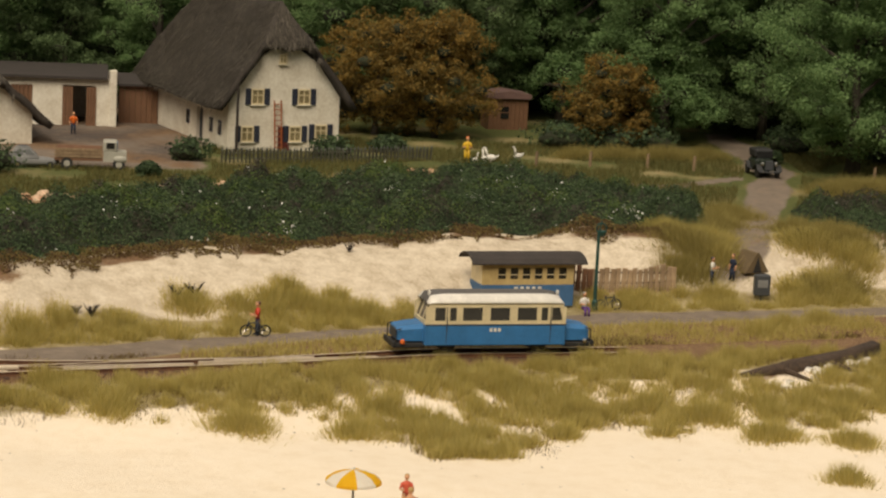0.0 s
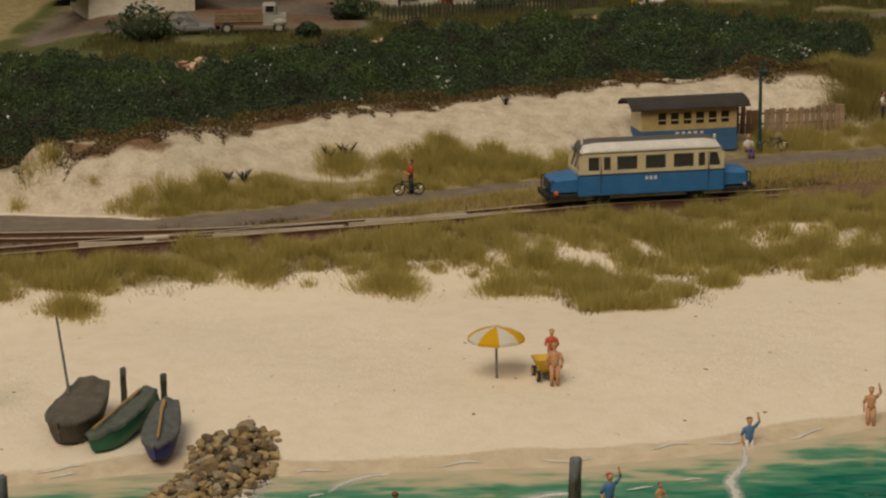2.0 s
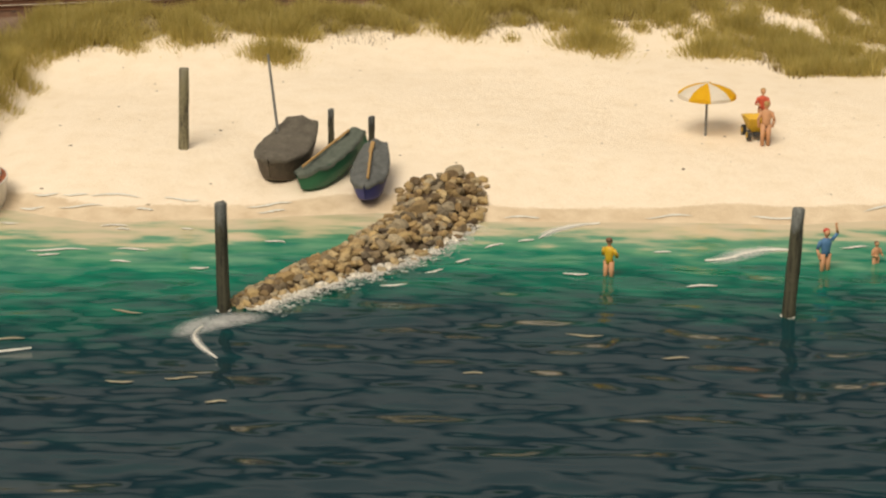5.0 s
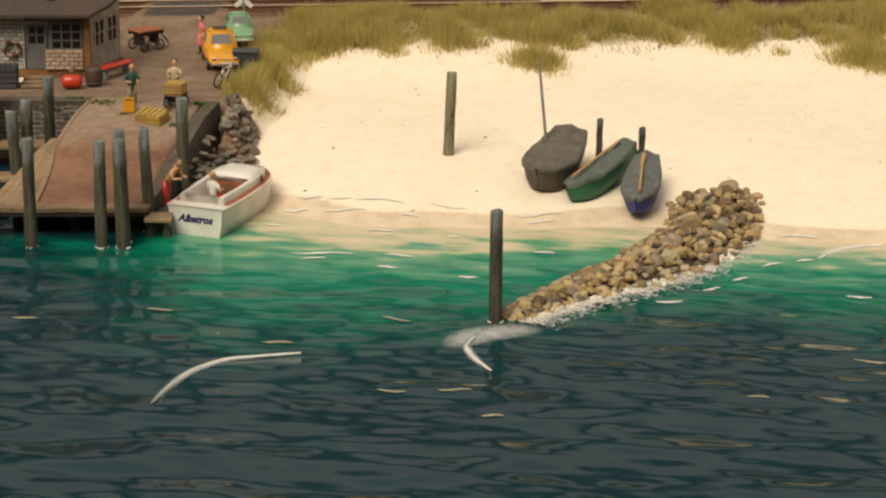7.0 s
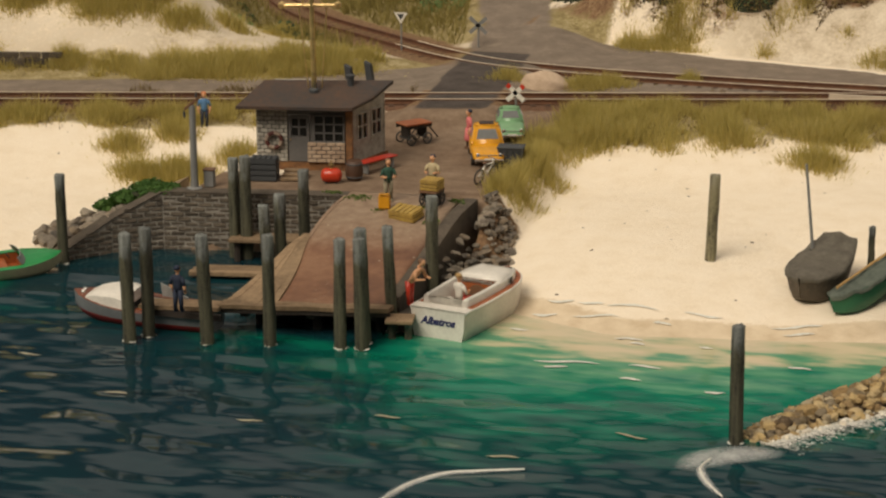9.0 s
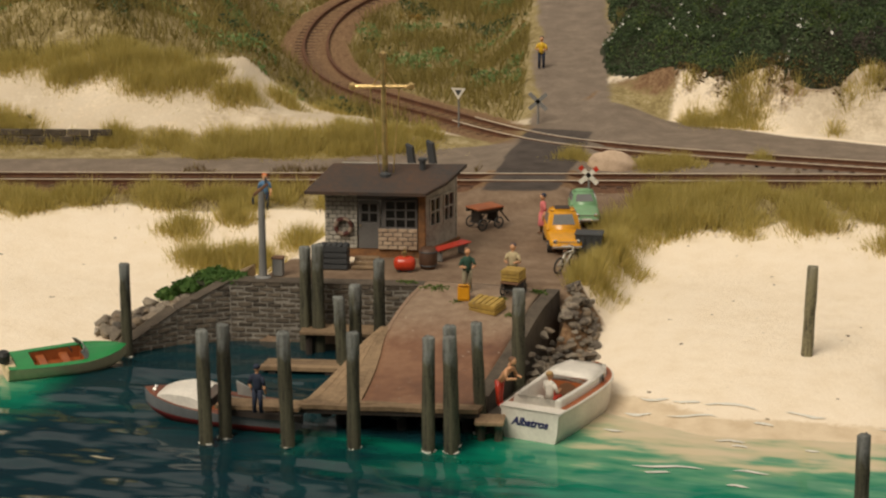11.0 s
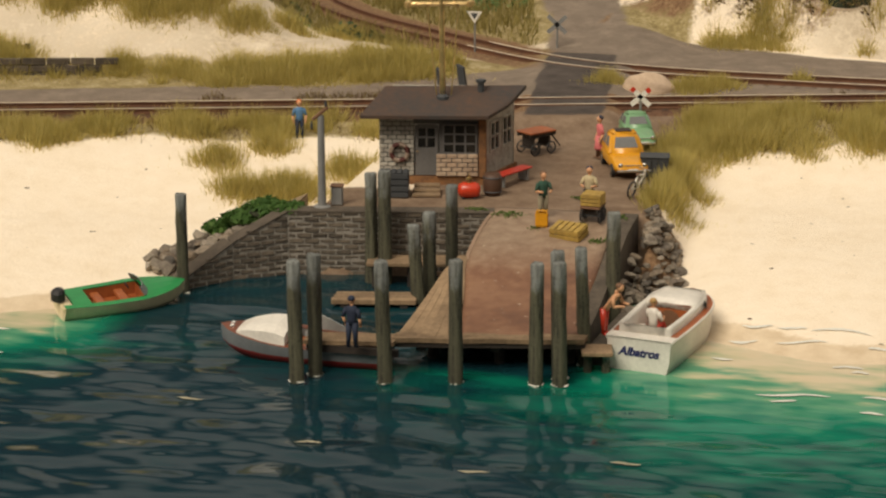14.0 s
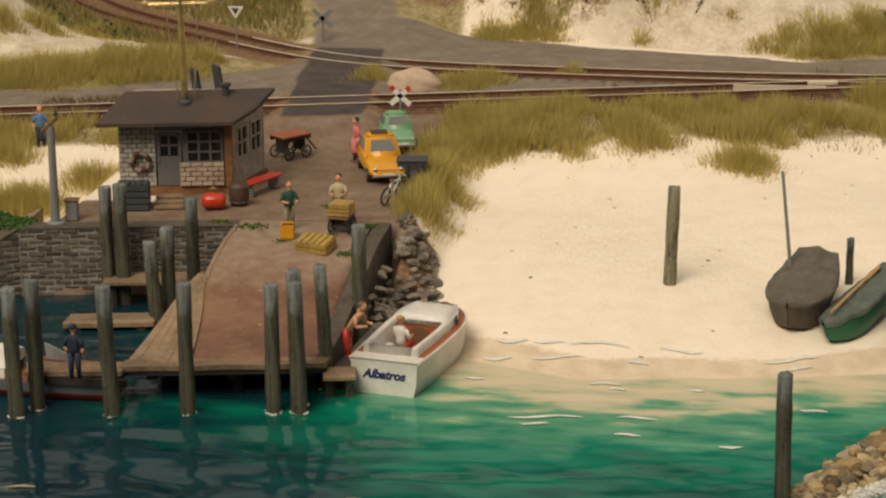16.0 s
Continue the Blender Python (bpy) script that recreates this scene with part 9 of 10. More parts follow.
def apron_weeds():
    p = []
    for x, y, r in ((-15.7, 13.9, 0.5), (-14.6, 12.9, 0.22), (-13.4, 13.4, 0.25), (-12.6, 12.3, 0.3), (-12.4, 14.4, 0.35), (-16.8, 14.3, 0.3), (-13.9, 16.4, 0.2)):
        n = int(260 * r)
        px, py = x + rng.normal(0, r * 0.5, n), y + rng.normal(0, r * 0.3, n)
        pz = np.maximum(ground_z(px, py), np.interp(py, RAMP_Y, RAMP_Z)) + 0.03
        p.append(np.stack([px, py, pz], 1))
    tagged(tris("apron_weeds", leaf_quads(np.concatenate(p), 0.03, 0.08), FRESHLEAF), "small green weeds growing on the worn apron", "weeds", kind="stuff")


apron_weeds()


def sand_mound():
    """A rounded heap of pinkish sand between the two lines at the crossing."""
    bm = bmesh.new()
    ball(bm, (0, 0, 0), (1.02, 0.6, 0.72), 4)
    for v in bm.verts:
        q = v.co
        v.co *= 1 + 0.07 * float(wob(q.x + 3 * q.z, q.y + q.z, 0.45, 2.0)) + 0.12 * float(wob(q.x, q.y, 1.1, 4.0))
    place(part("sand_mound", bm, worn("pink_sand", (0.60, 0.46, 0.34), (0.42, 0.31, 0.21), scale=1.6, grain=12, rough=0.95, bstr=0.5), smooth=True), -14.1, 32.0, gz(-14.1, 32.0) - 0.05, 8, label="rounded heap of pale pinkish sand between the tracks", category="sand heap")


sand_mound()


def bare_shrub(x, y, s):
    root = thing("bare_shrub", "small leafless dark shrub on the dune", "shrub", x, y, gz(x, y), group="bare shrubs")
    rnd = random.Random(int(x * 10))
    bm = bmesh.new()
    for i in range(30):
        a, l = rnd.uniform(0, 6.28), rnd.uniform(0.35, 0.95) * s
        p = (0.5 * l * math.cos(a), 0.4 * l * math.sin(a), l * 0.8)
        rod(bm, (0, 0, -0.05), p, 0.03, 0.012, 4)
        for j in range(2):
            b = a + rnd.uniform(-0.8, 0.8)
            rod(bm, p, (p[0] + 0.25 * s * math.cos(b), p[1] + 0.25 * s * math.sin(b), p[2] + 0.25 * s), 0.014, 0.006, 4)
    part("branchwork", bm, DARKWOOD, root)


for x, y, s in ((8.4, 46.3, 0.8), (7.6, 46.0, 0.6), (3.7, 42.6, 0.65), (3.0, 42.4, 0.45), (16.3, 53.0, 0.5), (42.4, 61.2, 0.7)):
    bare_shrub(x, y, s)


# ---- trees ----
def tree(label, x, y, h, r, leaf, seed, n=4200, low=0.22, trunk=0.3, size=(0.06, 0.13)):
    rnd = np.random.default_rng(seed)
    root = thing("tree", label, "tree", x, y, gz(x, y) - 0.1, rz=float(rnd.uniform(0, 360)), group="trees")
    bm = bmesh.new()
    rings = []
    bend = rnd.uniform(-0.6, 0.6, 2)
    top = h * 0.7
    for t in np.linspace(0, 1, 7):
        rr = trunk * (1.5 if t == 0 else 1.05 - 0.8 * t)
        rings.append([(bend[0] * t * t + rr * math.cos(a), bend[1] * t * t + rr * math.sin(a), top * t) for a in np.linspace(0, 2 * math.pi, 8, endpoint=False)])
    loft(bm, rings)
    part("trunk", bm, BARK, root, smooth=True)
    qs, k = [], 30
    core = bmesh.new()
    for i in range(k):
        a = 2 * math.pi * i * 0.618 + rnd.uniform(-0.3, 0.3)
        zf = low + (0.92 - low) * (i + 0.5) / k
        d = r * (0.8 if i % 3 else 0.4) * (0.92 * math.sin(math.pi * min(0.2 + 0.75 * (zf - low) / (1 - low), 1)) + 0.05)
        c = (d * math.cos(a), d * math.sin(a), h * zf)
        s = r * rnd.uniform(0.26, 0.46)
        if i % 2 == 0:
            bm = bmesh.new()
            z0 = max(h * (zf - 0.16), h * 0.15)
            t = min(z0 / top, 1.0)
            rod(bm, (bend[0] * t * t, bend[1] * t * t, z0), c, trunk * 0.42, trunk * 0.12, 6)
            part("limb", bm, BARK, root)
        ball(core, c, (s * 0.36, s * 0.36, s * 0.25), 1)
        qs.append(leaf_cloud(c, (s * 0.95, s * 0.95, s * 0.66), n // k // 2, *size, rnd=rnd, shell=0.3))
        for j in range(9):
            o = rnd.normal(size=3) * (1, 1, 0.7) + (0, 0, 0.25)
            o *= s * rnd.uniform(0.6, 1.15) / np.linalg.norm(o)
            g = s * rnd.uniform(0.28, 0.52)
            qs.append(leaf_cloud((c[0] + o[0], c[1] + o[1], c[2] + 0.75 * o[2]), (g, g, g * 0.7), int(n / k * 0.17), *size, rnd=rnd, shell=0.35))
    # added dark lumps that paint the shade in the gaps of the crown
    part("shade_core", core, INNER_SHADE, root, smooth=True)
    leaves_mesh("crown", qs, leaf, root)
    return root


oaks = [tree("broad green oak at the edge of the wood", 52.6, 88.5, 17.5, 6.6, OAKLEAF, 1, n=52000, low=0.12, trunk=0.42),
        tree("tall green oak at the edge of the wood", 42.0, 102.0, 18.5, 6.2, OAKLEAF, 2, n=46000, low=0.1, trunk=0.4),
        tree("dark green woodland tree behind the farm", 30.0, 114.5, 18.0, 6.0, DARKLEAF, 3, n=40000, low=0.08)]
tree("bushy autumn tree with brown and orange leaves", 20.6, 101.0, 8.6, 4.6, AUTUMN, 4, n=16000, low=0.14, trunk=0.22, size=(0.06, 0.13))
tree("bushy autumn tree with brown and orange leaves", 24.9, 100.5, 9.2, 4.2, AUTUMN, 5, n=16000, low=0.12, trunk=0.22, size=(0.06, 0.13))
tree("small orange autumn tree by the lane", 37.6, 98.5, 6.6, 3.4, AUTUMN, 6, n=11000, low=0.14, trunk=0.16, size=(0.06, 0.13))
rr = random.Random(8)
for i, (x, y, s, k) in enumerate([(36, 113, 1.0, 1), (24, 115, 1.02, 2), (17.5, 114, 0.95, 0), (11, 115, 1.0, 2), (4.5, 113.5, 0.95, 1), (-2.5, 112.5, 0.9, 2), (-9.5, 111.5, 0.95, 0), (-16, 108, 0.9, 2), (58.5, 99, 1.05, 0), (64, 94, 1.0, 1), (50.5, 107, 1.15, 2), (47.0, 114.0, 1.1, 0), (57, 109, 1.1, 1), (42, 117, 1.05, 0), (65, 106, 1.1, 2), (30, 120, 1.1, 1), (-22, 112, 0.9, 1)]):
    copy_thing(oaks[k], at(x, y, gz(x, y) - 0.1, rr.uniform(0, 360)) @ Matrix.Diagonal((s, s, s * rr.uniform(0.9, 1.1), 1)))


def far_wood():
    """The closed wood behind the nearer trees."""
    root = thing("far_wood", "dense dark wood closing the view behind the farm", "wood", 0, 0, 0, kind="stuff")
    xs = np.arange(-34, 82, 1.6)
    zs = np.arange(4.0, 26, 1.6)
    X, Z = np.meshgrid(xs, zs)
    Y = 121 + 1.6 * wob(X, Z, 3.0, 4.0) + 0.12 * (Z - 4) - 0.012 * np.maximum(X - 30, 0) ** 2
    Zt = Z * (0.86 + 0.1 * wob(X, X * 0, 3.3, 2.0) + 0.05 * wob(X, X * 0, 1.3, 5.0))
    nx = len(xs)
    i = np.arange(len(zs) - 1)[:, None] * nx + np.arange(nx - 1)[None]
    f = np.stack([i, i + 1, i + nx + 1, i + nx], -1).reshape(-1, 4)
    # dark sheet behind the trees, painting the deep shade under their crowns
    raw("shade_backing", np.stack([X.ravel(), Y.ravel(), Zt.ravel()], 1), f, INNER_SHADE, root, smooth=True)
    k = rng.integers(0, X.size, 40000)
    p = np.stack([X.ravel()[k], Y.ravel()[k] - 0.3, Zt.ravel()[k]], 1) + rng.normal(size=(40000, 3)) * (0.9, 0.8, 0.9)
    leaves_mesh("leaves", [leaf_quads(p[p[:, 2] > 7], 0.1, 0.24)], DARKLEAF, root)


far_wood()

# ---- stones ----
def stones(root, spots, meshes, sink=0.2, seed=1):
    rnd = random.Random(seed)
    for x, y, z, s in spots:
        ob = new("stone", rnd.choice(meshes))
        ob.parent = root
        ob.matrix_world = at(x, y, z, rnd.uniform(0, 360), rnd.uniform(-25, 25), rnd.uniform(-25, 25)) @ Matrix.Diagonal((s * rnd.uniform(0.8, 1.25), s * rnd.uniform(0.8, 1.2), s, 1))


GROIN_LINE = curve_points([(0.45, 0.25), (1.3, 1.7), (2.4, 3.4), (3.8, 5.2), (4.9, 7.4), (5.55, 9.4), (5.75, 10.9), (5.55, 12.0)], 0.2)


def groyne():
    root = thing("stone_groyne", "curved groyne of heaped ochre boulders running into the water", "groyne", 0, 0, 0)
    boulder = [(0.075, 0.05, 0.028), (0.30, 0.20, 0.085), (0.47, 0.345, 0.16), (0.14, 0.09, 0.042), (0.44, 0.37, 0.24), (0.11, 0.085, 0.055), (0.52, 0.40, 0.21), (0.24, 0.16, 0.07)]
    meshes = [stone_mesh("stone", i, stony("ochre_boulder", boulder), 0.74) for i in range(7)]
    rnd = random.Random(2)
    spots = []
    n = len(GROIN_LINE)
    for k in range(300):
        i = min(rnd.randrange(n), rnd.randrange(n) + n // 4) if k % 3 else rnd.randrange(n)
        f = i / n
        x, y = GROIN_LINE[i]
        x2, y2 = GROIN_LINE[min(i + 1, n - 1)] if i < n - 1 else (x, y + 0.2)
        dx, dy = x2 - x, y2 - y
        l = math.hypot(dx, dy) or 1
        half = 0.42 + 1.05 * min(f / 0.55, 1) - 0.25 * max(0, (f - 0.85) / 0.15)
        o = rnd.gauss(0, 0.45)
        o = max(-1, min(1, o))
        px, py = x - dy / l * o * half, y + dx / l * o * half
        s = rnd.choice((rnd.uniform(0.12, 0.2), rnd.uniform(0.17, 0.3), rnd.uniform(0.2, 0.32))) * (1.0 + 0.12 * f)
        base = max(gz(px, py), -0.15)
        top = (0.32 + 0.36 * min(f / 0.5, 1) - 0.2 * max(0, (f - 0.75) / 0.25)) * (1 - o * o * 0.85)
        spots.append((px, py, base + rnd.uniform(0.25, 1.0) * top, s))
    stones(root, spots[:215], meshes)
    washed = [stone_mesh("stone", 90 + i, stony("foam_white_stone", [(0.72, 0.68, 0.58), (0.50, 0.43, 0.31), (0.80, 0.77, 0.69), (0.62, 0.57, 0.46)]), 0.6) for i in range(3)]
    edge = []
    for k in range(85):
        i = rnd.randrange(int(n * 0.86))
        f = i / n
        (x, y), d = GROIN_LINE[i], GROIN_LINE[i + 1] - GROIN_LINE[i]
        d = d / np.linalg.norm(d)
        o = (0.42 + 0.95 * min(f / 0.55, 1)) * rnd.uniform(0.78, 1.1)
        px, py = x + d[1] * o, y - d[0] * o
        edge.append((px, py, max(gz(px, py), 0.0) + rnd.uniform(0.0, 0.09), rnd.uniform(0.09, 0.17)))
    stones(root, edge, washed, seed=12)
    bm = bmesh.new()
    for k in range(420):
        i = rnd.randrange(n - 1)
        f = i / n
        (x, y), d = GROIN_LINE[i], GROIN_LINE[i + 1] - GROIN_LINE[i]
        d = d / np.linalg.norm(d)
        half = 0.45 + 1.05 * min(f / 0.55, 1)
        o = rnd.uniform(-1, 1)
        px, py = x - d[1] * o * half, y + d[0] * o * half
        s = rnd.uniform(0.1, 0.2)
        c = (px, py, max(gz(px, py), 0.0) + (0.2 + 0.3 * min(f / 0.5, 1)) * (1 - o * o))
        vs = ball(bm, c, (s * rnd.uniform(0.8, 1.4), s, s * 0.75), 1, rot=(rnd.uniform(-30, 30), 0, rnd.uniform(0, 360)))
        for v in vs:
            v.co += Vector((rnd.uniform(-1, 1), rnd.uniform(-1, 1), rnd.uniform(-1, 1))) * s * 0.2
    tagged(part("rubble", bm, stony("ochre_rubble", boulder, True), root), kind="stuff")
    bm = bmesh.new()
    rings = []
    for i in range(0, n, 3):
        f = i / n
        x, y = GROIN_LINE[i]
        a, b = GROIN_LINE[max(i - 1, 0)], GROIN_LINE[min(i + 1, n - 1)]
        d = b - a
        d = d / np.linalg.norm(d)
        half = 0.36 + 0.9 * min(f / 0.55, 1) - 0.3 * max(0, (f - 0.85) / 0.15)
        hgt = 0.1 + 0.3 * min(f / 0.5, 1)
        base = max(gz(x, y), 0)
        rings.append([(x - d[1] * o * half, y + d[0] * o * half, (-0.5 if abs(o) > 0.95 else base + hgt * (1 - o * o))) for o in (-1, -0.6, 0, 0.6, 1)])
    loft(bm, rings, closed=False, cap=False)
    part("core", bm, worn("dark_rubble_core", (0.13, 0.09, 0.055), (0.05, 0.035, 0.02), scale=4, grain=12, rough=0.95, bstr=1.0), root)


groyne()


def revetments():
    meshes = [stone_mesh("stone", 20 + i, stony("grey_rock", [(0.07, 0.062, 0.052), (0.20, 0.17, 0.13), (0.28, 0.24, 0.185), (0.12, 0.10, 0.08), (0.24, 0.185, 0.125), (0.33, 0.29, 0.235)]), 0.75) for i in range(6)]
    rnd = random.Random(4)
    root = thing("rock_bank", "bank of loose grey rocks beside the pier", "rock bank", 0, 0, 0)
    spots = []
    for k in range(230):
        t = rnd.random()
        y = 9.6 + 6.0 * t
        o = rnd.random()
        x = -11.55 + o * (0.4 + 1.3 * (1 - abs(t - 0.4)))
        up = max(0.0, float(np.interp(y, RAMP_Y, RAMP_Z)) - 0.25 - gz(x, y)) * (1 - o) ** 1.3
        spots.append((x, y, gz(x, y) + up * rnd.uniform(0.4, 1.0) + rnd.uniform(-0.02, 0.1), rnd.uniform(0.1, 0.19)))
    for x, y, s in ((-10.1, 11.7, 0.5), (-10.8, 12.2, 0.42), (-10.3, 12.9, 0.34)):
        spots.append((x, y, gz(x, y) + 0.1, s))
    stones(root, spots, meshes, seed=5)
    root = thing("rock_bank", "bank of loose pale rocks at the end of the quay wall", "rock bank", 0, 0, 0)
    spots = []
    for k in range(85):
        t = rnd.random()
        x = -26.5 + 3.0 * t + rnd.uniform(-0.3, 0.3)
        y = 10.9 + 2.4 * t + rnd.uniform(-0.55, 1.1)
        spots.append((x, y, max(gz(x, y), 0.0) + rnd.uniform(0.0, 0.1) + 0.75 * t, rnd.uniform(0.14, 0.32)))
    stones(root, spots, meshes, seed=6)
    bm = bmesh.new()
    loft(bm, [[(-26.9, 10.9, -0.5), (-27.0, 12.6, -0.5), (-27.0, 12.4, 0.3), (-26.9, 11.1, 0.1)], [(-25.3, 11.5, -0.5), (-25.4, 13.8, -0.5), (-25.4, 13.7, 0.75), (-25.3, 11.8, 0.45)], [(-24.0, 12.6, -0.5), (-24.1, 14.8, -0.5), (-24.1, 14.8, 1.35), (-24.0, 12.8, 1.1)], [(-22.6, 13.5, -0.5), (-22.6, 15.4, -0.5), (-22.6, 15.4, 1.98), (-22.6, 13.6, 1.92)]])
    part("fill", bm, worn("earthy_fill", (0.30, 0.22, 0.13), (0.14, 0.10, 0.055), scale=3, grain=10, rough=0.95, bstr=0.8), root)
    # peach-coloured rubble along the farm edge
    pm = [stone_mesh("stone", 40 + i, stony("peach_rubble", [(0.30, 0.14, 0.07), (0.66, 0.42, 0.25), (0.74, 0.56, 0.40), (0.50, 0.26, 0.14)]), 0.7) for i in range(3)]
    root = thing("rubble_row", "row of pale peach-coloured rubble at the farm edge", "rubble", 0, 0, 0)
    spots = []
    for k in range(150):
        x = rnd.choice((-2.2, -0.8, 0.6, 2.8, 4.6, 6.8, 8.4, 9.6)) + rnd.gauss(0, 0.55)
        y = 61.6 + 0.73 * (x + 2.6) + rnd.gauss(0, 0.6)
        spots.append((x, y, gz(x, y) + 1.3 * hedge_top(x, y) + 0.1, rnd.uniform(0.18, 0.4)))
    for k in range(26):
        x, y = 22.9 + rnd.uniform(-1.4, 1.4), 80.3 + rnd.uniform(-0.4, 0.4)
        spots.append((x, y, gz(x, y) + hedge_top(x, y) + 0.15, rnd.uniform(0.12, 0.26)))
    stones(root, spots, pm, seed=7)


def hedge_top(x, y):
    return float(hedge_height(np.array([x]), np.array([y]), -14.6, 38.0)[0]) * 0.9


revetments()


def low_wall():
    root = thing("low_wall", "low dark block wall at the foot of the dune", "wall", 0, 0, 0)
    meshes = [block_mesh("block", 0.9, 0.27, BLOCK, 60 + i) for i in range(3)]
    rnd = random.Random(9)
    x0, y0, x1, y1 = -48.0, 25.4, -34.6, 29.0
    L = math.hypot(x1 - x0, y1 - y0)
    yaw = math.degrees(math.atan2(y1 - y0, x1 - x0))
    for row in range(3):
        u = 0.45 + 0.3 * (row % 2)
        while u < L:
            x, y = x0 + (x1 - x0) * u / L, y0 + (y1 - y0) * u / L
            ob = new("block", rnd.choice(meshes))
            ob.parent = root
            ob.matrix_world = at(x, y, 2.55 + 0.29 * row, yaw + rnd.uniform(-1, 1))
            u += 0.94
    d = thing("timber_revetment", "weathered brown timber panel set in the dune sand", "revetment", -39.9, 29.3, gz(-39.9, 29.3) - 0.95, 17)
    for i in range(4):
        bm = bmesh.new()
        box(bm, (0, 0, 0.12 + 0.25 * i), (3.3 - 0.1 * i, 0.14, 0.23), bev=0.02)
        part("plank", bm, PLANK_PALE, d)
    for xx in (-1.5, 0, 1.5):
        bm = bmesh.new()
        box(bm, (xx, -0.1, 0.5), (0.16, 0.12, 1.1))
        part("post", bm, DARKWOOD, d)


low_wall()


# ---- foam ----
def froth_material():
    m, nt, links, bsdf = mat_new("thin_froth")
    bsdf.inputs["Base Color"].default_value = (0.82, 0.81, 0.75, 1)
    bsdf.inputs["Roughness"].default_value = 0.5
    clear, both = nt.new("ShaderNodeBsdfTransparent"), nt.new("ShaderNodeMixShader")
    cover = ramp(nt, links, noise_tex(nt, links, coords(nt, links, 1.0), 5.0, 3), [(0.3, (0.05, 0.05, 0.05)), (0.7, (0.5, 0.5, 0.5))])
    links.new(cover, both.inputs["Fac"])
    links.new(clear.outputs["BSDF"], both.inputs[1])
    links.new(bsdf.outputs["BSDF"], both.inputs[2])
    links.new(both.outputs["Shader"], nt["Material Output"].inputs["Surface"])
    return m


FROTH = froth_material()


def flakes(name, x, y, lo, hi, mat, label, z=0.06, squash=0.6, turn=0.0):
    """Small ragged flakes of foam lying on the water."""
    x, y = np.asarray(x, float), np.asarray(y, float)
    n = len(x)
    a = np.arange(6) * math.pi / 3 + rng.uniform(-0.3, 0.3, (n, 6))
    r = rng.uniform(lo, hi, n)[:, None] * rng.uniform(0.45, 1.25, (n, 6))
    dx, dy = r * np.cos(a), r * np.sin(a) * squash
    turn = rng.uniform(0, np.pi, n)[:, None] if turn is None else turn
    c, s = np.cos(turn), np.sin(turn)
    zz = np.repeat((np.maximum(ground_z(x, y), 0) + z + rng.uniform(0, 0.02, n))[:, None], 6, 1)
    v = np.stack([x[:, None] + dx * c - dy * s, y[:, None] + dx * s + dy * c, zz], -1)
    return tagged(tris(name, v, mat), label, "foam", kind="stuff")


def strokes(name, spots, mat, label, wide=0.06):
    """Lens-shaped brush strokes lying on water or sand: x, y, half length, turn."""
    verts, faces = [], []
    for x, y, half, turn in spots:
        c, q, n0 = math.cos(radians(turn)), math.sin(radians(turn)), len(verts)
        for t in np.linspace(-1, 1, 9):
            w = wide * (1 - t * t) ** 0.6 * rng.uniform(0.6, 1.3) + 0.006
            bend = 0.12 * half * math.sin(2.4 * t + x) + rng.uniform(-0.01, 0.01)
            for o, h in ((-w, 0.0), (0.0, 0.03), (w, 0.0)):
                px, py = x + half * t * c - (o + bend) * q, y + half * t * q + (o + bend) * c
                verts.append((px, py, max(gz(px, py), 0.0) + 0.035 + h * (1 - t * t)))
        for i in range(8):
            for j in range(2):
                k = n0 + 3 * i + j
                faces.append([k, k + 3, k + 4, k + 1])
    return tagged(raw(name, verts, faces, mat, smooth=True), label, "foam", kind="stuff")


def ribbon(name, pts, width, mat, label):
    """A raised crest of foam along a bent line, thick in the middle and ragged at the sides."""
    d = curve_points(pts, 0.08)
    g = np.gradient(d, axis=0)
    g /= np.linalg.norm(g, axis=1)[:, None]
    verts, n = [], len(d)
    for i, ((x, y), (a, b)) in enumerate(zip(d, g)):
        w = width * (0.25 + math.sin(math.pi * (i + 0.5) / n) ** 0.7) * rng.uniform(0.45, 1.25)
        for o, h in ((-w * rng.uniform(0.5, 1.5), 0.0), (0.0, 0.05), (w * rng.uniform(0.5, 1.5), 0.0)):
            verts.append((x - b * o, y + a * o, max(gz(x, y), 0.0) + 0.03 + h))
    faces = [[3 * i + j, 3 * i + j + 3, 3 * i + j + 4, 3 * i + j + 1] for i in range(n - 1) for j in range(2)]
    return tagged(raw(name, verts, faces, mat, smooth=True), label, "foam", kind="stuff")


def veil(name, pts, width, label):
    """A thin see-through film of froth on the water, fading to its rim."""
    d = curve_points(pts, 0.12)
    g = np.gradient(d, axis=0)
    g /= np.linalg.norm(g, axis=1)[:, None]
    n, m = len(d), 9
    verts, fade = [], []
    for i, ((x, y), (a, b)) in enumerate(zip(d, g)):
        e = math.sin(math.pi * (i + 0.5) / n) ** 0.6
        for t in np.linspace(-1, 1, m):
            o = t * width * (0.35 + 0.65 * e)
            verts.append((x - b * o, y + a * o, max(gz(x - b * o, y + a * o), 0.0) + 0.028))
            fade.append((1 - t * t) * e)
    i = np.arange(n - 1)[:, None] * m + np.arange(m - 1)[None]
    f = np.stack([i, i + m, i + m + 1, i + 1], -1).reshape(-1, 4)
    ob = raw(name, verts, f, VEIL, smooth=True)
    w = ob.data.attributes.new("fade", "FLOAT", "POINT")
    w.data.foreach_set("value", np.array(fade, np.float32))
    return tagged(ob, label, "foam", kind="stuff")


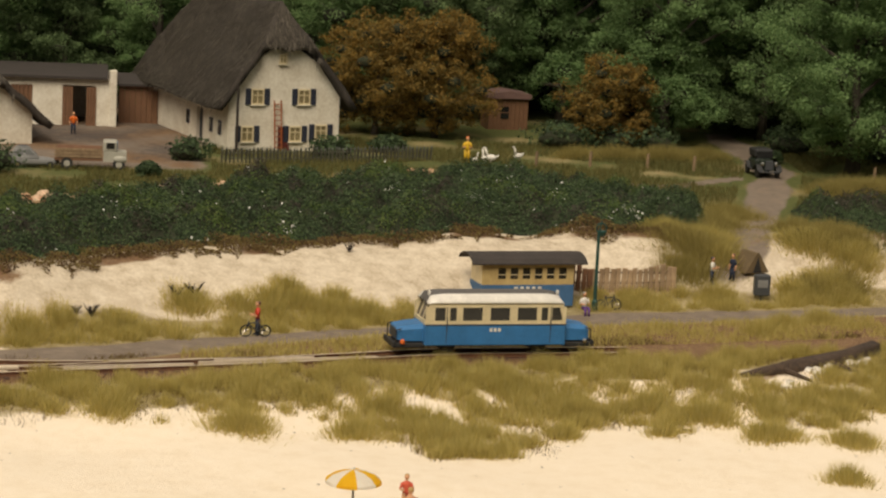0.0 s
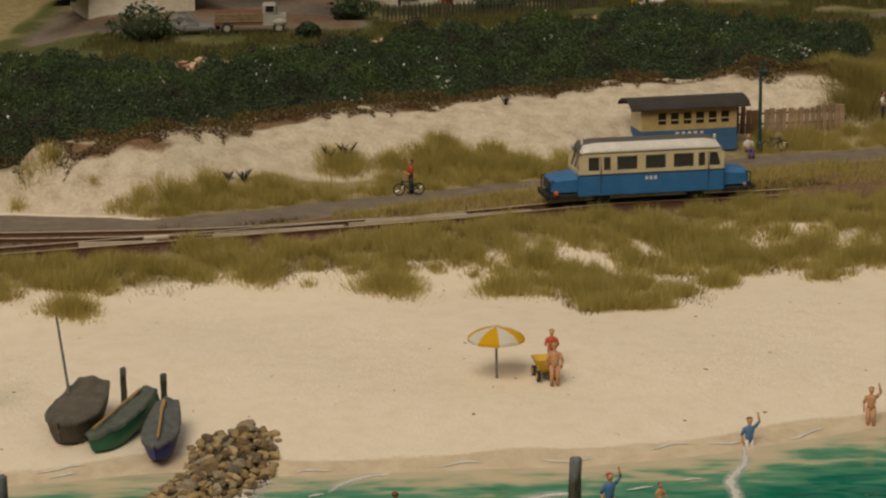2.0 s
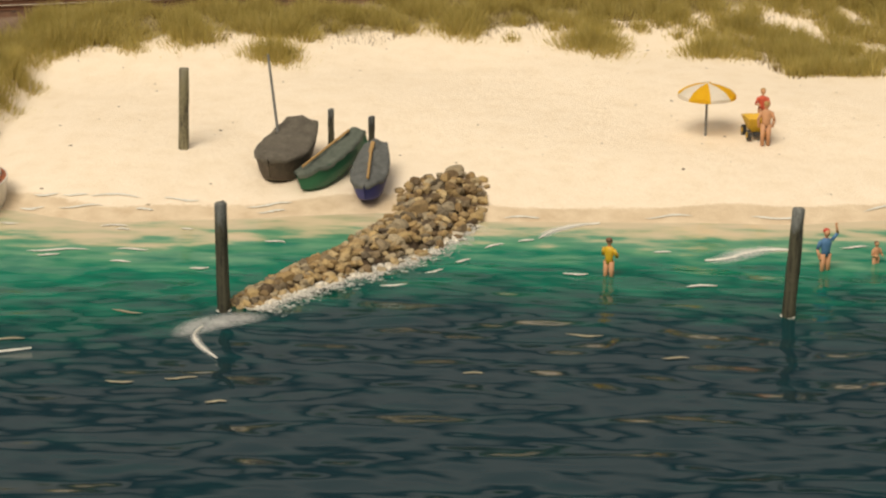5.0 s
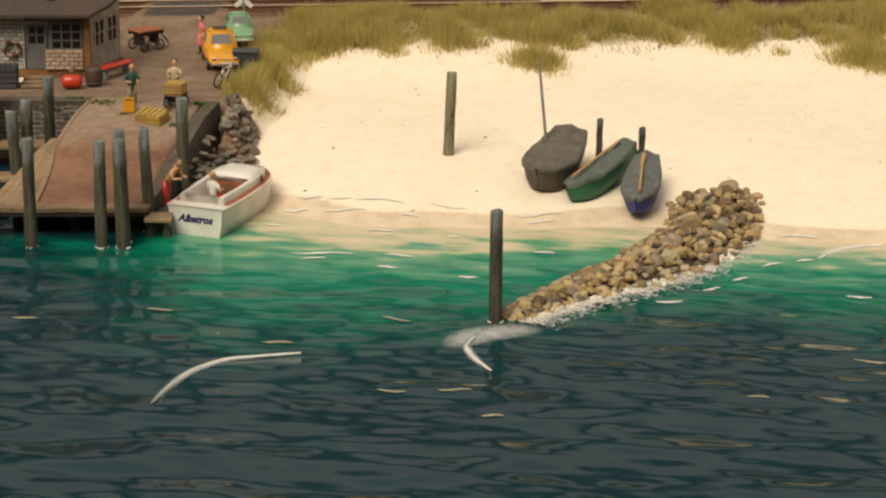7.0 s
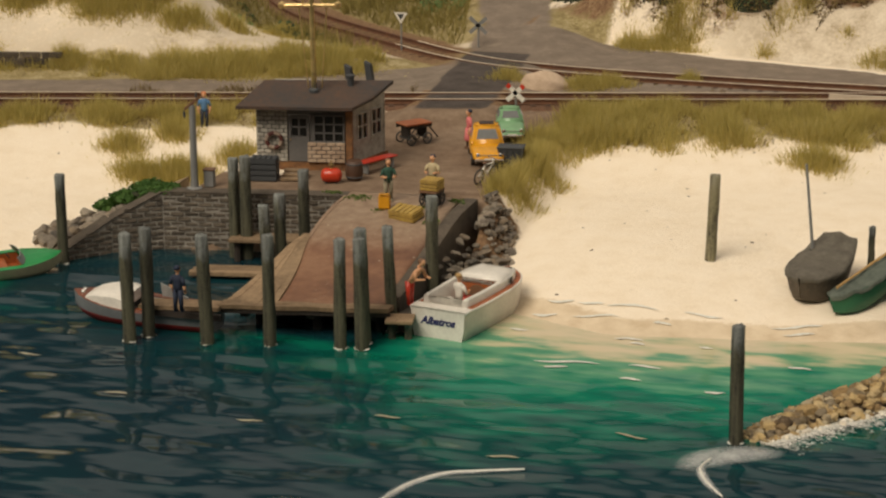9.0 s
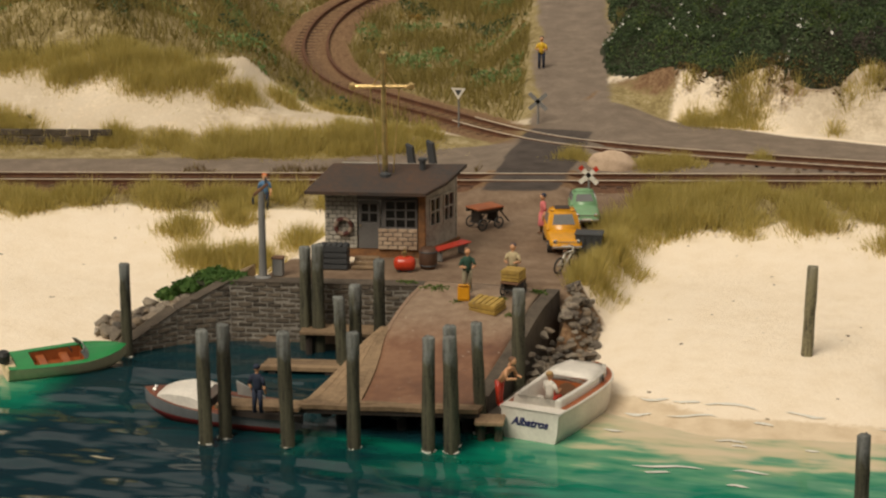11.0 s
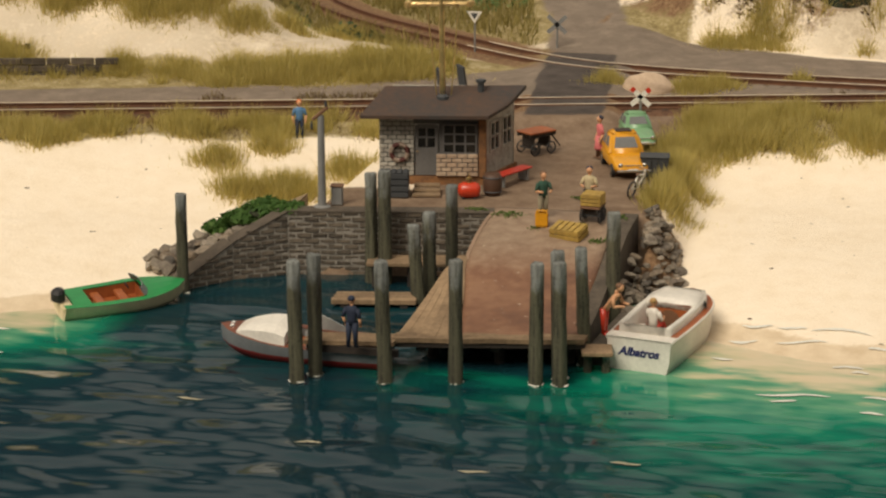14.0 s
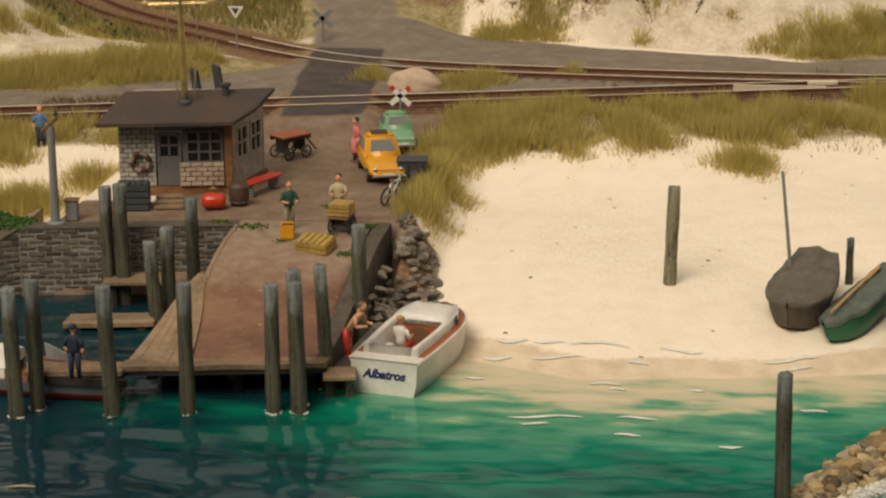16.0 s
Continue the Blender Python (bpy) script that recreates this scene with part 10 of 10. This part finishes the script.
def veil_material():
    m, nt, links, bsdf = mat_new("film_of_froth")
    bsdf.inputs["Base Color"].default_value = (0.82, 0.82, 0.80, 1)
    bsdf.inputs["Roughness"].default_value = 0.5
    clear, both = nt.new("ShaderNodeBsdfTransparent"), nt.new("ShaderNodeMixShader")
    a = nt.new("ShaderNodeAttribute")
    a.attribute_name = "fade"
    vec = coords(nt, links, 1.0)
    n = mathn(nt, links, "ADD", mathn(nt, links, "MULTIPLY", noise_tex(nt, links, vec, 1.6, 4), 0.6), mathn(nt, links, "MULTIPLY", noise_tex(nt, links, vec, 9.0, 3), 0.4))
    cover = ramp(nt, links, mathn(nt, links, "MULTIPLY", a.outputs["Fac"], mathn(nt, links, "MULTIPLY", n, 1.7)), [(0.15, (0, 0, 0)), (1.0, (0.6, 0.6, 0.6))])
    links.new(cover, both.inputs["Fac"])
    links.new(clear.outputs["BSDF"], both.inputs[1])
    links.new(bsdf.outputs["BSDF"], both.inputs[2])
    links.new(both.outputs["Shader"], nt["Material Output"].inputs["Surface"])
    return m


VEIL = veil_material()


def foam():
    # painted strokes of foam: at the beach, in the shallows and a few duller ones further out
    sand = [(-7.5, 9.96, 0.45, 0), (-6.5, 9.86, 0.45, -8), (-5.1, 9.77, 0.85, -3), (-2.9, 9.75, 0.6, 3), (-7.8, 9.1, 0.42, 0), (-6.15, 9.04, 0.75, -3), (-4.0, 8.97, 0.3, 2), (0.0, 9.75, 0.8, 15), (0.15, 9.35, 0.5, 16), (8.4, 9.5, 0.6, 8), (13.2, 9.9, 0.8, 6), (16.8, 10.1, 0.9, 8), (20.4, 11.2, 0.8, 20), (22.3, 11.6, 0.6, 22), (25.2, 12.6, 0.8, 28), (-30.5, 6.9, 0.7, 20), (-32.6, 6.2, 0.6, 10)]
    shallow = [(-8.2, 7.6, 0.32, 0), (-4.75, 7.65, 0.45, 4), (-4.4, 7.3, 0.25, 0), (-2.35, 7.5, 0.22, 3), (-6.0, 5.0, 1.0, 3), (-3.7, 5.25, 0.52, 3), (-6.2, 4.5, 0.36, 8), (-3.85, 4.05, 0.34, 2), (-1.3, 3.6, 0.3, 6), (0.65, 6.42, 0.36, -6), (12.9, 6.4, 0.3, 4), (4.75, 2.5, 0.42, 14), (5.9, 3.9, 0.35, 30), (6.7, 5.0, 0.3, 35), (7.6, 6.6, 0.4, 38), (8.6, 7.2, 0.3, 30), (10.2, 4.0, 0.4, 6), (14.0, 3.2, 0.5, 8), (19.0, 7.4, 0.5, 14), (20.8, 8.2, 0.35, 18), (-29.0, 5.4, 0.4, 14), (-31.4, 4.2, 0.6, 10), (-28.4, 3.4, 0.5, 6), (-33.0, 5.0, 0.5, 12)]
    far = [(-2.75, -0.5, 0.5, -10), (-9.5, -1.0, 0.4, 6), (-5.6, -3.0, 0.45, 3), (-1.9, -6.0, 0.4, 2), (0.9, -7.2, 0.3, 10), (-0.3, -5.6, 0.45, 8), (10.5, -1.4, 0.55, 0), (13.0, -3.0, 0.4, 4), (7.5, -4.6, 0.3, 2), (-13.0, -2.4, 0.4, 0), (-17.5, -1.4, 0.35, 8), (-21.5, 1.0, 0.4, 4)]
    strokes("foam_streaks", shallow, FOAM, "crisp white painted foam strokes in the shallows")
    strokes("wash_line", sand, FOAM, "thin white wash lines on the wet sand", wide=0.055)
    strokes("dull_foam", far, worn("yellowed_foam_paint", (0.42, 0.38, 0.26), (0.2, 0.18, 0.12), scale=4, rough=0.5, bstr=0.3), "dull yellowish foam strokes on the dark water", wide=0.06)
    for label, pts, wd, soft in (("small white breaking wave near a post", [(14.2, 5.6), (14.9, 5.9), (15.5, 6.5), (16.2, 6.9), (17.0, 6.9)], 0.07, 0.6),
                                 ("small white breaking wave by the groyne", [(9.0, 7.4), (9.45, 8.3), (10.2, 8.95), (11.0, 9.2)], 0.045, 0.3),
                                 ("white spray off the groyne tip", [(0.45, -4.1), (0.05, -3.5), (-0.28, -2.9), (-0.5, -2.2), (-0.35, -1.5)], 0.04, 0.18),
                                 ("curved white wave crest in open water", [(-7.75, -8.1), (-7.65, -6.9), (-7.35, -5.6), (-6.7, -4.6), (-5.8, -4.15), (-4.7, -3.7)], 0.02, 0.19),
                                 ("white splashing wake between two bathers", [(22.9, 11.4), (22.7, 9.8), (22.0, 8.0), (22.0, 6.4), (21.5, 5.2), (21.35, 3.8)], 0.11, 0.34)):
        ribbon("breaking_wave", pts, wd, FOAM, label)
        if soft:
            veil("thin_froth", pts, soft, "thin veil of froth round the breaking wave")
    veil("thin_froth", [(-0.95, -2.6), (-0.5, -1.6), (0.3, -0.95), (1.6, -0.5)], 0.75, "thin veil of spray round the groyne tip")
    # froth on the sea side of the groyne
    n = len(GROIN_LINE)
    i = rng.integers(0, int(n * 0.78), 7600)
    d = GROIN_LINE[i + 1] - GROIN_LINE[i]
    d /= np.linalg.norm(d, axis=1)[:, None]
    thin = rng.uniform(0, 1, 7600) < 0.5
    o = 0.42 + 0.8 * np.clip(i / n / 0.55, 0, 1) + np.where(thin, np.abs(rng.normal(0, 0.36, 7600)), rng.normal(0.08, 0.13, 7600)) + 0.1 * np.sin(i * 0.9) + 0.08 * np.sin(i * 2.3)
    slide = rng.uniform(-0.15, 0.15, len(i))
    x, y = GROIN_LINE[i, 0] + d[:, 1] * o + d[:, 0] * slide, GROIN_LINE[i, 1] - d[:, 0] * o + d[:, 1] * slide
    flakes("froth", x[~thin], y[~thin], 0.02, 0.06, FOAM, "lumpy white froth along the groyne stones", z=0.06, squash=0.8, turn=None)
    flakes("thin_froth", x[thin], y[thin], 0.03, 0.09, FROTH, "thin veil of froth beside the groyne", z=0.05, squash=0.8, turn=None)


foam()
